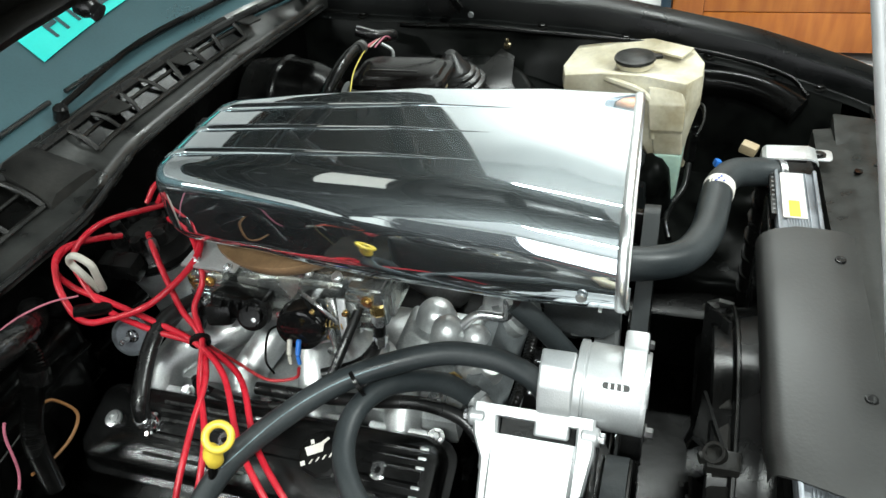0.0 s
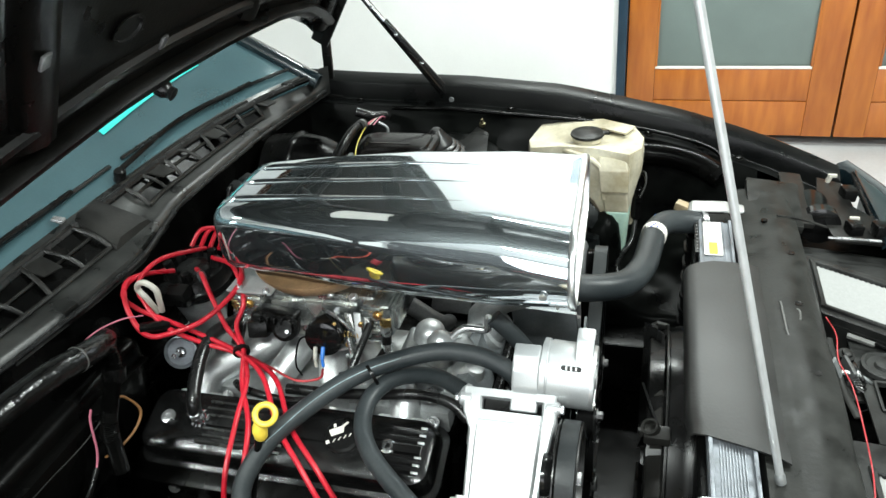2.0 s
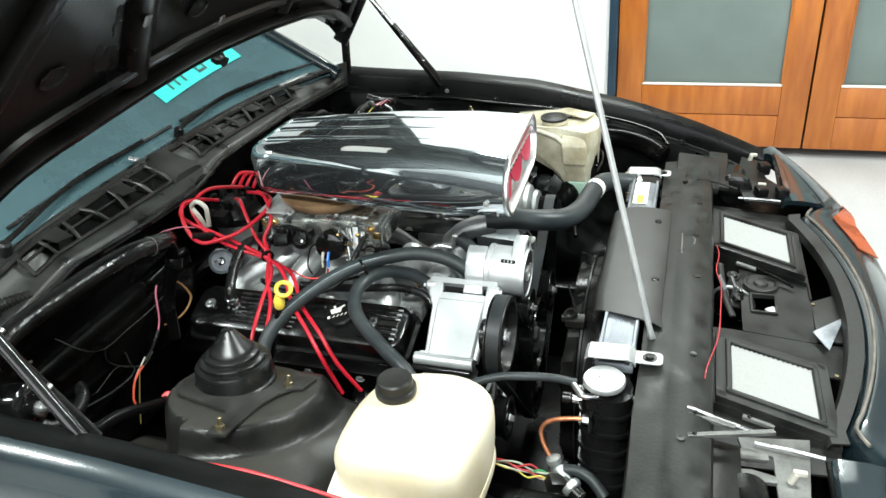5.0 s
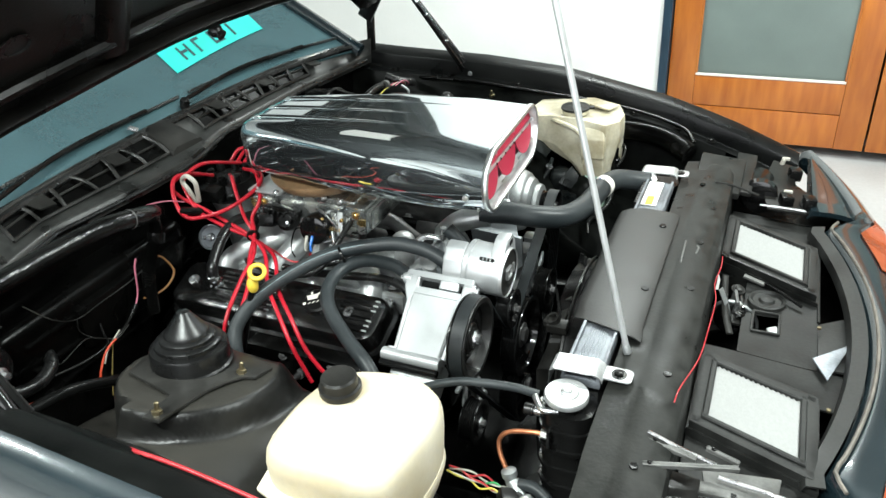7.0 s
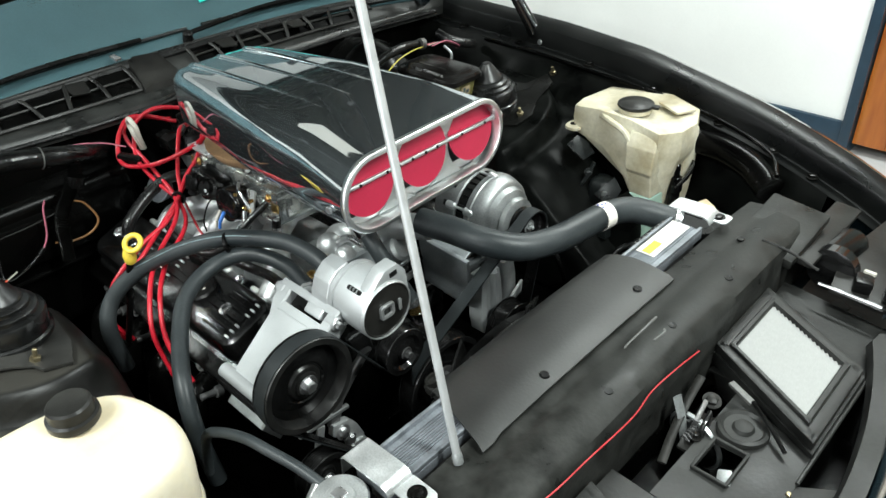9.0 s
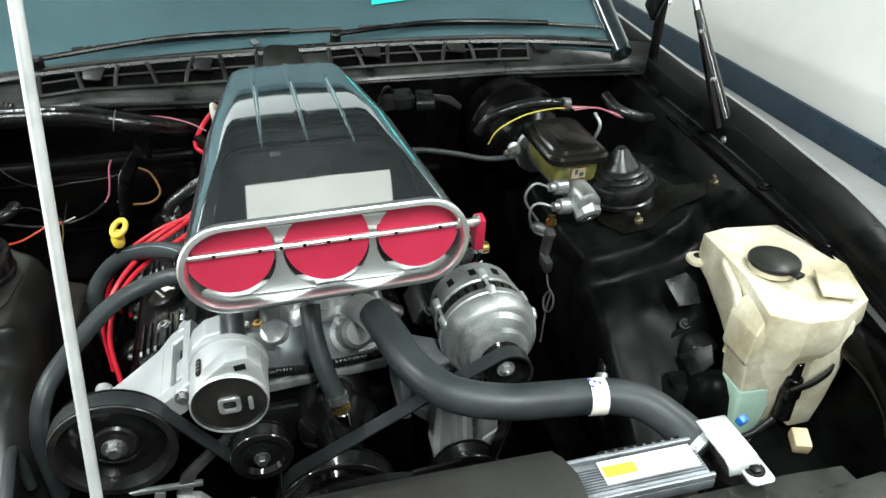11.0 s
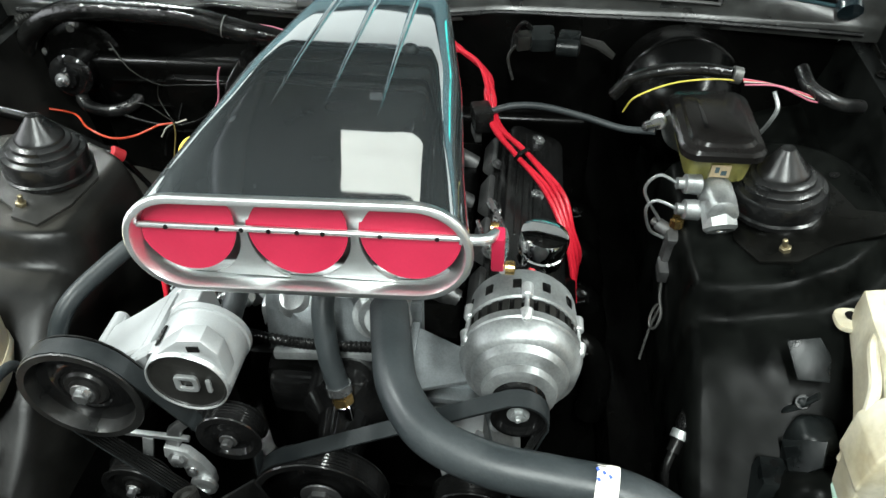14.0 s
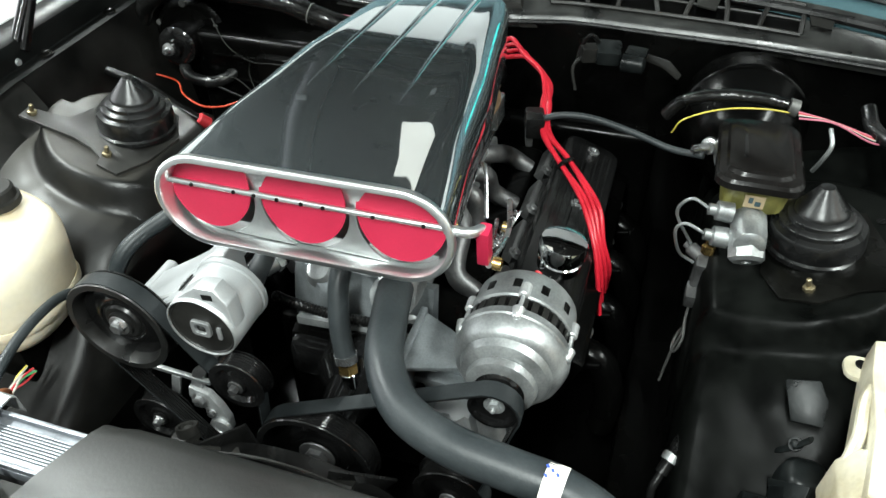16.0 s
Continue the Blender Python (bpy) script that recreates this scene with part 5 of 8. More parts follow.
part("front_boss", lathe((0.205, -0.092, 0.715), (0.5, -0.1, 0.85), [(0, 0.028), (0.02, 0.026), (0.034, 0.018), (0.038, 0)], 22), ALU, im)
part("front_bar", box((0.252, -0.025, 0.668), (0.014, 0.20, 0.016), (4, 0, 0), 0.004), ALU_DULL, im)
part("brass_plug", lathe((0.175, -0.115, 0.715), (0, -0.2, 1), [(0, 0.012), (0.008, 0.012), (0.008, 0.009), (0.016, 0.0085), (0.016, 0.005), (0.008, 0.005), (0.008, 0)], 6), BRASS, im)
part("steel_pipe", tube([(0.155, -0.055, 0.74), (0.19, -0.04, 0.772), (0.23, -0.035, 0.772), (0.235, -0.035, 0.80)], 0.007, 10), STEEL, im)
for x, y in ((0.205, -0.125), (0.155, -0.135)):
    part("stud", bolt((x, y, 0.70), (0, -0.2, 1), 0.009, 0.016), STEEL, im)

# ---- carburettor ----
cb = thing("carburettor", (-0.055, EC, 0.773), "four-barrel carburettor in zinc and black with linkages", "carburettor")
part("base_plate", box((-0.055, EC, 0.781), (0.24, 0.17, 0.014), bevel=0.003), ZINC, cb)
part("main_body", merge(box((-0.055, EC, 0.815), (0.16, 0.165, 0.055), bevel=0.006), box((-0.055, EC, 0.847), (0.22, 0.15, 0.026), bevel=0.006)), ZINC, cb)
for xc, d in ((0.062, 1), (-0.172, -1)):
    fb = part("float_bowl", merge(box((xc, EC, 0.822), (0.056, 0.19, 0.050), bevel=0.006), box((xc + d * 0.030, EC, 0.822), (0.006, 0.16, 0.040), bevel=0.002), box((xc, EC - 0.004, 0.850), (0.046, 0.17, 0.010), bevel=0.003)), ZINC, cb)
    for i in range(5):
        part("rib", box((xc, EC - 0.0955, 0.806 + 0.008 * i), (0.044, 0.004, 0.003), bevel=0.001), ZINC, fb)
    part("bowl_screw", bolt((xc + 0.006, EC - 0.098, 0.842), (0, -1, 0.15), 0.005, 0.005), BRASS, fb)
    part("bowl_screw", bolt((xc - 0.016, EC - 0.098, 0.800), (0, -1, 0.15), 0.004, 0.005), STEEL, fb)
part("top_plate", box((-0.165, EC - 0.02, 0.862), (0.085, 0.15, 0.005), bevel=0.002), ALU, cb)
part("choke_housing", lathe((-0.022, EC - 0.088, 0.806), (0.08, -1, 0.12), [(0, 0.030), (0.024, 0.030), (0.026, 0.034), (0.042, 0.034), (0.050, 0.031), (0.0535, 0.022), (0.0545, 0.0)], 34), GLOSS, cb, "round gloss black choke cap")
for a in (0.5, 2.6, 4.7):
    part("choke_screw", bolt((-0.020 + 0.029 * math.cos(a), EC - 0.128, 0.811 + 0.029 * math.sin(a)), (0.08, -1, 0.12), 0.0045, 0.005), STEEL, cb)
part("vacuum_unit", merge(box((-0.115, EC - 0.108, 0.822), (0.075, 0.045, 0.034), (-12, 8, 0), 0.008, 3), box((-0.140, EC - 0.118, 0.812), (0.035, 0.05, 0.030), (-20, 0, 12), 0.006), lathe((-0.092, EC - 0.115, 0.812), (0.2, -0.8, 0.5), [(0, 0.022), (0.018, 0.022), (0.022, 0.016), (0.030, 0.014), (0.031, 0)], 22)), PLASTIC, cb, "black vacuum unit")
for k in range(4):
    part("unit_fin", box((-0.128 + 0.013 * k, EC - 0.128, 0.836), (0.003, 0.020, 0.010), (-20, 0, 0), 0.001), PLASTIC, cb)
part("unit_pivot", lathe((-0.082, EC - 0.135, 0.820), (0.2, -0.8, 0.5), [(0, 0.008), (0.006, 0.008), (0.007, 0.005), (0.009, 0)], 14), STEEL, cb)
part("linkage_rod", tube([(-0.03, EC - 0.095, 0.842), (0.005, EC - 0.118, 0.846), (0.028, EC - 0.120, 0.822), (0.034, EC - 0.112, 0.795)], 0.003, 8), STEEL, cb)
part("linkage_rod", tube([(-0.065, EC - 0.10, 0.800), (-0.030, EC - 0.125, 0.780), (0.015, EC - 0.120, 0.785), (0.04, EC - 0.105, 0.80)], 0.0028, 8), STEEL, cb)
part("pump_lever", prism([(0, 0), (0.05, 0.004), (0.062, 0.016), (0.050, 0.024), (0.02, 0.018), (-0.004, 0.012)], (-0.005, EC - 0.098, 0.835), (1, 0, 0.1), (0, -0.3, -1), 0.004, 0.001), ZINC, cb)
part("lever_arm", prism([(0, 0), (0.012, 0.0), (0.016, 0.05), (0.004, 0.052)], (0.012, EC - 0.105, 0.845), (1, 0, 0), (0.15, -0.4, -1), 0.004, 0.001), ZINC, cb)
part("lever_arm", prism([(0, 0), (0.012, 0.0), (0.010, 0.06), (0.0, 0.058)], (0.030, EC - 0.108, 0.850), (1, 0, 0), (0.1, -0.35, -1), 0.004, 0.001), ALU, cb)
part("idle_screw", merge(cyl((0.022, EC - 0.125, 0.812), (0.030, EC - 0.135, 0.782), 0.005, n=12), bolt((0.030, EC - 0.135, 0.784), (0.1, -0.3, -1), 0.008, 0.01)), ZINC, cb)
part("throttle_spring", tube([(-0.005 + 0.0018 * t, EC - 0.118 + 0.005 * math.cos(t * 2.0), 0.812 + 0.005 * math.sin(t * 2.0)) for t in range(26)], 0.0012, 6, 2), BRASS, cb)
for x, y, z in ((0.0, -0.122, 0.835), (0.02, -0.124, 0.798), (0.046, -0.118, 0.838)):
    part("link_pin", lathe((x, EC + y, z), (0.1, -1, 0.2), [(0, 0.004), (0.006, 0.004), (0.007, 0)], 10), BRASS, cb)
part("fuel_line", tube([(0.078, EC - 0.096, 0.800), (0.076, EC - 0.10, 0.778), (0.066, EC - 0.105, 0.758), (0.045, EC - 0.12, 0.742), (0.0, EC - 0.14, 0.735)], 0.0085, 12), RUBBER, cb)
for p, d, r, m_ in (((0.079, EC - 0.088, 0.852), (0.0, -0.1, -1), 0.010, ZINC), ((0.079, EC - 0.091, 0.832), (0.0, -0.1, -1), 0.011, BRASS), ((0.078, EC - 0.094, 0.818), (0, -0.1, -1), 0.0095, STEEL), ((0.077, EC - 0.098, 0.785), (0, -0.2, -1), 0.0105, STEEL), ((-0.196, EC - 0.088, 0.842), (0, -0.1, -1), 0.010, BRASS), ((-0.196, EC - 0.092, 0.822), (0, -0.1, -1), 0.009, STEEL)):
    part("union_nut", lathe(p, d, [(0, r), (0.012, r), (0.014, r * 0.8), (0.018, r * 0.8), (0.018, 0)], 6), m_, cb)
part("rear_hose", tube([(-0.196, EC - 0.094, 0.805), (-0.197, EC - 0.10, 0.785), (-0.205, EC - 0.11, 0.760)], 0.010, 12), RUBBER, cb)
for x, y, z in ((-0.09, -0.078, 0.860), (-0.02, -0.078, 0.862), (0.02, -0.076, 0.858), (-0.135, -0.09, 0.865), (-0.19, -0.085, 0.865)):
    part("screw", bolt((x, EC + y, z), (0, -0.6, 1), 0.005, 0.005), STEEL, cb)
for s in (1, -1):
    for x in (-0.135, 0.025):
        part("stud_nut", bolt((x, EC + s * 0.065, 0.788), (0, 0, 1), 0.0085, 0.010), STEEL, cb)
part("driver_lever", merge(box((0.02, EC + 0.085, 0.80), (0.10, 0.006, 0.02), (0, -20, 0), 0.002), tube([(0.06, EC + 0.09, 0.79), (0.10, EC + 0.10, 0.83), (0.13, EC + 0.12, 0.87)], 0.004, 8), tube([(-0.02, EC + 0.09, 0.80), (0.03, EC + 0.12, 0.84), (0.09, EC + 0.14, 0.79)], 0.0035, 8)), STEEL, cb)
single("gasket_disc", lathe((-0.065, EC, 0.866), (0, 0, 1), [(0, 0.094), (0.003, 0.10), (0.024, 0.115), (0.028, 0.115), (0.028, 0)], 48), GASKET, "brown fibre ring between carburettor and scoop", "gasket")
for k, (p0, p1, m_) in enumerate((((-0.030, -0.158, 0.802), (-0.028, -0.172, 0.786), WHITE_WIRE), ((-0.016, -0.158, 0.804), (-0.015, -0.172, 0.788), BLUE_PL))):
    single("wire_connector", merge(cyl(p0, p1, 0.0036, n=10), cyl(p1, Vector(p1) + Vector((0.002, -0.004, -0.012)), 0.0028, n=10)), m_, "small crimp connector on the choke wire", "connector", "choke connectors")
single("choke_wire", tube([(-0.014, -0.178, 0.772), (-0.022, -0.182, 0.755), (-0.06, -0.19, 0.752), (-0.11, -0.178, 0.762), (-0.17, -0.16, 0.772)], 0.0022, 8), RED_THIN, "thin red wire to the choke", "wire")
single("choke_wire", tube([(-0.04, -0.135, 0.805), (-0.055, -0.16, 0.815), (-0.06, -0.18, 0.78), (-0.05, -0.185, 0.76)], 0.0016, 8), PLASTIC, "thin black wire to the choke", "wire")
single("fuel_hose", tube([(0.055, -0.10, 0.83), (0.045, -0.15, 0.80), (0.03, -0.19, 0.765), (0.0, -0.212, 0.744), (-0.05, -0.222, 0.738), (-0.10, -0.222, 0.74), (-0.15, -0.215, 0.745), (-0.17, -0.20, 0.74)], 0.0065, 10), RUBBER, "thin black vacuum hose looping over the valve cover", "hose")
vs = thing("vacuum_canister", (-0.304, -0.151, 0.72), "round grey vacuum diaphragm on the distributor", "vacuum canister")
part("cup", lathe((-0.31, -0.140, 0.742), (0.25, -0.85, 0.45), [(-0.012, 0.014), (-0.008, 0.024), (0.004, 0.028), (0.008, 0.030), (0.012, 0.030), (0.013, 0.027), (0.010, 0.024)], 32), RAIL, vs, "blue-grey pressed cup")
part("diaphragm", lathe((-0.31, -0.140, 0.742), (0.25, -0.85, 0.45), [(0.009, 0.0245), (0.007, 0.016), (0.010, 0.010), (0.010, 0)], 28), GLOSS, vs)
part("centre_screw", lathe((-0.3075, -0.1485, 0.7465), (0.25, -0.85, 0.45), [(0, 0.008), (0.005, 0.007), (0.006, 0)], 18), CHROME_SMALL, vs)
part("nozzle", cyl((-0.305, -0.160, 0.752), (-0.300, -0.178, 0.762), 0.004), STEEL, vs)


# ---- polished air scoop ----
sc = thing("air_scoop", (-0.06, EC, 0.892), "polished three-ribbed air scoop with red butterflies", "air scoop")
SX = [-0.200, -0.196, -0.186, -0.170, -0.140, -0.06, 0.02, 0.10, 0.19, 0.27, 0.33, 0.365, 0.386]


SCX = [-0.20, -0.185, -0.06, 0.10, 0.27, 0.386]


def scoop_top(x):
    return interp(x, SCX, [1.0215, 1.0225, 1.0325, 1.0415, 1.0435, 1.0345])


def scoop_sec(x, inset=0.0):
    t = (x + 0.20) / 0.586
    hw = interp(x, SCX, [0.099, 0.1005, 0.1202, 0.1441, 0.1600, 0.1755])
    top = scoop_top(x)
    bot = interp(x, SCX, [0.911, 0.9105, 0.9093, 0.9010, 0.9000, 0.9155])
    if x < -0.17:
        k = math.sqrt(max(0.0, 1 - ((-0.17 - x) / 0.0302) ** 2))
        f = 0.020 * (1 - k)
        hw, top, bot = hw - f, top - f, bot + f
    r = interp(x, [-0.20, -0.1, 0.2, 0.36], [0.022, 0.030, 0.055, 0.0585])
    h = top - bot - 2 * inset
    yc = interp(x, [-0.2, 0.386], [-0.0165, -0.011])
    crown = 0.004 * (1 - t)
    out = []
    ring = rounded(2 * (hw - inset), h, max(0.004, min(r - inset, h / 2 - 0.0005)), 9)
    ring = [q for i, p in enumerate(ring) for q in ([p] + ([tuple(p[c] + (ring[(i + 1) % len(ring)][c] - p[c]) * f for c in (0, 1)) for f in (0.05, 0.35, 0.65, 0.95)] if i in (9, 29) else []))]
    for y, z in ring:
        zz = (top + bot) / 2 + z - 0.008 * y * t ** 3
        if z > 0:
            zz += crown * (1 - (y / hw) ** 2)
        out.append((x - 0.038 * y * t ** 3, yc + y, zz))
    return out


def scoop_fill(x, inset, f):
    """The section drawn in towards its middle."""
    return [(x, EC + (y - EC) * f, 0.968 + (z - 0.968) * f) for _, y, z in scoop_sec(x, inset)]


shell = [scoop_sec(x) for x in SX]
part("shell", loft(shell, False), CHROME, sc, angle=60)
part("rear_cap", loft([scoop_sec(-0.200), scoop_fill(-0.2005, 0, 0.6)]), CHROME, sc, angle=60)
part("throat", loft([scoop_sec(0.385, 0.006), scoop_sec(0.345, 0.009), scoop_sec(0.29, 0.016), scoop_fill(0.285, 0.016, 0.5), scoop_fill(0.285, 0.016, 0.02)], False), BEZEL, sc, angle=60)
# rounded bezel lip
lip = []
for dx, ins in ((-0.007, -0.0005), (-0.005, -0.0022), (0.001, -0.0028), (0.0032, -0.0018), (0.0042, 0.0005), (0.0040, 0.0050), (0.001, 0.0062), (-0.010, 0.0068)):
    lip.append([(x + dx, y, z) for x, y, z in scoop_sec(0.386, ins)])
part("bezel", loft(lip, False), BEZEL, sc, "brushed aluminium mouth ring", angle=60)
# tapered ribs that swell towards the back
for y, x0 in ((-0.060, -0.190), (0.0, -0.189), (0.060, -0.186)):
    path = []
    for i, x in enumerate(lin(x0, 0.245, 26)):
        k = i / 25
        top = scoop_top(x) + 0.004 * (1 - (x + 0.2) / 0.586)
        w = 0.0060 * (1 - k) + 0.0008
        hgt = 0.0062 * (1 - k) ** 0.8 + 0.0004
        if i < 3:
            hgt *= (0.1, 0.65, 0.95)[i]
        yy = interp(x, [-0.2, 0.386], [-0.0165, -0.011]) + y * (0.96 + 0.08 * k)
        path.append([(x, yy + w * math.cos(a), top - 0.006 * (i == 0) - 0.001 + hgt * math.sin(a)) for a in lin(0, math.pi, 9)] + [(x, yy - w, top - 0.006), (x, yy + w, top - 0.006)])
    part("rib", loft(path), CHROME, sc, angle=60)
# butterflies: two half discs on one shaft
ZC = 0.990
ZT = -0.014
for k in (-1, 0, 1):
    yc = EC + k * 0.1155
    for half in (1, -1):
        arc = [(0.0525 * math.cos(a), 0.0545 * math.sin(a)) for a in lin(0, math.pi, 33)]
        lean = -0.20 if half > 0 else -0.32
        tilt = Vector((lean if half > 0 else 0.16, 0, half)).normalized()
        clipped = []
        for a, b in arc:
            yy = max(-0.166, min(0.166, yc + 0.011 + a))
            far = abs(yy) - 0.1155
            room = 0.0535 if far < 0 else math.sqrt(max(0.0, 0.0535 ** 2 - far * far))
            clipped.append((yy - yc - 0.011, max(0.0005, min(b, room - 0.015 * half))))
        bm = prism(clipped, (0.371 - 0.004 * k, yc, ZC + k * 0.1155 * ZT), (0, 1, ZT), tilt, 0.0022, 0)
        part("butterfly", bm, RED_ANO, sc, "red anodised half disc")
part("shaft", cyl((0.381, EC - 0.166, ZC - 0.168 * ZT), (0.370, EC + 0.170, ZC + 0.168 * ZT), 0.0036, n=14), BEZEL, sc)
for y in (-0.133, -0.08, -0.055, -0.027, 0.002, 0.028, 0.086, 0.143):
    part("shaft_screw", lathe((0.3785 - 0.033 * y, EC + y, ZC + y * ZT), (1, 0, 0.3), [(0, 0.0026), (0.0014, 0.0024), (0.0016, 0)], 12), PLASTIC, sc)
for y in (-0.0575, 0.0575):
    side = [(0.0045 + (0.0580 - math.sqrt(0.0580 ** 2 - z * z)) * 0.95, z) for z in lin(-0.0545, 0.040, 20)]
    poly = [(a, b) for a, b in side] + [(-a, b) for a, b in side[::-1]]
    part("divider", prism(poly, (0.3645 - 0.04 * y, EC + y, ZC - 0.0135 + y * ZT), (0, 1, ZT), (0, 0, 1), 0.005, 0.0008), BEZEL, sc, "waisted silver divider")
part("sill_plate", prism(rounded(0.312, 0.020, 0.008, 4), (0.3625, EC, 0.9315), (-0.038, 1, -0.008), (0.12, 0, 1), 0.004, 0.001), BEZEL, sc, "bright sill under the butterflies")
part("side_screw", lathe((0.352, EC - 0.1695, 0.958), (0.1, -1, -0.1), [(0, 0.006), (0.003, 0.0055), (0.004, 0)], 16), STEEL, sc)
part("link_bar", tube([(0.370, EC + 0.165, ZC - 0.003), (0.366, EC + 0.19, ZC - 0.006), (0.345, EC + 0.20, ZC - 0.014)], 0.006, 10), BEZEL, sc)
lk = thing("throttle_link", (0.12, 0.19, 0.86), "red and brass throttle linkage beside the scoop", "linkage")
part("red_block", box((0.345, 0.190, 0.955), (0.020, 0.014, 0.05), (0, 8, 0), 0.003), RED_ANO, lk, "red anodised link block")
part("upper_rod", tube([(0.345, 0.195, 0.925), (0.25, 0.195, 0.90), (0.13, 0.17, 0.86)], 0.0035, 8), STEEL, lk)
part("lower_rod", tube([(0.335, 0.19, 0.92), (0.22, 0.17, 0.86), (0.14, 0.155, 0.83)], 0.003, 8), STEEL, lk)
for c in ((0.335, 0.198, 0.922), (0.19, 0.175, 0.86)):
    part("brass_joint", lathe(c, (0, 1, 0), [(0, 0.008), (0.01, 0.008), (0.012, 0)], 12), BRASS, lk)
part("return_spring", tube([(0.25 - 0.004 * t + 0, 0.18 + 0.005 * math.cos(t * 2.1), 0.875 - 0.0012 * t + 0.005 * math.sin(t * 2.1)) for t in range(34)], 0.0012, 6, 2), STEEL, lk)

# ---- pulleys, pump, alternator ----
def grooves(r, w, n, depth=0.0025):
    """The profile of a ribbed belt face, w wide."""
    out = []
    for i in range(n):
        a = w * i / n
        out += [(a, r), (a + w / n * 0.5, r - depth)]
    return out + [(w, r)]


def pulley(name, c, r, w, material, label, hub=0.018, dish=0.012, parent=None, n=40):
    """A dished pulley facing forward, c at the middle of its front."""
    p = thing(name, c, label, "pulley", "belt pulleys")
    c = Vector(c)
    back = c - Vector((w, 0, 0))
    prof = [(0, r * 0.5), (0, r + 0.004), (0.002, r + 0.004)] + [(0.002 + a, b) for a, b in grooves(r, w - 0.004, 6)] + [(w - 0.002, r + 0.004), (w, r + 0.003), (w, r - 0.006), (w - dish, r - 0.011), (w - dish, hub * 1.5), (w - dish * 0.7, hub * 1.3), (w - dish * 0.6, 0)]
    part("wheel", lathe(back, (1, 0, 0), prof, n), material, p)
    part("hub", lathe(c - Vector((dish * 0.7, 0, 0)), (1, 0, 0), [(0, hub), (0.005, hub * 0.95), (0.006, hub * 0.6), (0.006, 0)], 24), material, p)
    part("centre_bolt", bolt(c - Vector((dish * 0.7 - 0.006, 0, 0)), (1, 0, 0), hub * 0.5, 0.010), STEEL if name in ("pump_pulley", "compressor_pulley") else DARK_METAL, p)
    return p


pulley("pump_pulley", (0.418, -0.306, 0.743), 0.074, 0.032, PULLEY, "large black power steering pump pulley with a bright bolt", 0.02, 0.018)
part("face", lathe((0.4005, -0.306, 0.743), (1, 0, 0), [(0, 0.062), (0.0008, 0.061), (0.0012, 0.050), (0.0030, 0.047), (0.0030, 0.034), (0.0012, 0.032)], 44), GLOSS, bpy.data.objects["pump_pulley"], "gloss black dished face")
pulley("idler_pulley", (0.425, -0.128, 0.693), 0.038, 0.028, GLOSS, "small black ribbed tensioner pulley", 0.014, 0.006)
pulley("water_pump_pulley", (0.422, -0.033, 0.556), 0.087, 0.034, GLOSS, "gloss black water pump pulley", 0.036, 0.026)
pulley("crank_pulley", (0.415, -0.013, 0.40), 0.085, 0.04, GLOSS, "gloss black crankshaft pulley low in the bay", 0.03, 0.012)
pulley("compressor_pulley", (0.412, -0.302, 0.537), 0.042, 0.03, PLASTIC, "small black idler pulley low beside the engine", 0.013, 0.008)
pulley("lower_pulley", (0.415, 0.168, 0.550), 0.05, 0.034, PLASTIC, "black grooved pulley below the alternator", 0.016, 0.006)

pp = thing("pump_bracket", (0.30, -0.30, 0.60), "bright silver cast bracket of the steering pump", "bracket")
UPX = Vector((1, 0, 0))
UPY = Vector((0, -0.137, -0.088)).normalized()


def pb(x, l, h):
    n = UPX.cross(UPY)
    if n.z < 0:
        n = -n
    return Vector((0.30, -0.215, 0.790)) + Vector((x, 0, 0)) + UPY * l + n * h


def pb_loft(rows):
    """Sections across the bracket's face: rows of (l, x0, x1, top, under)."""
    return loft([[pb(x, l, h) for x, h in ((a, u), (a, t - 0.003), (a + 0.003, t), (b - 0.003, t), (b, t - 0.003), (b, u))] for l, a, b, t, u in rows])


part("face_block", pb_loft([(0.020, -0.044, 0.056, 0.003, -0.04), (0.034, -0.042, 0.056, 0.003, -0.04), (0.0345, -0.042, 0.056, 0.0012, -0.04), (0.037, -0.041, 0.056, 0.0012, -0.04), (0.0375, -0.041, 0.056, 0.0025, -0.04), (0.155, -0.036, 0.052, 0.001, -0.04)]), ALU_PAINT, pp, angle=25)
part("foot", pb_loft([(0.150, -0.05, 0.050, -0.030, -0.08), (0.20, -0.05, 0.045, -0.040, -0.09)]), ALU_DULL, pp, angle=25)
part("upper_bar", pb_loft([(-0.012, -0.066, 0.074, 0.004, -0.02), (0.0, -0.066, 0.074, 0.004, -0.02)]), ALU_PAINT, pp, angle=25)
part("side_arm", pb_loft([(0.0, -0.066, -0.036, 0.0035, -0.03), (0.024, -0.062, -0.034, 0.0035, -0.03), (0.050, -0.050, -0.034, 0.0, -0.03), (0.15, -0.044, -0.034, -0.004, -0.03)]), ALU_PAINT, pp, angle=25)
part("side_arm", pb_loft([(0.0, 0.054, 0.074, 0.0035, -0.03), (0.024, 0.055, 0.076, 0.0035, -0.03), (0.09, 0.053, 0.066, -0.006, -0.03), (0.15, 0.050, 0.060, -0.010, -0.03)]), ALU_PAINT, pp, angle=25)
part("window_recess", pb_loft([(-0.001, -0.036, 0.055, -0.012, -0.03), (0.021, -0.036, 0.055, -0.012, -0.03)]), PLASTIC, pp, "dark window between the bars")
part("lower_bar", merge(cyl(pb(-0.062, 0.160, -0.006), pb(0.056, 0.160, -0.006), 0.012), pb_loft([(0.145, -0.055, 0.050, -0.004, -0.03), (0.168, -0.058, 0.052, -0.004, -0.03)])), ALU_PAINT, pp, angle=30)
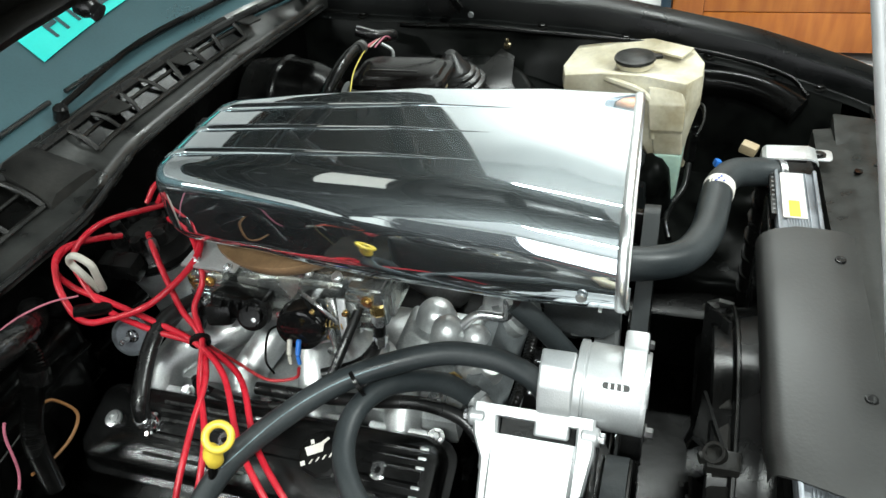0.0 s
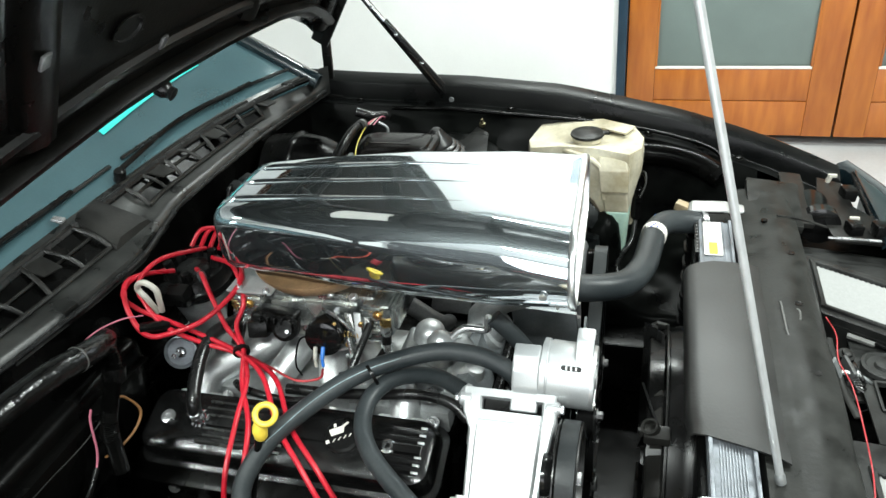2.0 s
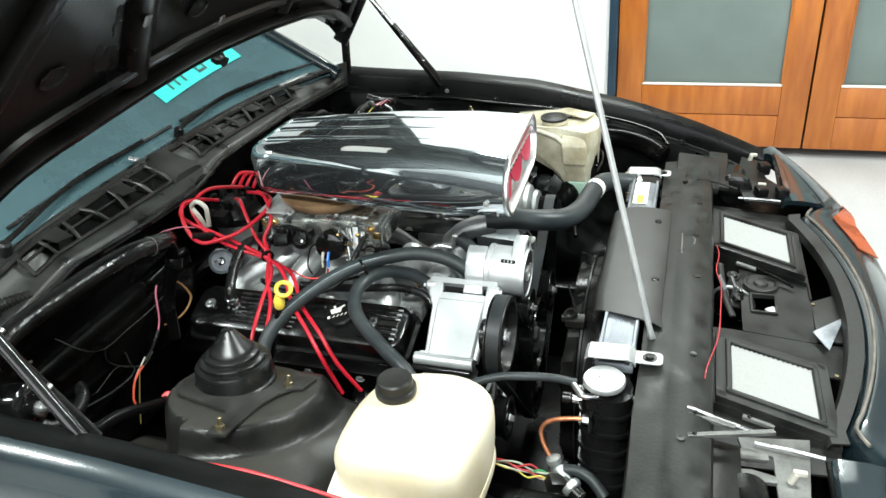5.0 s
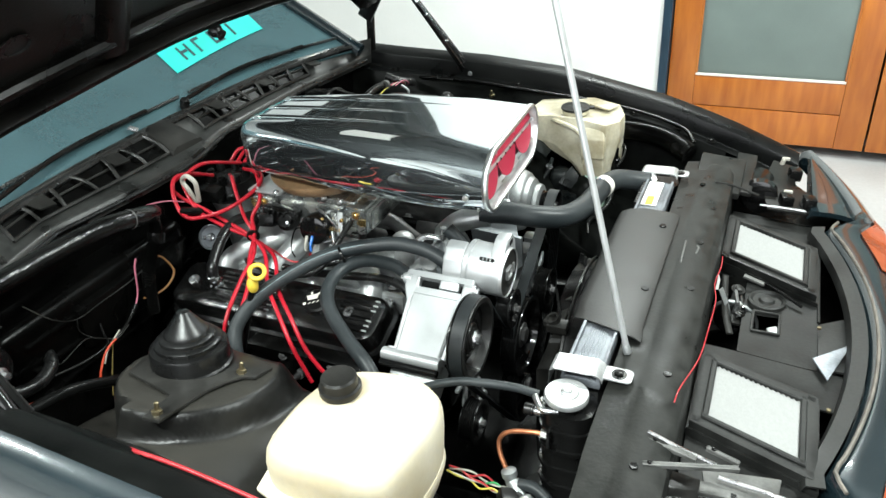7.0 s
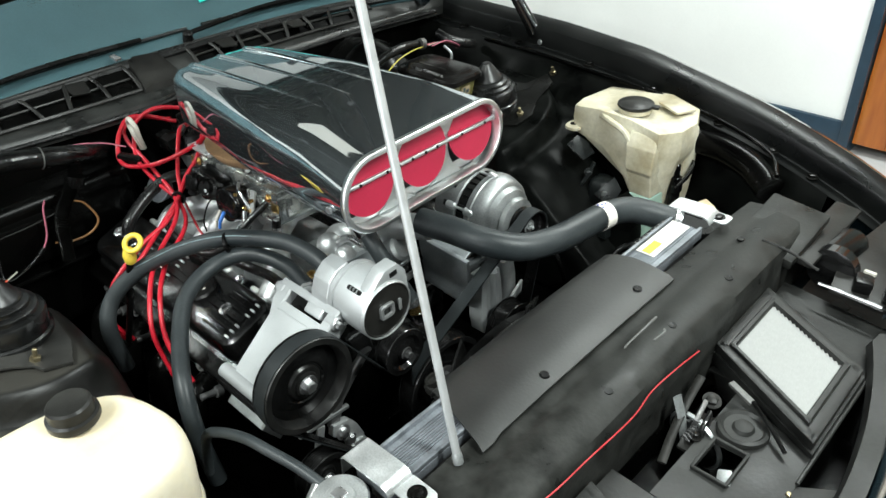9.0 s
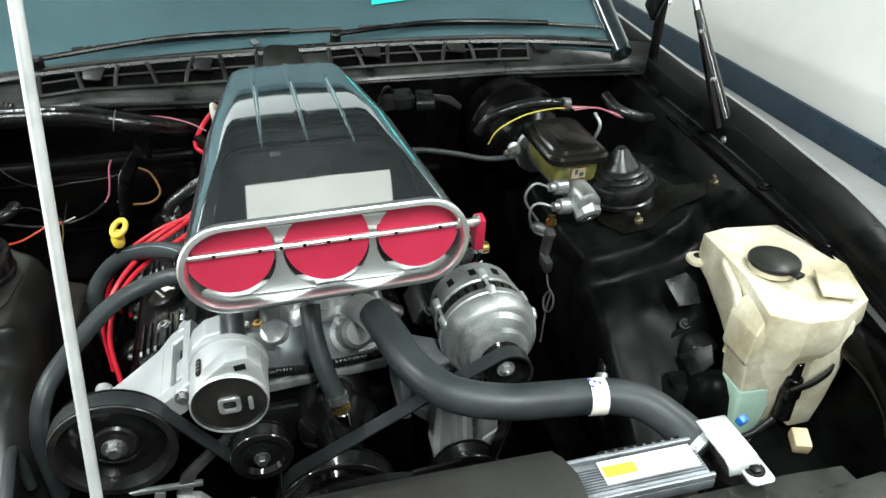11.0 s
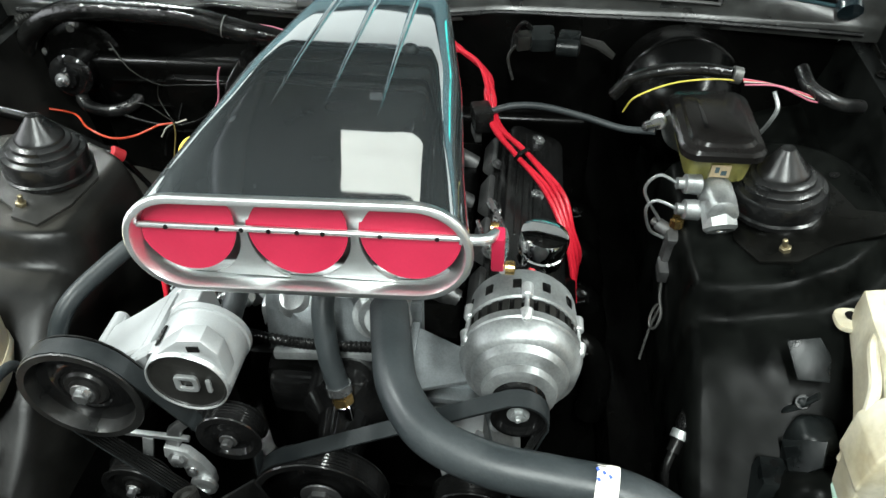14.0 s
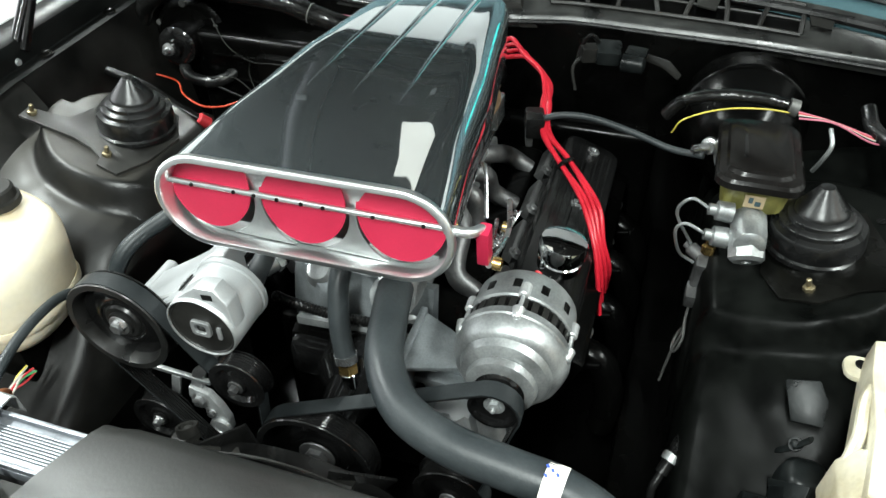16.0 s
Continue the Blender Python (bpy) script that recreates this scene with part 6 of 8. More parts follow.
part("lower_lip", cyl(pb(-0.066, 0.176, -0.016), pb(0.052, 0.176, -0.016), 0.008), GLOSS, pp)
for x, l, d in ((-0.066, 0.004, -1), (0.074, 0.006, 1)):
    part("boss", lathe(pb(x - d * 0.016, l, -0.006), (d, 0, 0), [(0, 0.009), (0.003, 0.0115), (0.018, 0.0115), (0.021, 0.009), (0.021, 0)], 22), ALU_PAINT, pp)
    part("boss_bolt", bolt(pb(x + d * 0.005, l, -0.006), (d, 0, 0), 0.0065, 0.007), STEEL, pp)
part("collar_web", prism([(-0.158, 0.853), (-0.180, 0.848), (-0.198, 0.832), (-0.2075, 0.808), (-0.2085, 0.798), (-0.218, 0.790), (-0.228, 0.780), (-0.215, 0.768), (-0.17, 0.748), (-0.150, 0.748)], (0.306, 0, 0), (0, 1, 0), (0, 0, 1), 0.040, 0.0035, 3), ALU_PAINT, pp)
part("pump_body", lathe((0.386, -0.306, 0.743), (-1, 0, 0), [(0, 0.022), (0.012, 0.030), (0.02, 0.030), (0.022, 0)], 32), GLOSS, pp)

te = thing("belt_tensioner", (0.37, -0.158, 0.79), "bright silver cast belt tensioner with a round cap", "tensioner")
TC = Vector((0.345, -0.155, 0.799))
TD = (1, -0.01, -0.03)
part("housing", lathe(TC, TD, [(0, 0.035), (0.0, 0.0495), (0.001, 0.0515), (0.009, 0.0515), (0.010, 0.0485), (0.012, 0.0485), (0.013, 0.0500), (0.073, 0.0495), (0.077, 0.0480)], 52), ALU_PAINT, te)
TF = Vector((0.424, -0.156, 0.796))
part("end_cap", lathe(TF - Vector((0.004, 0, 0)), TD, [(0, 0.0468), (0.003, 0.0465), (0.0035, 0.044), (0.002, 0.043), (0.002, 0)], 40), PLASTIC_GREY, te, "dark round end cap")
part("cap_rim", lathe(TF - Vector((0.006, 0, 0)), TD, [(-0.003, 0.0465), (0.0, 0.0490), (0.0065, 0.0488), (0.0075, 0.0480), (0.0075, 0.0470), (0.001, 0.0466)], 44), ALU, te)
sq = rounded(0.028, 0.025, 0.006, 3)
part("square_boss", loft([[TF + Vector((d, y * f, z * f)) for y, z in sq] for d, f in ((-0.002, 1.0), (0.0022, 1.0), (0.003, 0.93), (0.003, 0.60), (-0.001, 0.56))], False), ALU, te, angle=30)
part("index_slot", prism(rounded(0.006, 0.021, 0.002, 2), TF + Vector((-0.001, 0.026, -0.002)), (0, 1, 0), (0, 0, 1), 0.003, 0.0008), ALU, te)
part("side_slot", prism(rounded(0.030, 0.0075, 0.0035, 4), (0.392, -0.1878, 0.8372), (1, 0, -0.03), (0, 0.77, 0.64), 0.0015, 0), PLASTIC, te)
part("slot_teeth", merge(*[box((0.385 + 0.007 * i, -0.1888, 0.8385), (0.0025, 0.006, 0.002), (40, 0, 0), 0) for i in range(3)]), ALU_DULL, te)
part("stop_lug", prism([(-0.186, 0.836), (-0.168, 0.851), (-0.152, 0.864), (-0.126, 0.866), (-0.110, 0.846), (-0.106, 0.805), (-0.12, 0.83), (-0.15, 0.846)], (0.396, 0, 0), (0, 1, 0), (0, 0, 1), 0.026, 0.003), ALU_PAINT, te, angle=30)
part("lug_hole", box((0.4225, -0.136, 0.853), (0.002, 0.014, 0.008), (6, 0, 0), 0), PLASTIC, te)
part("spring_arm", loft([[Vector((x, y + dy, z + dz)) for dy, dz in ((-0.016, -0.01), (0.016, -0.01), (0.016, 0.01), (-0.016, 0.01))] for x, y, z in ((0.365, -0.15, 0.765), (0.375, -0.142, 0.72), (0.385, -0.138, 0.69))]), GLOSS, te)
part("lower_link", prism([(y - 0.049, z - 0.077) for y, z in ((-0.208, 0.672), (-0.176, 0.664), (-0.160, 0.640), (-0.150, 0.612), (-0.150, 0.588), (-0.164, 0.574), (-0.180, 0.580), (-0.184, 0.604), (-0.190, 0.628), (-0.212, 0.650))], (0.366, 0, 0), (0, 1, 0), (0, 0, 1), 0.014, 0.003), ALU, te, "bright worn lower link")
part("link_arm", loft([[(0.368 + dx, y + dy, z) for dx, dy in rounded(0.012, 0.022, 0.004, 3)] for y, z in ((-0.248, 0.588), (-0.236, 0.625), (-0.206, 0.655), (-0.165, 0.690))]), DARK_METAL, te)
part("link_eye", lathe((0.380, -0.215, 0.515), (1, 0, 0), [(0, 0.020), (0.006, 0.019), (0.008, 0.012), (0.004, 0.010), (0.004, 0)], 24), ALU, te)
part("link_bolt", bolt((0.381, -0.241, 0.571), (1, 0, 0.2), 0.009, 0.008), STEEL, te)
part("link_bolt", bolt((0.381, -0.226, 0.545), (1, 0, 0), 0.006, 0.006), STEEL, te)
part("strap_plate", box((0.374, -0.283, 0.583), (0.006, 0.015, 0.052), (-14, 0, 0), 0.002), ALU, te)
part("cross_strap", box((0.372, -0.268, 0.612), (0.008, 0.10, 0.007), (-3, 0, 0), 0.002), ALU_DULL, te)

al = thing("alternator", (0.32, 0.222, 0.69), "silver alternator with a black vented band", "alternator")
AO = Vector((0.225, 0.222, 0.753))
part("rear_housing", lathe(AO, (1, 0, 0), [(-0.015, 0.0), (-0.015, 0.054), (-0.006, 0.065), (0.0, 0.069), (0.050, 0.0735), (0.052, 0.071)], 52), ALU_DULL, al)
part("stator_band", lathe(AO + Vector((0.052, 0, 0)), (1, 0, 0), [(0, 0.064), (0, 0.069), (0.024, 0.069), (0.024, 0.064)], 52), PLASTIC, al, "black stator band")
for i in range(30):
    a = i * 2 * math.pi / 30
    part("band_tooth", box(AO + Vector((0.064, math.cos(a) * 0.0692, math.sin(a) * 0.0692)), (0.022, 0.003, 0.0085), (math.degrees(a), 0, 0), 0.0), PLASTIC_GREY, al)
part("front_housing", lathe(AO + Vector((0.076, 0, 0)), (1, 0, 0), [(0, 0.072), (0.001, 0.0755), (0.012, 0.0765), (0.014, 0.0745), (0.020, 0.0745), (0.036, 0.069), (0.040, 0.065), (0.042, 0.060), (0.052, 0.056), (0.056, 0.048), (0.060, 0.036), (0.066, 0.022), (0.068, 0)], 52), ALU_DULL, al)
for i in range(12):
    a = i * 2 * math.pi / 12 + 0.13
    q = Vector((0, math.cos(a), math.sin(a)))
    part("vent_slot", box(AO + Vector((0.028, 0, 0)) + q * 0.0708, (0.016, 0.004, 0.011), (math.degrees(a), 0, 0), 0.001), PLASTIC, al)
for a in (0.25, 1.52, 2.75, 4.2):
    q = Vector((0, math.cos(a), math.sin(a)))
    part("cast_lug", merge(cyl(AO + q * 0.072 + Vector((0.030, 0, 0)), AO + q * 0.072 + Vector((0.052, 0, 0)), 0.0075, n=14), cyl(AO + q * 0.0725 + Vector((0.052, 0, 0)), AO + q * 0.0725 + Vector((0.076, 0, 0)), 0.0028, n=10), cyl(AO + q * 0.0735 + Vector((0.076, 0, 0)), AO + q * 0.0725 + Vector((0.094, 0, 0)), 0.0085, 0.0065, n=14), bolt(AO + q * 0.0735 + Vector((0.0935, 0, 0)), (1, 0, 0), 0.004, 0.003, False)), ALU, al)
part("front_fan_shroud", lathe(AO + Vector((0.135, 0, 0)), (1, 0, 0), [(0, 0.043), (0.003, 0.046), (0.012, 0.044), (0.016, 0.036)], 36), ALU_DULL, al)
part("pulley", lathe(AO + Vector((0.152, 0, 0)), (1, 0, 0), [(0, 0.02), (0, 0.032)] + [(0.002 + a, b) for a, b in grooves(0.030, 0.026, 6)] + [(0.030, 0.032), (0.031, 0.027), (0.022, 0.024), (0.022, 0.010)], 36), GLOSS, al)
part("shaft_nut", merge(bolt(AO + Vector((0.174, 0, 0)), (1, 0, 0), 0.0085, 0.006), cyl(AO + Vector((0.178, 0, 0)), AO + Vector((0.185, 0, 0)), 0.004, n=12)), ALU_DULL, al)
for a in (1.1, 1.45):
    part("terminal", lathe(AO + Vector((-0.002, math.cos(a) * 0.045, math.sin(a) * 0.045)), (-1, 0.2, 0.5), [(0, 0.008), (0.012, 0.008), (0.014, 0.005), (0.02, 0.005), (0.02, 0)], 12), RED_THIN if a > 1.2 else PLASTIC, al)

ab = thing("alternator_bracket", (0.32, 0.08, 0.60), "angular cast aluminium alternator bracket", "bracket")
part("front_plate", prism([(0.078, 0.735), (0.130, 0.728), (0.205, 0.690), (0.235, 0.610), (0.222, 0.525), (0.195, 0.515), (0.150, 0.560), (0.102, 0.615), (0.078, 0.665)], (0.285, 0, 0), (0, 1, 0), (0, 0, 1), 0.013, 0.003), ALU_CAST, ab)
part("side_wall", prism([(0.250, 0.742), (0.372, 0.735), (0.375, 0.665), (0.350, 0.640), (0.262, 0.645)], (0, 0.088, 0), (1, 0, 0), (0, 0, 1), 0.011, 0.003), ALU_CAST, ab)
part("upper_web", prism([(0.250, 0.080), (0.365, 0.078), (0.330, 0.165), (0.29, 0.175)], (0, 0, 0.735), (1, 0, 0), (0, 1, -0.10), 0.008, 0.003), ALU_CAST, ab)
part("mid_rib", prism([(0.085, 0.672), (0.195, 0.668), (0.197, 0.658), (0.085, 0.660)], (0.297, 0, 0), (0, 1, 0), (0, 0, 1), 0.022, 0.002), ALU_CAST, ab)
part("edge_rib", prism([(0.102, 0.615), (0.195, 0.515), (0.206, 0.524), (0.112, 0.628)], (0.297, 0, 0), (0, 1, 0), (0, 0, 1), 0.020, 0.002), ALU_CAST, ab)
part("mounting_ear", lathe((0.297, 0.112, 0.700), (1, 0, 0), [(0, 0.016), (0.018, 0.015), (0.020, 0.010), (0.020, 0)], 18), ALU_PAINT, ab)
part("lower_leg", loft([[(0.352 + dx, y + dy, z) for dx, dy in rounded(0.028, 0.034, 0.008, 3)] for y, z in ((0.205, 0.672), (0.212, 0.63), (0.214, 0.585), (0.205, 0.56))]), ALU, ab)
for y, z in ((0.150, 0.695), (0.205, 0.640), (0.165, 0.590)):
    part("bracket_bolt", bolt((0.299, y, z), (1, 0, 0), 0.008, 0.008), STEEL, ab)
part("front_leg", loft([[(0.352 + dx, 0.5 * (y0 + y1) + dy * (y1 - y0), z) for dx, dy in ((-0.02, -0.5), (0.012, -0.5), (0.018, -0.36), (0.010, -0.22), (0.010, -0.05), (0.018, 0.08), (0.018, 0.22), (0.008, 0.36), (0.010, 0.5), (-0.02, 0.5))] for z, y0, y1 in ((0.665, 0.130, 0.180), (0.63, 0.126, 0.186), (0.575, 0.124, 0.190), (0.535, 0.130, 0.188))]), ALU_PAINT, ab, "fluted casting below the alternator", angle=20)
part("leg_tab", prism([(0.0, 0.0), (0.034, 0.022), (0.030, -0.004), (0.004, -0.016)], (0.372, 0.200, 0.592), (0, 1, 0), (0, 0, 1), 0.006, 0.0015), ALU_PAINT, ab)


def belt_run(pts, q0, q1, w=0.024):
    """One layer of the closed belt, from q0 to q1 outside its line."""
    k = len(pts)
    secs = []
    for i, (y, z) in enumerate(pts):
        a, b = Vector(pts[i - 1]), Vector(pts[(i + 1) % k])
        d = (b - a).normalized()
        n = Vector((d.y, -d.x))
        secs.append([(0.403 + x, y + n.x * q, z + n.y * q) for x, q in ((-w / 2, q0), (w / 2, q0), (w / 2, q1), (-w / 2, q1))])
    return loft(secs + [secs[0]], False)


def wrap(c, r, a0, a1, n=14):
    return [(c[0] + r * math.cos(radians(a)), c[1] + r * math.sin(radians(a))) for a in lin(a0, a1, n)]


sb = thing("serpentine_belt", (0.403, -0.013, 0.31), "black ribbed serpentine belt round the pulleys", "belt")
BELT_LINE = wrap((-0.306, 0.743), 0.077, 35, 235) + wrap((-0.013, 0.40), 0.088, 215, 330) + wrap((0.168, 0.550), 0.053, 320, 400, 6) + wrap((0.222, 0.753), 0.034, -30, 110, 8) + wrap((-0.033, 0.556), 0.090, 112, 150, 6) + wrap((-0.128, 0.693), 0.041, 300, 215, 7)
part("backing", belt_run(BELT_LINE, 0.0002, 0.0022), BELT, sb, "smooth grey-black back", angle=60)
for i in range(6):
    rib = belt_run(BELT_LINE, -0.0022, 0.0, 0.0026)
    bmesh.ops.translate(rib, verts=rib.verts, vec=(-0.010 + 0.004 * i, 0, 0))
    part("rib", rib, PLASTIC, sb, "black belt rib", angle=60)


# ---- hoses ----
uh = thing("radiator_hose", (0.30, 0.06, 0.77), "thick grey-black moulded top radiator hose", "hose")
UHP = [(0.285, 0.055, 0.800), (0.345, 0.068, 0.800), (0.405, 0.085, 0.792), (0.455, 0.125, 0.780), (0.482, 0.19, 0.774), (0.492, 0.26, 0.772), (0.500, 0.325, 0.770), (0.520, 0.375, 0.764), (0.555, 0.405, 0.752), (0.598, 0.425, 0.742)]
part("hose", tube(UHP, 0.0245, 20, 8), HOSE, uh, angle=60)
part("white_band", tube([UHP[5], Vector(UHP[6]).lerp(Vector(UHP[5]), 0.35), UHP[6]][1:], 0.0252, 24, 4), PAPER, uh, "white printed band")
part("band_print", merge(*[box(Vector((0.4965, 0.304 + 0.006 * (i % 3), 0.7965)) + Vector((0.004 * (i - 1), 0, 0)), (0.004, 0.003, 0.001), (0, 0, 30), 0) for i in range(4)]), BLUE_LABEL, uh)
part("hose_clamp", lathe(Vector(UHP[9]) + Vector((-0.012, -0.006, 0.003)), (0.9, 0.42, -0.2), [(0, 0.026), (0.0, 0.0275), (0.012, 0.0275), (0.012, 0.026)], 28), STEEL, uh)

h1 = thing("heater_hose", (0.10, -0.2, 0.78), "long blue-grey heater hose arching over the engine", "hose", "heater hoses")
part("hose", tube([(0.315, -0.165, 0.735), (0.305, -0.152, 0.772), (0.270, -0.146, 0.798), (0.225, -0.150, 0.814), (0.17, -0.167, 0.822), (0.085, -0.213, 0.815), (0.02, -0.262, 0.792), (-0.045, -0.322, 0.752), (-0.075, -0.375, 0.705), (-0.065, -0.405, 0.655), (-0.06, -0.40, 0.56)], 0.0146, 16, 8), HOSE, h1, angle=60)
part("ink_stripe", tube([(0.17, -0.1753, 0.8329), (0.085, -0.2248, 0.8243), (0.02, -0.2733, 0.8018), (-0.045, -0.3343, 0.7603)], 0.0009, 6, 10), HOSE_INK, h1, "faint printed line")
h2 = thing("heater_hose", (0.12, -0.25, 0.75), "grey rubber heater hose dropping beside the valve cover", "hose", "heater hoses")
part("hose", tube([(0.215, -0.155, 0.74), (0.175, -0.165, 0.772), (0.125, -0.195, 0.790), (0.095, -0.235, 0.785), (0.095, -0.285, 0.775), (0.125, -0.335, 0.765), (0.19, -0.385, 0.745), (0.25, -0.42, 0.720), (0.285, -0.435, 0.66), (0.30, -0.43, 0.56)], 0.0136, 16, 8), HOSE, h2, angle=60)
single("cable_tie", lathe((0.088, -0.216, 0.808), (0.55, 0.45, 0.2), [(0, 0.019), (0.0, 0.0205), (0.005, 0.0205), (0.005, 0.019)], 24), PLASTIC, "black cable tie round the heater hoses", "cable tie")
single("bypass_hose", tube([(0.235, -0.205, 0.725), (0.205, -0.19, 0.742), (0.15, -0.182, 0.745), (0.09, -0.188, 0.742), (0.0, -0.192, 0.735), (-0.08, -0.192, 0.733)], 0.009, 12), RUBBER, "black rubber hose along the valve cover", "hose")
el = thing("hose_elbow", (0.235, -0.2, 0.72), "bright metal hose elbow and joints", "fitting")
part("elbow", merge(tube([(0.215, -0.158, 0.742), (0.235, -0.17, 0.738), (0.245, -0.195, 0.722), (0.245, -0.22, 0.69)], 0.012, 14), lathe((0.222, -0.16, 0.742), (1, -0.4, 0), [(0, 0.015), (0.008, 0.015), (0.008, 0)], 6)), ALU, el)
part("clamp", lathe((0.225, -0.185, 0.735), (0.5, -1, -0.3), [(0, 0.0145), (0.01, 0.0145)], 20), STEEL, el)
wh = thing("bypass_pipe", (0.30, -0.02, 0.65), "short grey hose with a brass union on the water pump", "hose")
part("hose", tube([(0.245, -0.036, 0.800), (0.276, -0.036, 0.768), (0.305, -0.026, 0.718), (0.322, -0.013, 0.675)], 0.0150, 16, 8), HOSE, wh, angle=60)
part("clamp", lathe((0.319, -0.015, 0.684), (0.3, 0.15, -1), [(0, 0.0170), (0.012, 0.0170)], 24), STEEL, wh)
part("brass_union", lathe((0.324, -0.011, 0.668), (0.2, 0.1, -1), [(0, 0.015), (0.012, 0.015), (0.013, 0.012), (0.016, 0.012)], 6), BRASS, wh)
part("pipe_stub", cyl((0.327, -0.009, 0.656), (0.336, -0.004, 0.60), 0.012), CHROME_SMALL, wh)
single("overflow_hose", tube([(0.558, -0.400, 0.733), (0.52, -0.408, 0.743), (0.475, -0.418, 0.747), (0.427, -0.426, 0.744), (0.376, -0.438, 0.728), (0.345, -0.445, 0.70), (0.33, -0.45, 0.62)], 0.0074, 12, 8), HOSE, "thin grey rubber overflow hose to the radiator cap", "hose")
single("copper_pipe", tube([(0.584, -0.441, 0.690), (0.555, -0.443, 0.688), (0.522, -0.444, 0.678), (0.506, -0.447, 0.660), (0.510, -0.458, 0.640), (0.526, -0.472, 0.618)], 0.0042, 10, 8), COPPER, "thin bent copper pipe beside the radiator tank", "pipe")
tf = thing("tank_fitting", (0.57, -0.41, 0.69), "bright tee fitting on the radiator tank", "fitting")
part("tee", merge(cyl((0.548, -0.404, 0.700), (0.592, -0.408, 0.700), 0.007, n=14), cyl((0.566, -0.402, 0.690), (0.564, -0.398, 0.725), 0.005, n=12)), STEEL, tf)
part("hose_end", cyl((0.535, -0.404, 0.700), (0.553, -0.404, 0.700), 0.010, n=16), RUBBER, tf)
part("flare_nut", lathe((0.588, -0.441, 0.690), (-1, 0, 0), [(0, 0.009), (0.012, 0.009), (0.014, 0.006), (0.014, 0)], 6), ZINC, tf)
part("seal_plate", box((0.590, -0.441, 0.690), (0.006, 0.028, 0.036), bevel=0.003), RUBBER, tf)
af = thing("pipe_joint", (0.55, -0.49, 0.58), "dull aluminium pipe joints below the copper pipe", "fitting")
part("upper_joint", lathe((0.530, -0.476, 0.628), (0.3, -0.2, -1), [(0, 0.006), (0.004, 0.013), (0.014, 0.013), (0.016, 0.010), (0.03, 0.010)], 16), ALU_DULL, af)
part("elbow", tube([(0.540, -0.485, 0.612), (0.556, -0.498, 0.598), (0.568, -0.507, 0.592), (0.585, -0.520, 0.585)], 0.012, 14, 6), ALU_DULL, af)
part("collar", lathe((0.562, -0.503, 0.596), (0.7, -0.5, -0.3), [(0, 0.015), (0.003, 0.0175), (0.012, 0.0175), (0.015, 0.015)], 18), ALU, af)
part("side_hose", tube([(0.552, -0.487, 0.610), (0.575, -0.487, 0.612), (0.60, -0.495, 0.605), (0.625, -0.515, 0.59)], 0.010, 12, 7), HOSE, af)
single("loom_tube", tube([(0.245, -0.165, 0.690), (0.256, -0.12, 0.694), (0.258, -0.06, 0.690), (0.256, 0.0, 0.690), (0.256, 0.05, 0.694), (0.250, 0.10, 0.698)], 0.0085, 10, 8, rings=0.005), PLASTIC, "black corrugated wiring tube across the front", "wiring loom")

# ---- ignition ----
di = thing("distributor", (-0.335, EC, 0.70), "black distributor with red plug leads", "distributor")
DC = Vector((-0.335, -0.014, 0.80))
part("body", lathe((-0.335, -0.014, 0.66), (0, 0, 1), [(0, 0.03), (0.06, 0.035), (0.11, 0.05), (0.13, 0.055)], 28), ALU_DULL, di)
part("cap", lathe(DC, (0, 0, 1), [(0, 0.064), (0.012, 0.064), (0.016, 0.060), (0.036, 0.056), (0.040, 0.03), (0.044, 0.028), (0.044, 0)], 36), PLASTIC, di)
part("clip_block", box((-0.335, -0.085, 0.825), (0.06, 0.03, 0.035), (10, 0, 0), 0.005), PLASTIC, di)
for k in range(8):
    a = k * math.pi / 4 + 0.3
    part("terminal", lathe(DC + Vector((0.042 * math.cos(a), 0.042 * math.sin(a), 0.034)), (0.15 * math.cos(a), 0.15 * math.sin(a), 1), [(0, 0.010), (0.022, 0.009), (0.024, 0.006), (0.024, 0)], 14), PLASTIC, di)
TIE = (-0.163, -0.172, 0.787)
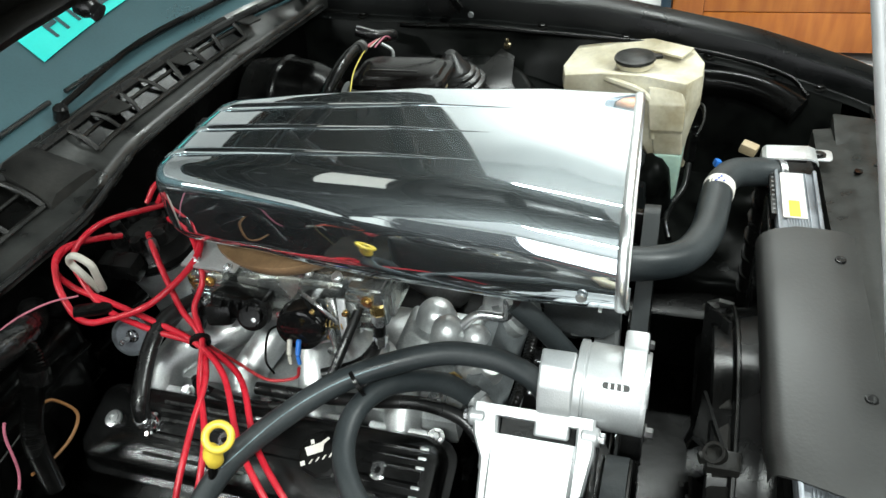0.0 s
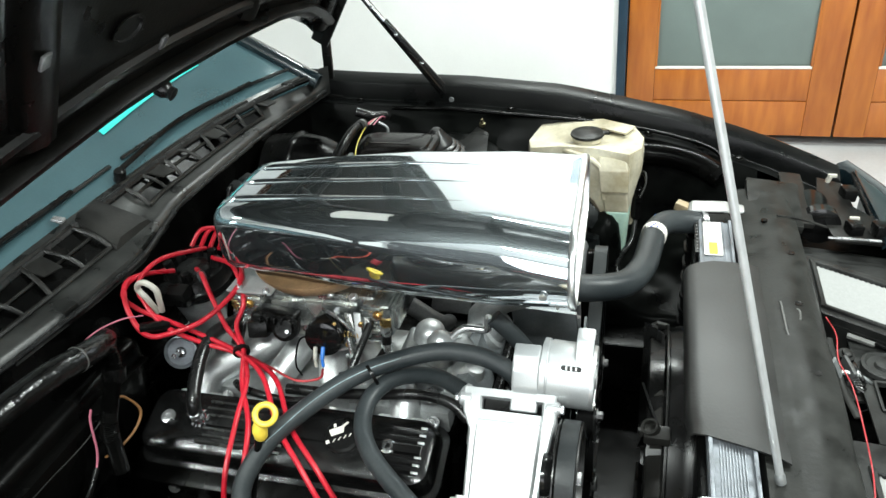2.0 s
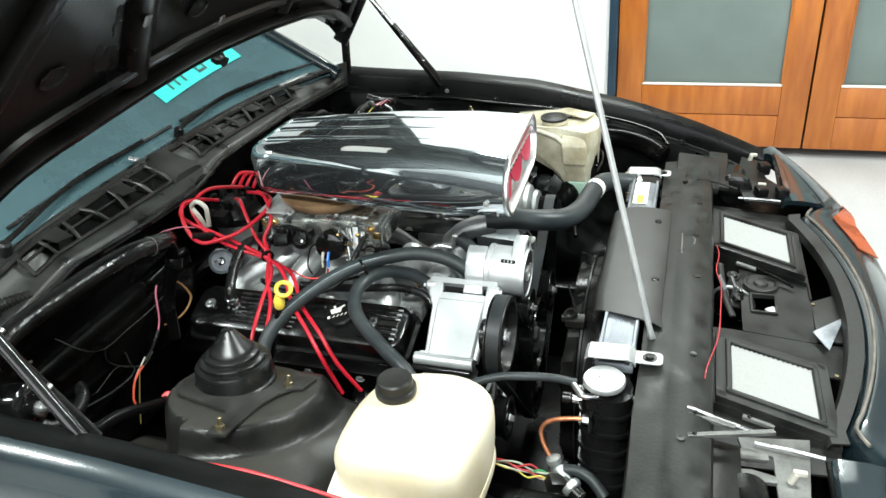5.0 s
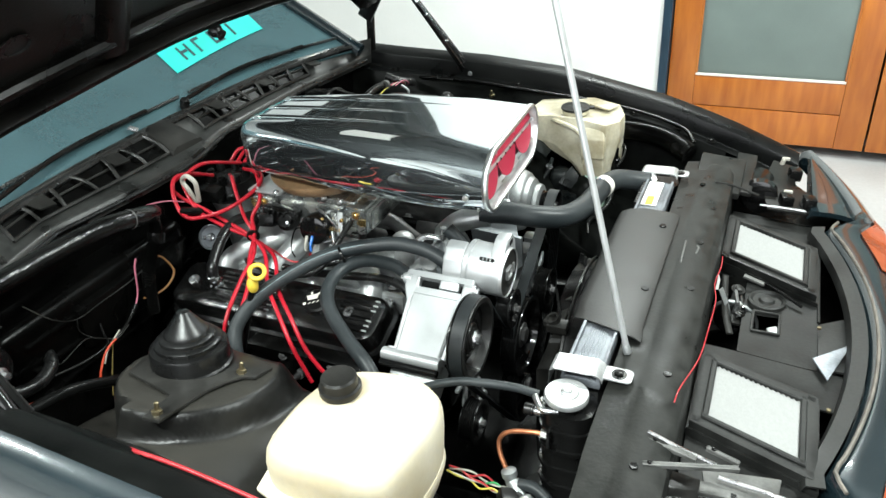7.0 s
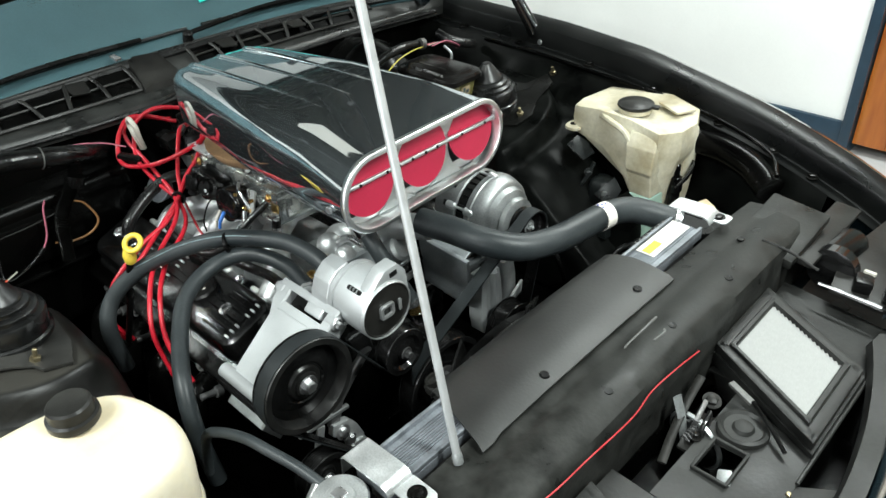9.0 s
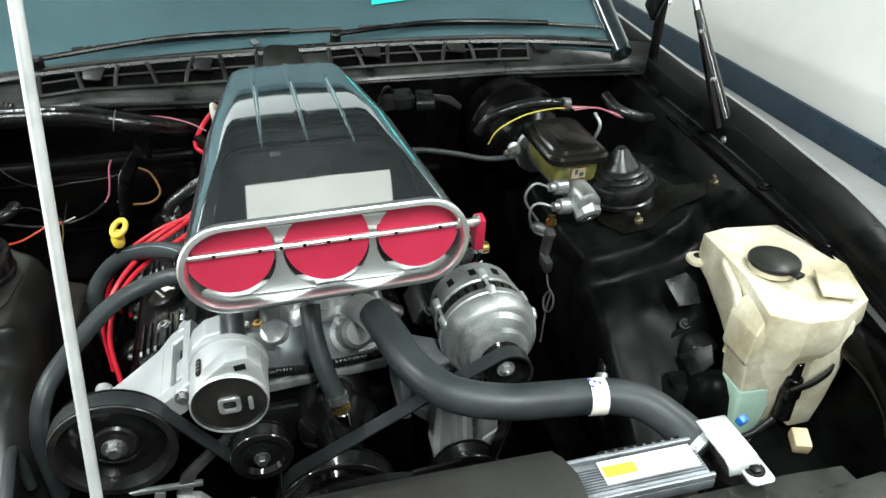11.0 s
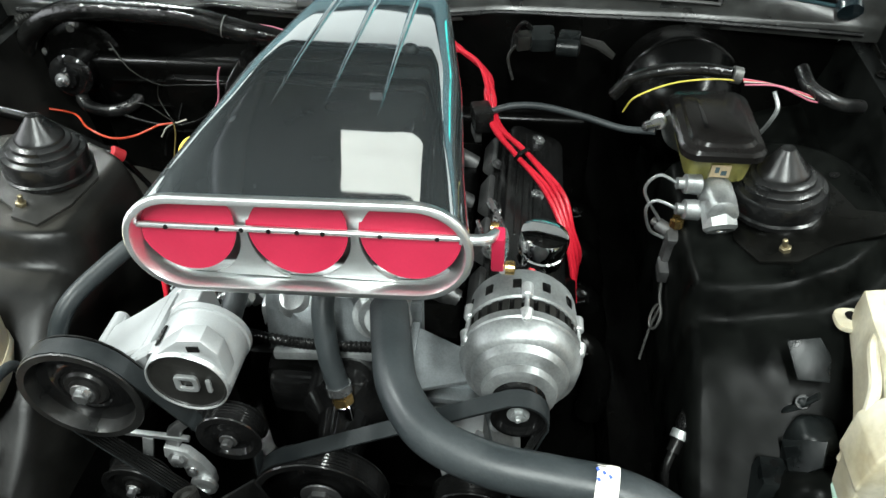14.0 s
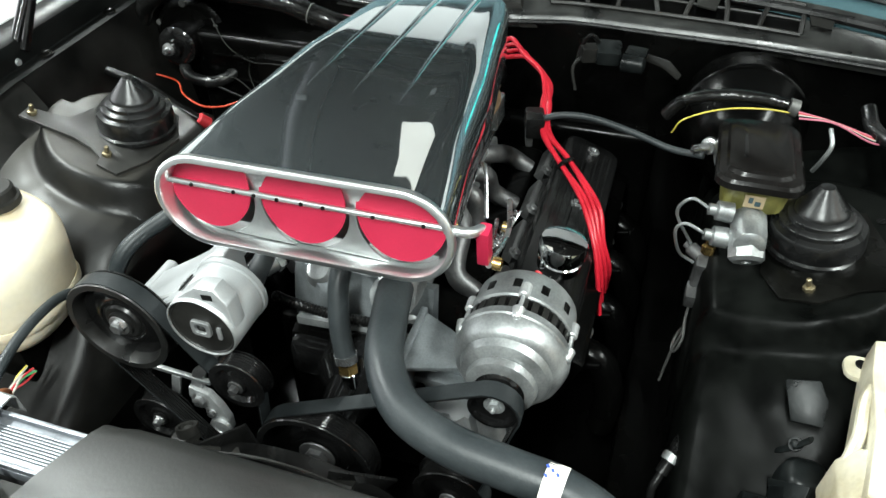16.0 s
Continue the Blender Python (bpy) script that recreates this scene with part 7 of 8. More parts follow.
LEADS = [
    ([(-0.300, -0.05, 0.862), (-0.262, -0.088, 0.876), (-0.235, -0.115, 0.853), (-0.200, -0.145, 0.815), (-0.166, -0.166, 0.791), (-0.135, -0.215, 0.768), (-0.122, -0.285, 0.748), (-0.115, -0.36, 0.70), (-0.112, -0.385, 0.64), (-0.10, -0.36, 0.58)], "red silicone plug lead crossing the valve cover"),
    ([(-0.29, -0.01, 0.862), (-0.215, -0.06, 0.880), (-0.178, -0.108, 0.845), (-0.185, -0.137, 0.812), (-0.158, -0.172, 0.793), (-0.140, -0.225, 0.763), (-0.10, -0.290, 0.745), (-0.085, -0.36, 0.70), (-0.09, -0.39, 0.63), (-0.11, -0.365, 0.575)], "red silicone plug lead looped from the distributor"),
    ([(-0.345, -0.055, 0.858), (-0.372, -0.115, 0.884), (-0.385, -0.150, 0.868), (-0.350, -0.166, 0.852), (-0.30, -0.168, 0.836), (-0.24, -0.170, 0.815), (-0.168, -0.177, 0.789), (-0.105, -0.215, 0.778), (-0.045, -0.295, 0.755), (0.008, -0.343, 0.728), (0.05, -0.372, 0.68), (0.08, -0.37, 0.60)], "red silicone plug lead running forward to the head"),
    ([(-0.33, 0.03, 0.855), (-0.345, -0.08, 0.898), (-0.362, -0.132, 0.880), (-0.340, -0.155, 0.856), (-0.295, -0.178, 0.830), (-0.23, -0.180, 0.804), (-0.165, -0.175, 0.782), (-0.09, -0.205, 0.768), (-0.03, -0.285, 0.748), (0.028, -0.335, 0.726), (0.075, -0.362, 0.67), (0.115, -0.355, 0.60)], "red silicone plug lead running forward to the head"),
]
for k in range(4):
    a, e = (0.0, 0.010, 0.022, 0.034)[k], (0.0, 0.014, -0.008, 0.010)[k]
    LEADS.append(([(-0.36 + 0.02 * k, 0.03, 0.856), (-0.345 + 0.01 * k, 0.055 + 0.01 * k, 0.880 - 0.006 * k), (-0.315 + 0.2 * e, 0.085 + a * 0.6, 0.868 - a * 0.5), (-0.282, 0.128 + a * 0.5, 0.850 - a * 0.6), (-0.225, 0.148 + e * 0.6, 0.818), (-0.165, 0.158 + a * 0.4, 0.797), (-0.120 + e * 0.5, 0.196 + a * 0.8, 0.776 - e * 0.3), (-0.060 + 0.3 * a, 0.248 + a * 0.9, 0.748), (-0.005 - 0.3 * a, 0.284 + a * 0.4, 0.702), (0.018 - a, 0.300 + a * 0.4, 0.650), (0.02 - 2 * a, 0.312, 0.575)], "glossy red plug lead curving over the other valve cover"))
for pts, lab in LEADS:
    single("plug_lead", tube(pts, 0.0043, 10, 8), RED_WIRE, lab, "plug lead", "plug leads", angle=60)
single("coil_lead", tube([(-0.36, -0.06, 0.86), (-0.380, -0.130, 0.885), (-0.366, -0.170, 0.868), (-0.335, -0.197, 0.842), (-0.312, -0.204, 0.828), (-0.290, -0.192, 0.822), (-0.227, -0.168, 0.840), (-0.192, -0.109, 0.862), (-0.20, -0.06, 0.875), (-0.27, 0.0, 0.86)], 0.0046, 10), RED_WIRE, "red lead between distributor and carburettor", "plug lead", "plug leads")
single("lead_holder", box((-0.308, -0.186, 0.834), (0.05, 0.020, 0.012), (0, 10, 35), 0.004), PLASTIC, "black clip bar under the looped separator", "clip")
single("boot", lathe((-0.272, -0.078, 0.872), (0.6, -0.6, -0.1), [(0, 0.008), (0.02, 0.0075), (0.022, 0.005)], 14), HOSE, "grey rubber boot on a red plug lead", "boot")
single("lead_loop", tube([(-0.325, -0.150, 0.835), (-0.332, -0.155, 0.865), (-0.345, -0.155, 0.888), (-0.325, -0.16, 0.905), (-0.305, -0.160, 0.893), (-0.307, -0.157, 0.868), (-0.315, -0.15, 0.84)], 0.0052, 10, 8), WHITE_WIRE, "grey looped lead separator on the red leads", "separator")
for p, d, r in ((TIE, (0.5, -0.8, -0.2), 0.0145), ((-0.118, 0.211, 0.772), (0.6, 0.6, -0.4), 0.016)):
    single("lead_tie", lathe(p, d, [(-0.003, r - 0.002), (-0.003, r), (0.003, r), (0.003, r - 0.002)], 20), PLASTIC, "black tie holding the red leads together", "cable tie", "lead ties")
ig = thing("ignition_coil", (-0.135, 0.150, 0.80), "small black coil box with a lead to the booster", "coil")
part("case", box((-0.190, 0.138, 0.800), (0.048, 0.034, 0.040), (0, 0, 15), 0.006), PLASTIC, ig)
part("bracket", box((-0.198, 0.128, 0.770), (0.04, 0.012, 0.03), (0, 0, 15), 0.003), DARK_METAL, ig)

dp = thing("dipstick", (-0.045, -0.34, 0.62), "oil dipstick with a yellow ring handle", "dipstick")
part("tube", tube([(-0.105, -0.372, 0.57), (-0.074, -0.352, 0.68), (-0.050, -0.338, 0.772)], 0.006, 10), PLASTIC, dp)
part("collar", lathe((-0.047, -0.337, 0.770), (0.02, 0.06, 1), [(0, 0.007), (0.004, 0.010), (0.016, 0.0115), (0.024, 0.010), (0.030, 0.007)], 18), YELLOW, dp, "yellow plastic collar")
RN = Vector((0.35, -0.50, 0.75)).normalized()
_, RU, RV = axis_frame(RN)
ring_c = Vector((-0.036, -0.328, 0.812))
part("ring_handle", tube([ring_c + (RU * math.cos(a) + RV * math.sin(a)) * 0.0145 for a in lin(0, 2 * math.pi, 25)], 0.0048, 10, 2), YELLOW, dp, "yellow plastic ring")

# ---- strut mounts ----
def strut_mount(s, tilt):
    x0, y0, z0 = (-0.003, -0.555, 0.766) if s < 0 else (-0.012, 0.590, 0.760)
    m = thing("strut_mount", (x0, y0, z0), "black stepped rubber boot on a strut mount plate", "strut mount", "strut mounts")
    up = Vector((0, -s * 0.26, 1)).normalized()
    ux = Vector((1, 0, 0))
    uy = up.cross(ux)
    o = Vector((x0, y0 + s * 0.01, z0 + 0.0055))
    poly = [(-0.125, -0.03), (-0.10, -0.062), (0.06, -0.075), (0.115, -0.05), (0.125, 0.0), (0.10, 0.05), (0.09, 0.13), (0.055, 0.155), (0.03, 0.10), (-0.08, 0.075)]
    if s < 0:
        corners = [(0.121, -0.519), (0.117, -0.559), (0.100, -0.565), (0.086, -0.590), (0.078, -0.630), (0.080, -0.735), (0.050, -0.738), (0.038, -0.668), (-0.010, -0.655), (-0.075, -0.640), (-0.098, -0.590), (-0.081, -0.527), (-0.021, -0.490), (0.060, -0.497)]
        poly = [((x - o.x) / ux.x, (y - o.y) / uy.y) for x, y in corners]
        if uy.y < 0:
            poly = poly[::-1]
    part("plate", prism(poly, o - up * 0.002, ux, uy, 0.006, 0.002), BAY_DUSTY if s < 0 else BAY, m)
    prof = [(0, 0.070), (0.008, 0.070), (0.011, 0.0665), (0.040, 0.0655), (0.044, 0.0635), (0.047, 0.056), (0.050, 0.0555), (0.054, 0.0555), (0.0565, 0.053), (0.0585, 0.0465), (0.061, 0.046), (0.0645, 0.046), (0.067, 0.0435), (0.069, 0.0375), (0.072, 0.037), (0.0745, 0.036), (0.078, 0.033), (0.108, 0.0135), (0.113, 0.010), (0.1145, 0.0)]
    part("boot", lathe(o + up * 0.002 + Vector((-0.008, 0, 0)), (0, -s * 0.10, 1), [(h * 0.9, r) for h, r in prof], 44), RUBBER, m, "stepped black rubber boot", angle=30)
    for px, py in ((0.091, 0.007), (0.066, -0.155), (-0.086, 0.012)) if s < 0 else ((0.098, 0.012), (0.068, -0.155), (-0.098, 0.03)):
        q = Vector((x0 + px, y0 + s * 0.01 - s * py, 0))
        q.z = o.z + 0.003 + (abs(q.y) - abs(o.y)) * 0.26
        part("stud", merge(bolt(q, up, 0.0082, 0.008, False), cyl(q, q + up * 0.021, 0.0038, n=12)), STUD, m, "yellowed zinc stud and nut")
    for px, py in ((0.073, 0.041), (-0.047, 0.029), (-0.021, 0.060), (0.072, -0.071)) if s < 0 else ((0.06, 0.05), (-0.06, -0.09), (-0.02, 0.065), (0.05, -0.10)):
        q = Vector((x0 + px, y0 + s * 0.01 - s * py, 0))
        q.z = o.z + 0.0032 + (abs(q.y) - abs(o.y)) * 0.26
        part("slot_hole", lathe(q, up, [(0, 0.008), (0.0006, 0.008), (0.0006, 0)], 14), PLASTIC, m)
    return m


strut_mount(-1, 0)
strut_mount(1, 0)

# ---- passenger side ----
pr = thing("coolant_reservoir", (0.34, -0.60, 0.56), "milky white plastic coolant bottle with a black cap", "reservoir")
POUT = [(0.245, -0.715), (0.300, -0.735), (0.42, -0.72), (0.448, -0.66), (0.452, -0.555), (0.428, -0.500), (0.36, -0.478), (0.268, -0.505), (0.235, -0.575), (0.232, -0.66)]


def smooth_loop(pts, n=4):
    P = [Vector((*p, 0)) for p in pts]
    k = len(P)
    out = []
    for i in range(k):
        a, b, c, d = P[i - 1], P[i], P[(i + 1) % k], P[(i + 2) % k]
        for j in range(n):
            t = j / n
            out.append(0.5 * (2 * b + (c - a) * t + (2 * a - 5 * b + 4 * c - d) * t * t + (3 * b - a - 3 * c + d) * t ** 3))
    return out


PL = smooth_loop(POUT)
pc = Vector((0.352, -0.605, 0))
secs = []
for z, f in ((0.628, 0.82), (0.638, 0.89), (0.655, 0.93), (0.69, 0.955), (0.745, 0.985), (0.768, 0.985), (0.783, 0.965), (0.794, 0.92), (0.803, 0.82), (0.808, 0.65), (0.811, 0.35), (0.812, 0.1)):
    secs.append([(pc.x + (p.x - pc.x) * f, pc.y + (p.y - pc.y) * f, z + (0.014 * (0.36 - p.x) - 0.06 * (p.y + 0.605)) * (z - 0.55) / 0.26) for p in PL])
part("bottle", loft(secs), RES_WHITE, pr, angle=50)
part("moulded_step", loft([[(pc.x + (p.x - pc.x) * f, pc.y + (p.y - pc.y) * f, z) for p in PL] for z, f in ((0.662, 0.958), (0.668, 0.972), (0.674, 0.972), (0.680, 0.960))]), RES_WHITE, pr, angle=50)
part("bottle_bracket", box((0.345, -0.61, 0.585), (0.13, 0.15, 0.10), bevel=0.01), BAY, pr, "black bracket under the bottle")
part("neck", cyl((0.299, -0.579, 0.795), (0.299, -0.579, 0.823), 0.024), RES_WHITE, pr)
part("screw_cap", lathe((0.299, -0.579, 0.812), (0, 0, 1), [(0, 0.031), (0.003, 0.033), (0.012, 0.033), (0.014, 0.029), (0.028, 0.028), (0.031, 0.025), (0.0315, 0.0)], 32), PLASTIC_GREY, pr, "black screw cap")
part("mounting_tab", merge(prism([(-0.055, -0.02), (0.03, -0.045), (0.055, -0.03), (0.06, 0.05), (-0.06, 0.05)], (0.292, -0.715, 0.735), (1, 0, 0), (0, 1, 0.15), 0.008, 0.003)), RES_WHITE, pr)
part("tab_hole", lathe((0.285, -0.712, 0.7440), (0, -0.15, 1), [(0, 0.007), (0.0008, 0.007), (0.0008, 0)], 16), PLASTIC, pr)

single("red_cable", tube([(0.05, -0.775, 0.795), (0.10, -0.80, 0.828), (0.16, -0.805, 0.835), (0.22, -0.80, 0.822), (0.312, -0.795, 0.80), (0.36, -0.785, 0.77)], 0.0031, 10), RED_THIN, "thick red battery cable lying along the inner wing", "cable")
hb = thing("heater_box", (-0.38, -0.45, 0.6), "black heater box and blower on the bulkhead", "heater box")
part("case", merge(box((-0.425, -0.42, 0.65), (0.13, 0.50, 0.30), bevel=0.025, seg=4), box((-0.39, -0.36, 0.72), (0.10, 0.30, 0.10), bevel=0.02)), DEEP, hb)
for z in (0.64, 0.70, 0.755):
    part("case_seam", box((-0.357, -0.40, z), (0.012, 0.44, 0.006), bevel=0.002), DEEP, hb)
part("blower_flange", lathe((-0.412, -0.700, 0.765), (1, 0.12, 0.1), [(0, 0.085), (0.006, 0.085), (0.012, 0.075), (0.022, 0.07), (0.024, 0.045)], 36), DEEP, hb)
part("blower_motor", lathe((-0.392, -0.705, 0.762), (1, 0.12, 0.1), [(0, 0.044), (0.05, 0.043), (0.056, 0.036), (0.058, 0.02), (0.072, 0.018), (0.074, 0)], 32), GLOSS, hb)
part("motor_stud", lathe((-0.320, -0.703, 0.770), (1, 0.12, 0.1), [(0, 0.014), (0.006, 0.014), (0.008, 0.007), (0.022, 0.006), (0.022, 0)], 14), STEEL, hb)
part("cooling_tube", tube([(-0.350, -0.698, 0.724), (-0.335, -0.680, 0.705), (-0.335, -0.635, 0.694), (-0.345, -0.595, 0.702), (-0.375, -0.575, 0.715)], 0.013, 12), RUBBER, hb)
for a in (0.4, 1.6, 2.8, 4.0, 5.2):
    part("flange_screw", bolt((-0.397, -0.700 + 0.078 * math.cos(a), 0.765 + 0.078 * math.sin(a)), (1, 0.1, 0.1), 0.005, 0.004), DUST_METAL, hb)
lm = thing("wiring_loom", (-0.36, -0.5, 0.86), "thick black taped wiring loom under the cowl", "wiring loom", "wiring looms")
part("trunk", tube([(-0.375, -0.81, 0.79), (-0.370, -0.765, 0.850), (-0.360, -0.67, 0.896), (-0.345, -0.52, 0.903), (-0.325, -0.41, 0.905), (-0.318, -0.345, 0.893), (-0.325, -0.29, 0.875), (-0.36, -0.24, 0.85), (-0.40, -0.20, 0.83)], 0.020, 14, 8), LOOM, lm, angle=60)
part("tape_band", lathe((-0.318, -0.345, 0.893), (0, 1, -0.25), [(-0.0012, 0.0202), (-0.0012, 0.0206), (0.0012, 0.0206), (0.0012, 0.0202)], 20), DUST_METAL, lm)
part("branch", tube([(-0.335, -0.30, 0.875), (-0.315, -0.292, 0.868), (-0.305, -0.300, 0.845), (-0.303, -0.330, 0.805), (-0.305, -0.352, 0.765), (-0.305, -0.365, 0.68)], 0.014, 12, 8, rings=0.003), DEEP, lm, "corrugated black sleeve")
part("sleeve_collar", lathe((-0.305, -0.301, 0.842), (0, -0.4, -1), [(0, 0.0185), (0.02, 0.0185), (0.022, 0.017)], 18), PLASTIC, lm)
single("loom_sleeve", tube([(-0.40, -0.81, 0.855), (-0.43, -0.70, 0.90), (-0.44, -0.62, 0.905), (-0.435, -0.55, 0.89)], 0.012, 12, 8, rings=0.006), PLASTIC_GREY, "corrugated grey wiring sleeve at the bulkhead corner", "wiring loom", "wiring looms")
for pts, r, m_, lab in (
        ([(-0.308, -0.368, 0.815), (-0.310, -0.376, 0.795), (-0.310, -0.386, 0.745), (-0.310, -0.402, 0.718)], 0.0018, PINK_WIRE, "faded pink wire hanging by the loom"),
        ([(-0.310, -0.398, 0.722), (-0.310, -0.425, 0.702), (-0.310, -0.452, 0.690), (-0.310, -0.487, 0.680), (-0.310, -0.512, 0.655), (-0.310, -0.528, 0.61)], 0.0042, PLASTIC, "black sleeved wire running down the heater box"),
        ([(-0.350, -0.60, 0.84), (-0.335, -0.565, 0.790), (-0.338, -0.517, 0.758), (-0.325, -0.46, 0.766), (-0.312, -0.40, 0.775), (-0.31, -0.33, 0.785)], 0.0012, PLASTIC_GREY, "thin pale wire across the heater box"),
        ([(-0.338, -0.517, 0.758), (-0.334, -0.522, 0.732), (-0.318, -0.505, 0.708), (-0.298, -0.484, 0.698)], 0.0011, PLASTIC_GREY, "thin grey wire hanging on the heater box"),
        ([(-0.300, -0.486, 0.695), (-0.305, -0.492, 0.665), (-0.308, -0.505, 0.625), (-0.310, -0.520, 0.575)], 0.0013, OLD_WIRE, "thin yellowed wire end hanging by the tower"),
        ([(-0.335, -0.475, 0.720), (-0.325, -0.482, 0.700), (-0.315, -0.490, 0.682), (-0.322, -0.545, 0.678), (-0.335, -0.62, 0.69)], 0.0028, PLASTIC, "short black wire end on the heater box"),
        ([(-0.305, -0.320, 0.795), (-0.308, -0.300, 0.778), (-0.300, -0.288, 0.740), (-0.305, -0.310, 0.715), (-0.310, -0.350, 0.712), (-0.310, -0.376, 0.722)], 0.0022, BROWN_WIRE, "brown wire looping from the loom"),
        ([(-0.185, -0.76, 0.775), (-0.182, -0.690, 0.760), (-0.180, -0.650, 0.744), (-0.180, -0.605, 0.718), (-0.184, -0.560, 0.692)], 0.0105, PLASTIC, "thick black cable end with a red terminal"),
        ([(-0.184, -0.556, 0.688), (-0.188, -0.538, 0.662), (-0.190, -0.510, 0.615), (-0.190, -0.485, 0.565)], 0.0055, PLASTIC, "black cable running down behind the strut tower"),
        ([(-0.292, -0.484, 0.698), (-0.287, -0.510, 0.696), (-0.282, -0.530, 0.688), (-0.262, -0.560, 0.682), (-0.235, -0.590, 0.694), (-0.25, -0.640, 0.706), (-0.335, -0.72, 0.685), (-0.33, -0.80, 0.70)], 0.0022, ORANGE_WIRE, "bright orange wire by the strut tower"),
        ([(-0.315, -0.600, 0.715), (-0.30, -0.595, 0.725), (-0.30, -0.540, 0.735), (-0.30, -0.500, 0.708), (-0.30, -0.476, 0.690), (-0.30, -0.44, 0.700)], 0.0012, PLASTIC_GREY, "grey thin wire across the bulkhead"),
        ([(-0.34, -0.36, 0.885), (-0.345, -0.28, 0.885), (-0.34, -0.22, 0.87), (-0.33, -0.18, 0.85)], 0.0014, PINK_WIRE, "thin faded wire to the distributor"),
        ([(-0.305, -0.46, 0.70), (-0.300, -0.50, 0.685), (-0.30, -0.52, 0.66)], 0.0016, WHITE_WIRE, "thin pale wire by the strut tower")):
    single("loose_wire", tube(pts, r, 8), m_, lab, "wire", "loose wires", angle=60)
single("cable_terminal", cyl((-0.178, -0.5600, 0.700), (-0.190, -0.546, 0.682), 0.0130, n=18), RED_THIN, "red insulated cable terminal", "terminal")
lp = thing("lower_wiring", (0.53, -0.50, 0.60), "tangle of coloured wires beside the radiator", "wiring")
rnd = random.Random(4)
for k, m_ in enumerate((RED_THIN, WHITE_WIRE, GREEN_WIRE, RED_THIN, WHITE_WIRE, YELLOW_WIRE)):
    a = [Vector((0.43 + 0.021 * i, -0.486 - 0.003 * k - 0.002 * i + rnd.uniform(-0.005, 0.005), 0.612 + rnd.uniform(-0.006, 0.006) - 0.002 * i)) for i in range(6)]
    part("wire", tube(a, 0.0017, 6), m_, lp)
part("connector", box((0.545, -0.51, 0.60), (0.04, 0.025, 0.025), (10, 20, 30), 0.004), PLASTIC_GREY, lp)
part("connector", cyl((0.55, -0.50, 0.60), (0.585, -0.52, 0.585), 0.012), PLASTIC_GREY, lp)

# ---- driver's side ----
wr = thing("washer_reservoir", (0.33, 0.69, 0.50), "aged cream plastic washer bottle with a black cap", "reservoir")
WTOP = [(0.206, 0.806), (0.36, 0.808), (0.440, 0.785), (0.466, 0.725), (0.464, 0.665), (0.436, 0.615), (0.352, 0.630), (0.27, 0.634), (0.195, 0.650), (0.184, 0.70)]
WLOW = [(0.385, 0.695), (0.400, 0.705), (0.432, 0.700), (0.440, 0.680), (0.440, 0.650), (0.430, 0.620), (0.398, 0.618), (0.380, 0.630), (0.374, 0.648), (0.376, 0.672)]


def facet_loft(secs, r):
    """A lofted body whose sharp edges are rounded."""
    bm = loft(secs)
    bmesh.ops.bevel(bm, geom=[e for e in bm.edges if len(e.link_faces) == 2 and e.calc_face_angle() > 0.42], offset=r, segments=3, affect="EDGES", profile=0.5, clamp_overlap=True)
    return bm


wc = Vector((0.335, 0.715, 0))
secs = []
for z, k, f in ((0.56, 1.0, 0.9), (0.63, 0.96, 1.0), (0.668, 0.78, 1.0), (0.700, 0.46, 1.0), (0.728, 0.18, 1.0), (0.750, 0.03, 1.0), (0.782, 0.0, 1.0), (0.812, 0.0, 0.985), (0.8125, 0.0, 0.97)):
    secs.append([(wc.x + ((a + (c - a) * k) - wc.x) * f, wc.y + ((b + (d - b) * k) - wc.y) * f, z - (0.05 * max(0.0, 0.66 - (b + (d - b) * k)) + 0.20 * max(0.0, a - 0.40) + 0.22 * max(0.0, 0.26 - a)) * (z > 0.74)) for (a, b), (c, d) in zip(WTOP, WLOW)])
part("bottle", facet_loft(secs, 0.014), RES_CREAM, wr, angle=40)
part("front_spout", facet_loft([[(0.408 + sx + x, 0.632 + sy + y, z) for x, y in ((w, d), (-w, d * 0.9), (-w * 0.9, -d), (w * 0.85, -d))] for z, w, d, sx, sy in ((0.655, 0.031, 0.030, 0.004, 0), (0.706, 0.034, 0.032, -0.002, 0), (0.712, 0.037, 0.034, -0.003, -0.002), (0.765, 0.040, 0.034, -0.006, 0.004), (0.790, 0.036, 0.024, -0.012, 0.014))], 0.006), RES_CREAM, wr, angle=40)
part("lower_spout", facet_loft([[(0.412 + x, 0.632 + y, z) for x, y in ((w, d), (-w, d), (-w * 0.9, -d), (w * 0.85, -d))] for z, w, d in ((0.515, 0.018, 0.022), (0.53, 0.023, 0.025), (0.657, 0.0315, 0.0305))], 0.006), RES_FLUID, wr, "lower bottle with pale green fluid", angle=40)
part("rear_leg", facet_loft([[(0.432 + sx + x, 0.728 + y, z) for x, y in ((w, d), (-w, d), (-w, -d), (w, -d))] for z, w, d, sx in ((0.56, 0.020, 0.022, -0.006), (0.62, 0.024, 0.026, -0.002), (0.70, 0.028, 0.030, 0.0), (0.775, 0.027, 0.032, -0.002), (0.79, 0.022, 0.024, -0.004))], 0.006), RES_CREAM, wr, angle=40)
part("moulded_ridge", tube([(0.262, 0.650, 0.800), (0.30, 0.630, 0.797), (0.345, 0.622, 0.785), (0.372, 0.612, 0.765), (0.378, 0.608, 0.735), (0.380, 0.606, 0.69)], 0.007, 8, 6), RES_CREAM, wr)
part("panel_step", box((0.40, 0.752, 0.8115), (0.07, 0.05, 0.006), (0, 0, -26), 0.003), RES_CREAM, wr)
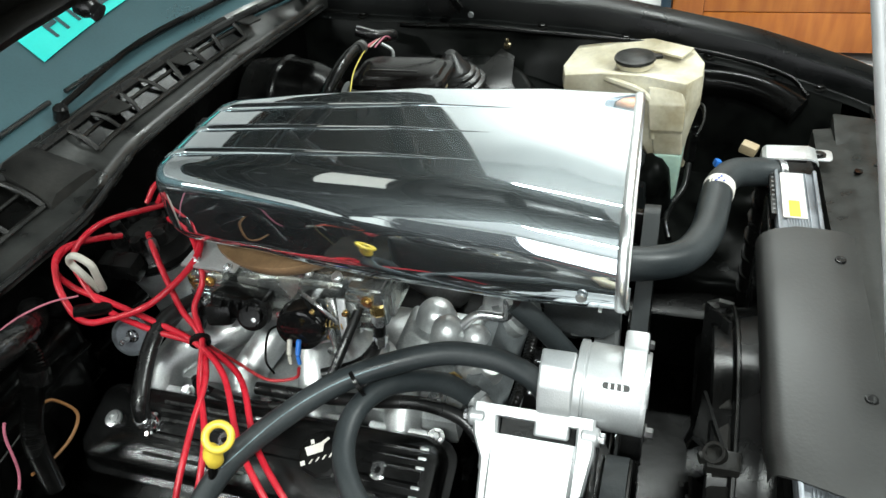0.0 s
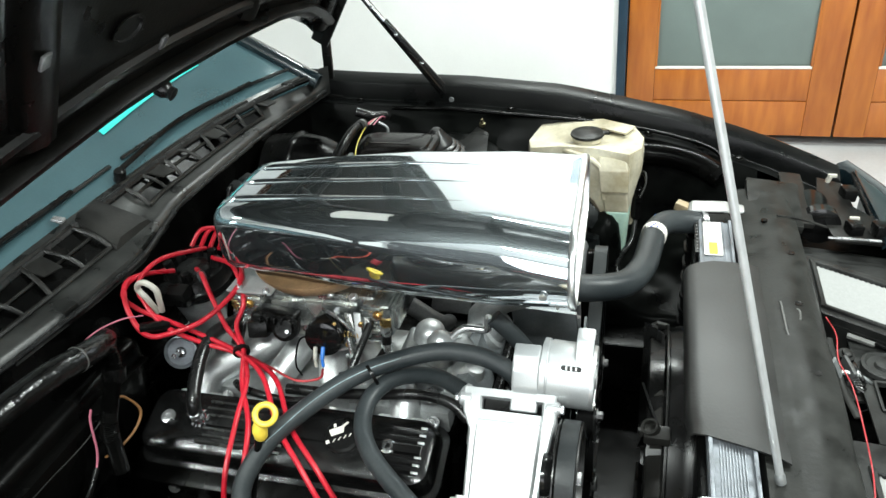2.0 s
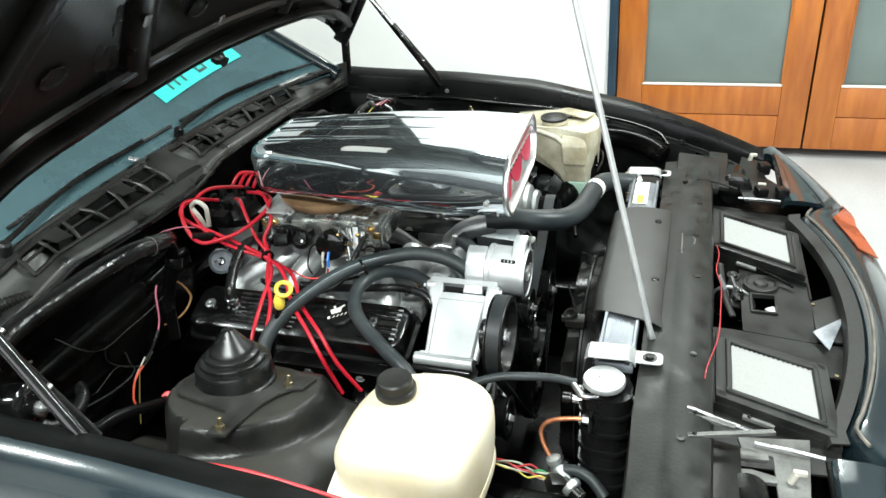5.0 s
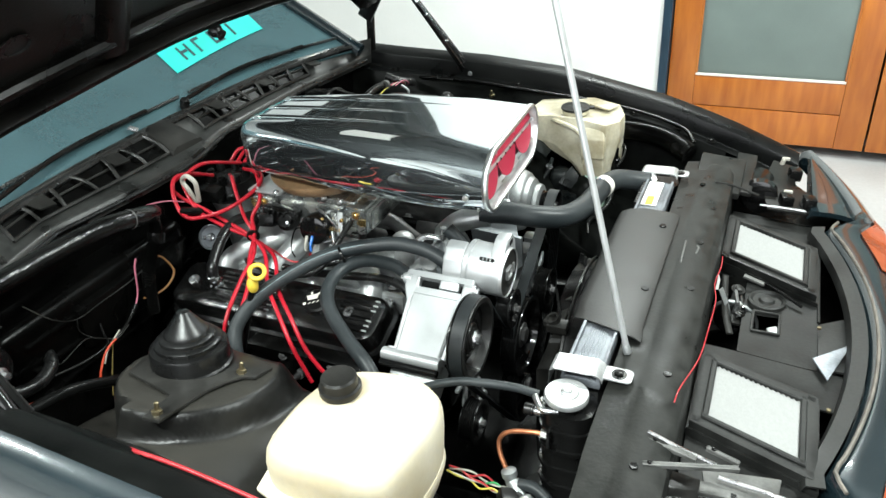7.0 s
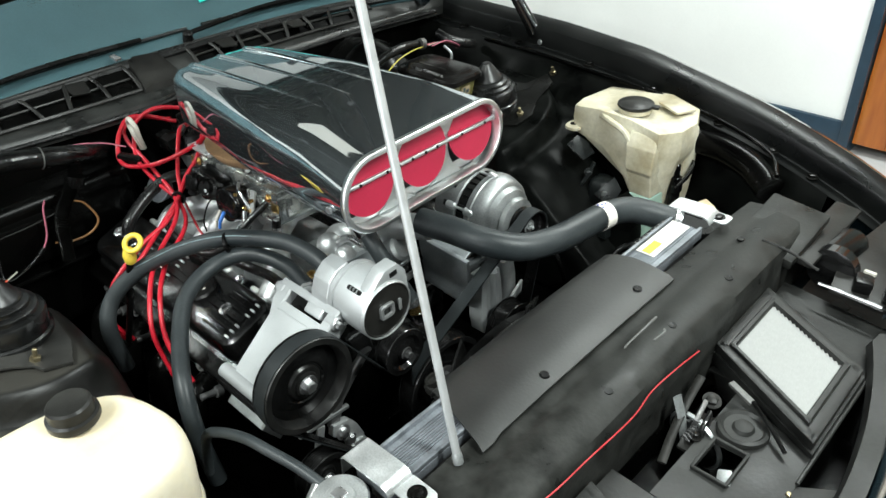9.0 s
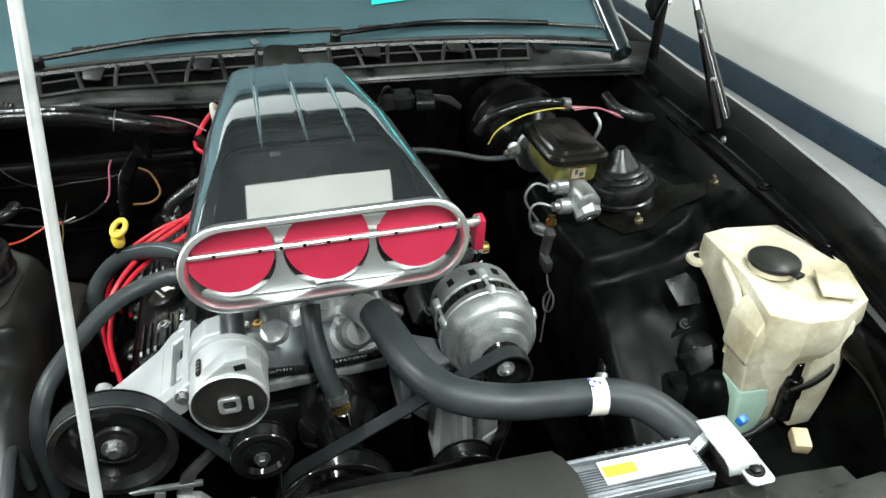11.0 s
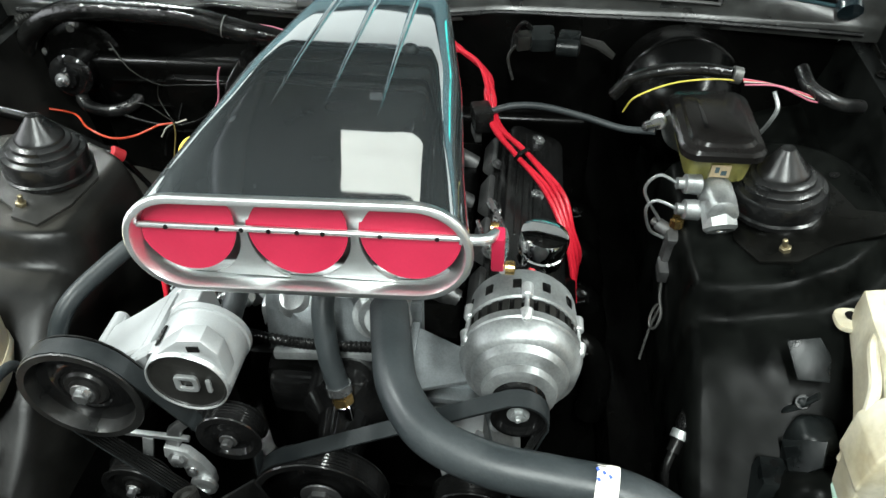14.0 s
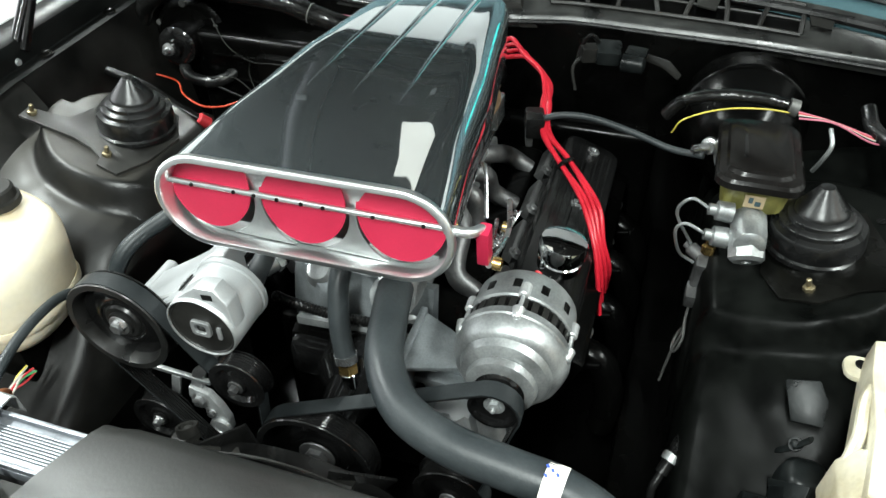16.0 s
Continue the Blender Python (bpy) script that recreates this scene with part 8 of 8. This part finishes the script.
part("side_ear", merge(prism(rounded(0.04, 0.05, 0.015, 4), (0.200, 0.654, 0.742), (1, 0, 0), (0, 1, 0), 0.008, 0.002)), RES_CREAM, wr)
part("ear_hole", lathe((0.196, 0.650, 0.7508), (0, 0, 1), [(0, 0.008), (0.001, 0.008), (0.001, 0)], 16), PLASTIC, wr)
part("neck", cyl((0.331, 0.691, 0.805), (0.331, 0.691, 0.8185), 0.037), RES_CREAM, wr)
part("flip_cap", merge(lathe((0.331, 0.691, 0.8165), (0, 0, 1), [(0, 0.039), (0.003, 0.041), (0.007, 0.040), (0.0085, 0.030), (0.010, 0.028), (0.0105, 0)], 36), box((0.372, 0.70, 0.8205), (0.022, 0.016, 0.007), (0, 0, 15), 0.002)), PLASTIC_GREY, wr, "dusty black flip cap")
part("washer_pump", merge(cyl((0.455, 0.680, 0.60), (0.455, 0.680, 0.685), 0.0125), cyl((0.455, 0.680, 0.683), (0.455, 0.680, 0.715), 0.007), box((0.460, 0.676, 0.660), (0.02, 0.022, 0.022), bevel=0.003)), PLASTIC, wr, "black washer pump")
single("washer_hose", tube([(0.455, 0.665, 0.60), (0.45, 0.63, 0.565), (0.43, 0.585, 0.55), (0.42, 0.52, 0.555), (0.43, 0.47, 0.545)], 0.006, 10), RUBBER, "thin black washer hose", "hose")
for m_, dz in ((PLASTIC_GREY, 0.006), (PLASTIC, -0.004)):
    single("pump_wire", tube([(0.463, 0.665, 0.665), (0.475, 0.69, 0.685 + dz), (0.47, 0.725, 0.70 + dz), (0.44, 0.76, 0.69)], 0.0026, 8), m_, "thin wire to the washer pump", "wire", "pump wires")

bb = thing("brake_booster", (-0.30, 0.49, 0.78), "round black brake vacuum booster on the bulkhead", "brake booster")
BA = Vector((1, 0.03, 0.02))
part("drum", lathe((-0.43, 0.487, 0.775), BA, [(0, 0.08), (0.02, 0.105), (0.08, 0.108), (0.086, 0.112), (0.094, 0.112), (0.100, 0.106), (0.150, 0.098), (0.19, 0.08), (0.21, 0.05), (0.22, 0.04), (0.22, 0)], 52), DEEP, bb)
part("check_valve", merge(lathe((-0.195, 0.436, 0.806), (1, -0.2, 0.2), [(0, 0.014), (0.012, 0.014), (0.014, 0.010), (0.022, 0.010)], 18), lathe((-0.176, 0.432, 0.810), (0.4, -1, -0.1), [(0, 0.009), (0.025, 0.008), (0.03, 0)], 14)), STEEL, bb)
single("vacuum_hose", tube([(-0.165, 0.428, 0.800), (-0.185, 0.375, 0.792), (-0.195, 0.310, 0.806), (-0.195, 0.24, 0.822), (-0.190, 0.19, 0.824), (-0.185, 0.155, 0.815)], 0.0058, 12), HOSE, "grey rubber vacuum hose to the brake booster", "hose")
mc = thing("master_cylinder", (-0.06, 0.50, 0.78), "brake master cylinder with an olive reservoir and black lid", "master cylinder")
MO = Vector((-0.091, 0.500, 0.004))
part("reservoir", loft([[(MO.x + x, MO.y + y, z + MO.z) for x, y in rounded(w, d, 0.022, 6)] for z, w, d in ((0.798, 0.135, 0.080), (0.805, 0.15, 0.09), (0.850, 0.168, 0.098))]), OLIVE, mc, "olive plastic fluid reservoir")
part("lid", loft([[(MO.x + x, MO.y + y, z + MO.z) for x, y in rounded(w, d, 0.026, 7)] for z, w, d in ((0.846, 0.180, 0.112), (0.850, 0.190, 0.122), (0.860, 0.190, 0.122), (0.865, 0.183, 0.114), (0.867, 0.165, 0.096), (0.872, 0.158, 0.089), (0.874, 0.147, 0.078))]), LID, mc, "gloss black moulded lid", angle=25)
part("lid_ridge", box((MO.x - 0.01, MO.y - 0.022, 0.878), (0.10, 0.006, 0.003), bevel=0.0015), GLOSS, mc)
part("sticker", box((MO.x + 0.0825, MO.y, 0.831), (0.002, 0.028, 0.022), (0, 8, 0), 0), TAN_LABEL, mc, "tan sticker")
part("sticker_mark", merge(box((MO.x + 0.0842, MO.y - 0.005, 0.834), (0.001, 0.006, 0.010), (0, 8, 0), 0), box((MO.x + 0.0842, MO.y + 0.005, 0.829), (0.001, 0.008, 0.008), (0, 8, 0), 0)), INK, mc)
part("cylinder_body", lathe((-0.215, 0.495, 0.788), BA, [(0, 0.05), (0.012, 0.05), (0.014, 0.028), (0.10, 0.027), (0.20, 0.026), (0.235, 0.025), (0.262, 0.022), (0.266, 0.016), (0.266, 0)], 30), ALU_DULL, mc)
part("end_boss", merge(lathe((0.016, 0.499, 0.794), (0.6, 0.1, -0.5), [(0, 0.026), (0.04, 0.026), (0.045, 0.020), (0.045, 0.008), (0.036, 0.007), (0.036, 0)], 8)), ALU_DULL, mc)
for x, z in ((-0.008, 0.806), (0.018, 0.778)):
    part("line_boss", lathe((x, 0.475, z), (0.1, -1, 0.1), [(0, 0.016), (0.022, 0.015), (0.024, 0.009), (0.034, 0.009), (0.034, 0)], 16), ALU_DULL, mc)
pv = thing("brake_valve", (-0.02, 0.45, 0.62), "small grey brake proportioning valve with lines", "valve")
part("body", merge(box((-0.012, 0.457, 0.675), (0.026, 0.028, 0.080), (0, 15, 0), 0.006), lathe((-0.020, 0.457, 0.70), (-0.5, -0.7, 0.2), [(0, 0.012), (0.03, 0.011), (0.032, 0.007), (0.04, 0.007), (0.04, 0)], 12), box((-0.002, 0.452, 0.64), (0.036, 0.026, 0.028), (0, 10, 0), 0.005)), DARK_METAL, pv)
part("top_nut", lathe((-0.017, 0.459, 0.718), (-0.2, 0, 1), [(0, 0.012), (0.012, 0.012), (0.014, 0.008), (0.02, 0.008), (0.02, 0)], 6), BRASS, pv)
for k, p in enumerate(([(-0.008, 0.442, 0.808), (-0.014, 0.418, 0.816), (-0.016, 0.402, 0.800), (-0.018, 0.402, 0.775), (-0.018, 0.43, 0.73)], [(0.018, 0.442, 0.780), (0.010, 0.414, 0.786), (0.004, 0.402, 0.765), (-0.004, 0.415, 0.72), (-0.01, 0.44, 0.70)], [(-0.002, 0.45, 0.63), (0.02, 0.448, 0.600)] + [(0.040 + 0.020 * math.sin(a), 0.443 + 0.006 * math.cos(a), 0.573 + 0.020 * math.cos(a)) for a in lin(0.3, 6.0, 9)] + [(0.042, 0.438, 0.55), (0.05, 0.43, 0.48)], [(0.0, 0.462, 0.65), (0.05, 0.474, 0.62), (0.15, 0.482, 0.57), (0.26, 0.49, 0.47)])):
    part("brake_line", tube(p, 0.0026 if k < 2 else 0.0022, 8), ALU_DULL if k < 2 else DUST_METAL, pv)
hn = thing("wiring_loom", (-0.15, 0.5, 0.93), "black loom with coloured wires over the booster", "wiring loom", "wiring looms")
part("sleeve", tube([(-0.20, 0.355, 0.845), (-0.195, 0.38, 0.878), (-0.19, 0.43, 0.898), (-0.19, 0.485, 0.902), (-0.195, 0.54, 0.893)], 0.012, 12, 8, rings=0.006), LOOM, hn, angle=60)
part("tape", lathe((-0.19, 0.535, 0.896), (0, 1, -0.2), [(0, 0.0135), (0.014, 0.0135)], 16), DUST_METAL, hn)
for k, m_ in enumerate((YELLOW_WIRE, PINK_WIRE, RED_THIN, WHITE_WIRE, PLASTIC, PINK_WIRE)):
    d = 0.005 * k
    if k == 0:
        pts = [(-0.165, 0.37, 0.835), (-0.155, 0.385, 0.868), (-0.165, 0.44, 0.889), (-0.172, 0.50, 0.895), (-0.18, 0.545, 0.890)]
    else:
        pts = [(-0.188 + d, 0.55, 0.892), (-0.185 + d, 0.60, 0.883 + 0.4 * d), (-0.20 + d, 0.66, 0.862), (-0.23, 0.71, 0.83)]
    part("wire", tube(pts, 0.0013 if k == 0 else 0.0016, 8), m_, hn)
part("drop_wire", tube([(-0.17, 0.60, 0.878), (-0.15, 0.605, 0.86), (-0.155, 0.60, 0.83), (-0.17, 0.595, 0.80)], 0.0035, 10), ALU_DULL, hn)
single("bulkhead_cable", tube([(-0.25, 0.66, 0.88), (-0.21, 0.67, 0.865), (-0.19, 0.71, 0.85), (-0.22, 0.76, 0.83)], 0.012, 12), RUBBER, "black cable by the bonnet hinge", "cable")
wm = thing("wiper_motor", (-0.36, 0.24, 0.88), "dull metal wiper motor under the cowl", "wiper motor")
part("motor_body", merge(box((-0.362, 0.235, 0.868), (0.044, 0.045, 0.030), (0, 14, 6), 0.007), box((-0.368, 0.285, 0.866), (0.030, 0.040, 0.022), (0, 14, -8), 0.006), lathe((-0.35, 0.262, 0.858), (0.1, 1, 0), [(0, 0.017), (0.038, 0.016), (0.042, 0.008), (0.042, 0)], 18)), BLUE_GREY, wm)
part("arm", prism([(0, 0), (0.05, 0.008), (0.075, 0.03), (0.07, 0.04), (0.04, 0.022), (-0.004, 0.012)], (-0.372, 0.295, 0.872), (0.1, 1, 0), (0.2, 0, -1), 0.005, 0.001), PLASTIC_GREY, wm)
part("link", tube([(-0.365, 0.215, 0.885), (-0.355, 0.20, 0.90), (-0.36, 0.185, 0.875), (-0.35, 0.18, 0.845)], 0.004, 8), PLASTIC, wm)
part("plug", box((-0.355, 0.20, 0.866), (0.03, 0.03, 0.028), (0, 0, 20), 0.004), PLASTIC_GREY, wm)
part("lead", tube([(-0.35, 0.19, 0.862), (-0.34, 0.175, 0.84), (-0.33, 0.185, 0.80)], 0.003, 8), PLASTIC_GREY, wm)
ks = thing("brake_switch", (0.26, 0.46, 0.50), "black cylindrical sensor with pale wires low in the bay", "sensor")
KD = Vector((0.62, -0.34, -0.45)).normalized()
K0 = Vector((0.222, 0.482, 0.616))
part("barrel", merge(lathe(K0, KD, [(0, 0.006), (0.004, 0.0095), (0.03, 0.0095), (0.034, 0.0125), (0.06, 0.0125), (0.064, 0.010), (0.10, 0.009)], 18), tube([K0 + KD * 0.098, K0 + KD * 0.13 + Vector((0, 0.004, -0.01)), (0.34, 0.45, 0.46)], 0.006, 10)), PLASTIC, ks)
part("collar", lathe(K0 + KD * 0.068, KD, [(0, 0.0128), (0.012, 0.0128)], 18), ALU_DULL, ks)
for k in (0, 1):
    part("wire", tube([K0 + Vector((-0.02, 0.002 + 0.004 * k, 0.03)), K0 + Vector((0.0, 0.003, 0.0)), (0.245, 0.494 + 0.005 * k, 0.585), (0.29, 0.500 + 0.005 * k, 0.54), (0.35, 0.505, 0.46)], 0.0020, 8), WHITE_WIRE, ks)
part("feed_cable", tube([(0.0, 0.468, 0.66), (0.08, 0.476, 0.66), (0.16, 0.482, 0.65), K0 + Vector((-0.004, 0, 0.004))], 0.0032, 8), PLASTIC, ks)
iv = thing("inner_wing_bracket", (0.358, 0.556, 0.60), "black pressed bracket with two holes on the inner wing", "bracket")
part("box", loft([[(0.352 + dx * w, 0.556 + dy * w, z) for dx, dy in ((-0.024, -0.018), (0.022, -0.022), (0.026, 0.026), (-0.022, 0.028))] for z, w in ((0.560, 1.2), (0.612, 1.0), (0.617, 0.9))]), BLUE_GREY, iv)
part("fold", prism([(0, 0), (0.05, 0.0), (0.055, 0.045), (0.03, 0.06)], (0.318, 0.566, 0.640), (1, 0.1, -0.4), (0, 0.6, 0.8), 0.004, 0.001), BLUE_GREY, iv)
for dx in (-0.012, 0.012):
    part("hole", lathe((0.352 + dx, 0.556, 0.6172), (0, 0, 1), [(0, 0.006), (0.0008, 0.006), (0.0008, 0)], 14), PLASTIC, iv)
ip = thing("wing_plate", (0.25, 0.575, 0.70), "blue-grey pressed plate and lever on the inner wing", "plate")
part("plate", prism([(0, 0), (0.050, 0.008), (0.052, 0.045), (0.020, 0.050), (-0.004, 0.04)], (0.240, 0.560, 0.742), (0.75, 0.1, -0.65), (0.1, 0.98, 0.18), 0.004, 0.0012), BLUE_GREY, ip)
part("lever", tube([(0.292, 0.60, 0.70), (0.285, 0.585, 0.668), (0.272, 0.572, 0.640), (0.268, 0.566, 0.622)], 0.006, 8, 5, squash=0.5), BLUE_GREY, ip)
part("pivot", bolt((0.286, 0.588, 0.678), (0.4, -0.6, 0.7), 0.006, 0.005), BLUE_GREY, ip)
part("step_box", loft([[(0.316 + a * f, 0.604 + b * f, z) for a, b in rounded(0.056, 0.056, 0.02, 4)] for z, f in ((0.60, 1.25), (0.640, 1.05), (0.660, 0.9), (0.668, 0.6))]), BLUE_GREY, ip, angle=50)
dk = thing("air_duct", (0.39, 0.60, 0.56), "smooth dull black duct under the washer bottle", "duct")
part("elbow", loft([[(0.375 + 0.045 * math.cos(a) * w + dx, 0.60 + 0.05 * math.sin(a) * w, z + 0.014 * math.cos(a)) for a in lin(0, 2 * math.pi * 19 / 20, 20)] for z, w, dx in ((0.45, 1.0, 0.01), (0.56, 1.0, 0.005), (0.610, 0.95, 0), (0.632, 0.75, -0.006), (0.640, 0.4, -0.01))]), WING, dk, angle=60)
single("side_hose", tube([(0.44, 0.775, 0.735), (0.52, 0.765, 0.735), (0.59, 0.745, 0.725), (0.65, 0.71, 0.705)], 0.030, 18, 7), DEEP, "black ribbed duct along the inner wing", "duct", angle=60)
single("inner_cable", tube([(-0.20, 0.79, 0.84), (-0.05, 0.775, 0.845), (0.15, 0.79, 0.825), (0.35, 0.80, 0.805), (0.50, 0.79, 0.785), (0.62, 0.75, 0.765), (0.66, 0.70, 0.745)], 0.005, 8), DEEP, "thin black cable clipped along the wing", "cable")
single("relay_block", box((0.562, 0.612, 0.675), (0.032, 0.024, 0.020), (0, 12, -20), 0.004), TAN_LABEL, "small tan relay block low behind the radiator", "relay")
single("wire_plug", box((0.505, 0.556, 0.672), (0.012, 0.014, 0.014), (0, 20, 20), 0.003), BLUE_PL, "small blue plug low behind the radiator", "connector")
for s in (1, -1):
    for x in (-0.30, -0.1, 0.12, 0.30, 0.474, 0.60, 0.696):
        f = 0.872 - max(0.0, x - 0.55) ** 2 * 0.32
        single("wing_bolt", bolt((x, s * (f - 0.056), crest(x) - 0.058), (0, 0, 1), 0.0085, 0.007), BAY, "black bolt on the wing edge", "bolt", "wing bolts")
    for x in (0.05, 0.62):
        f = 0.872 - max(0.0, x - 0.55) ** 2 * 0.32
        single("wing_clip", box((x, s * (f - 0.029), crest(x) - 0.035), (0.022, 0.006, 0.045), (0, 0, 0), 0.002), PLASTIC_GREY, "grey plastic clip on the wing lip", "clip", "wing clips")
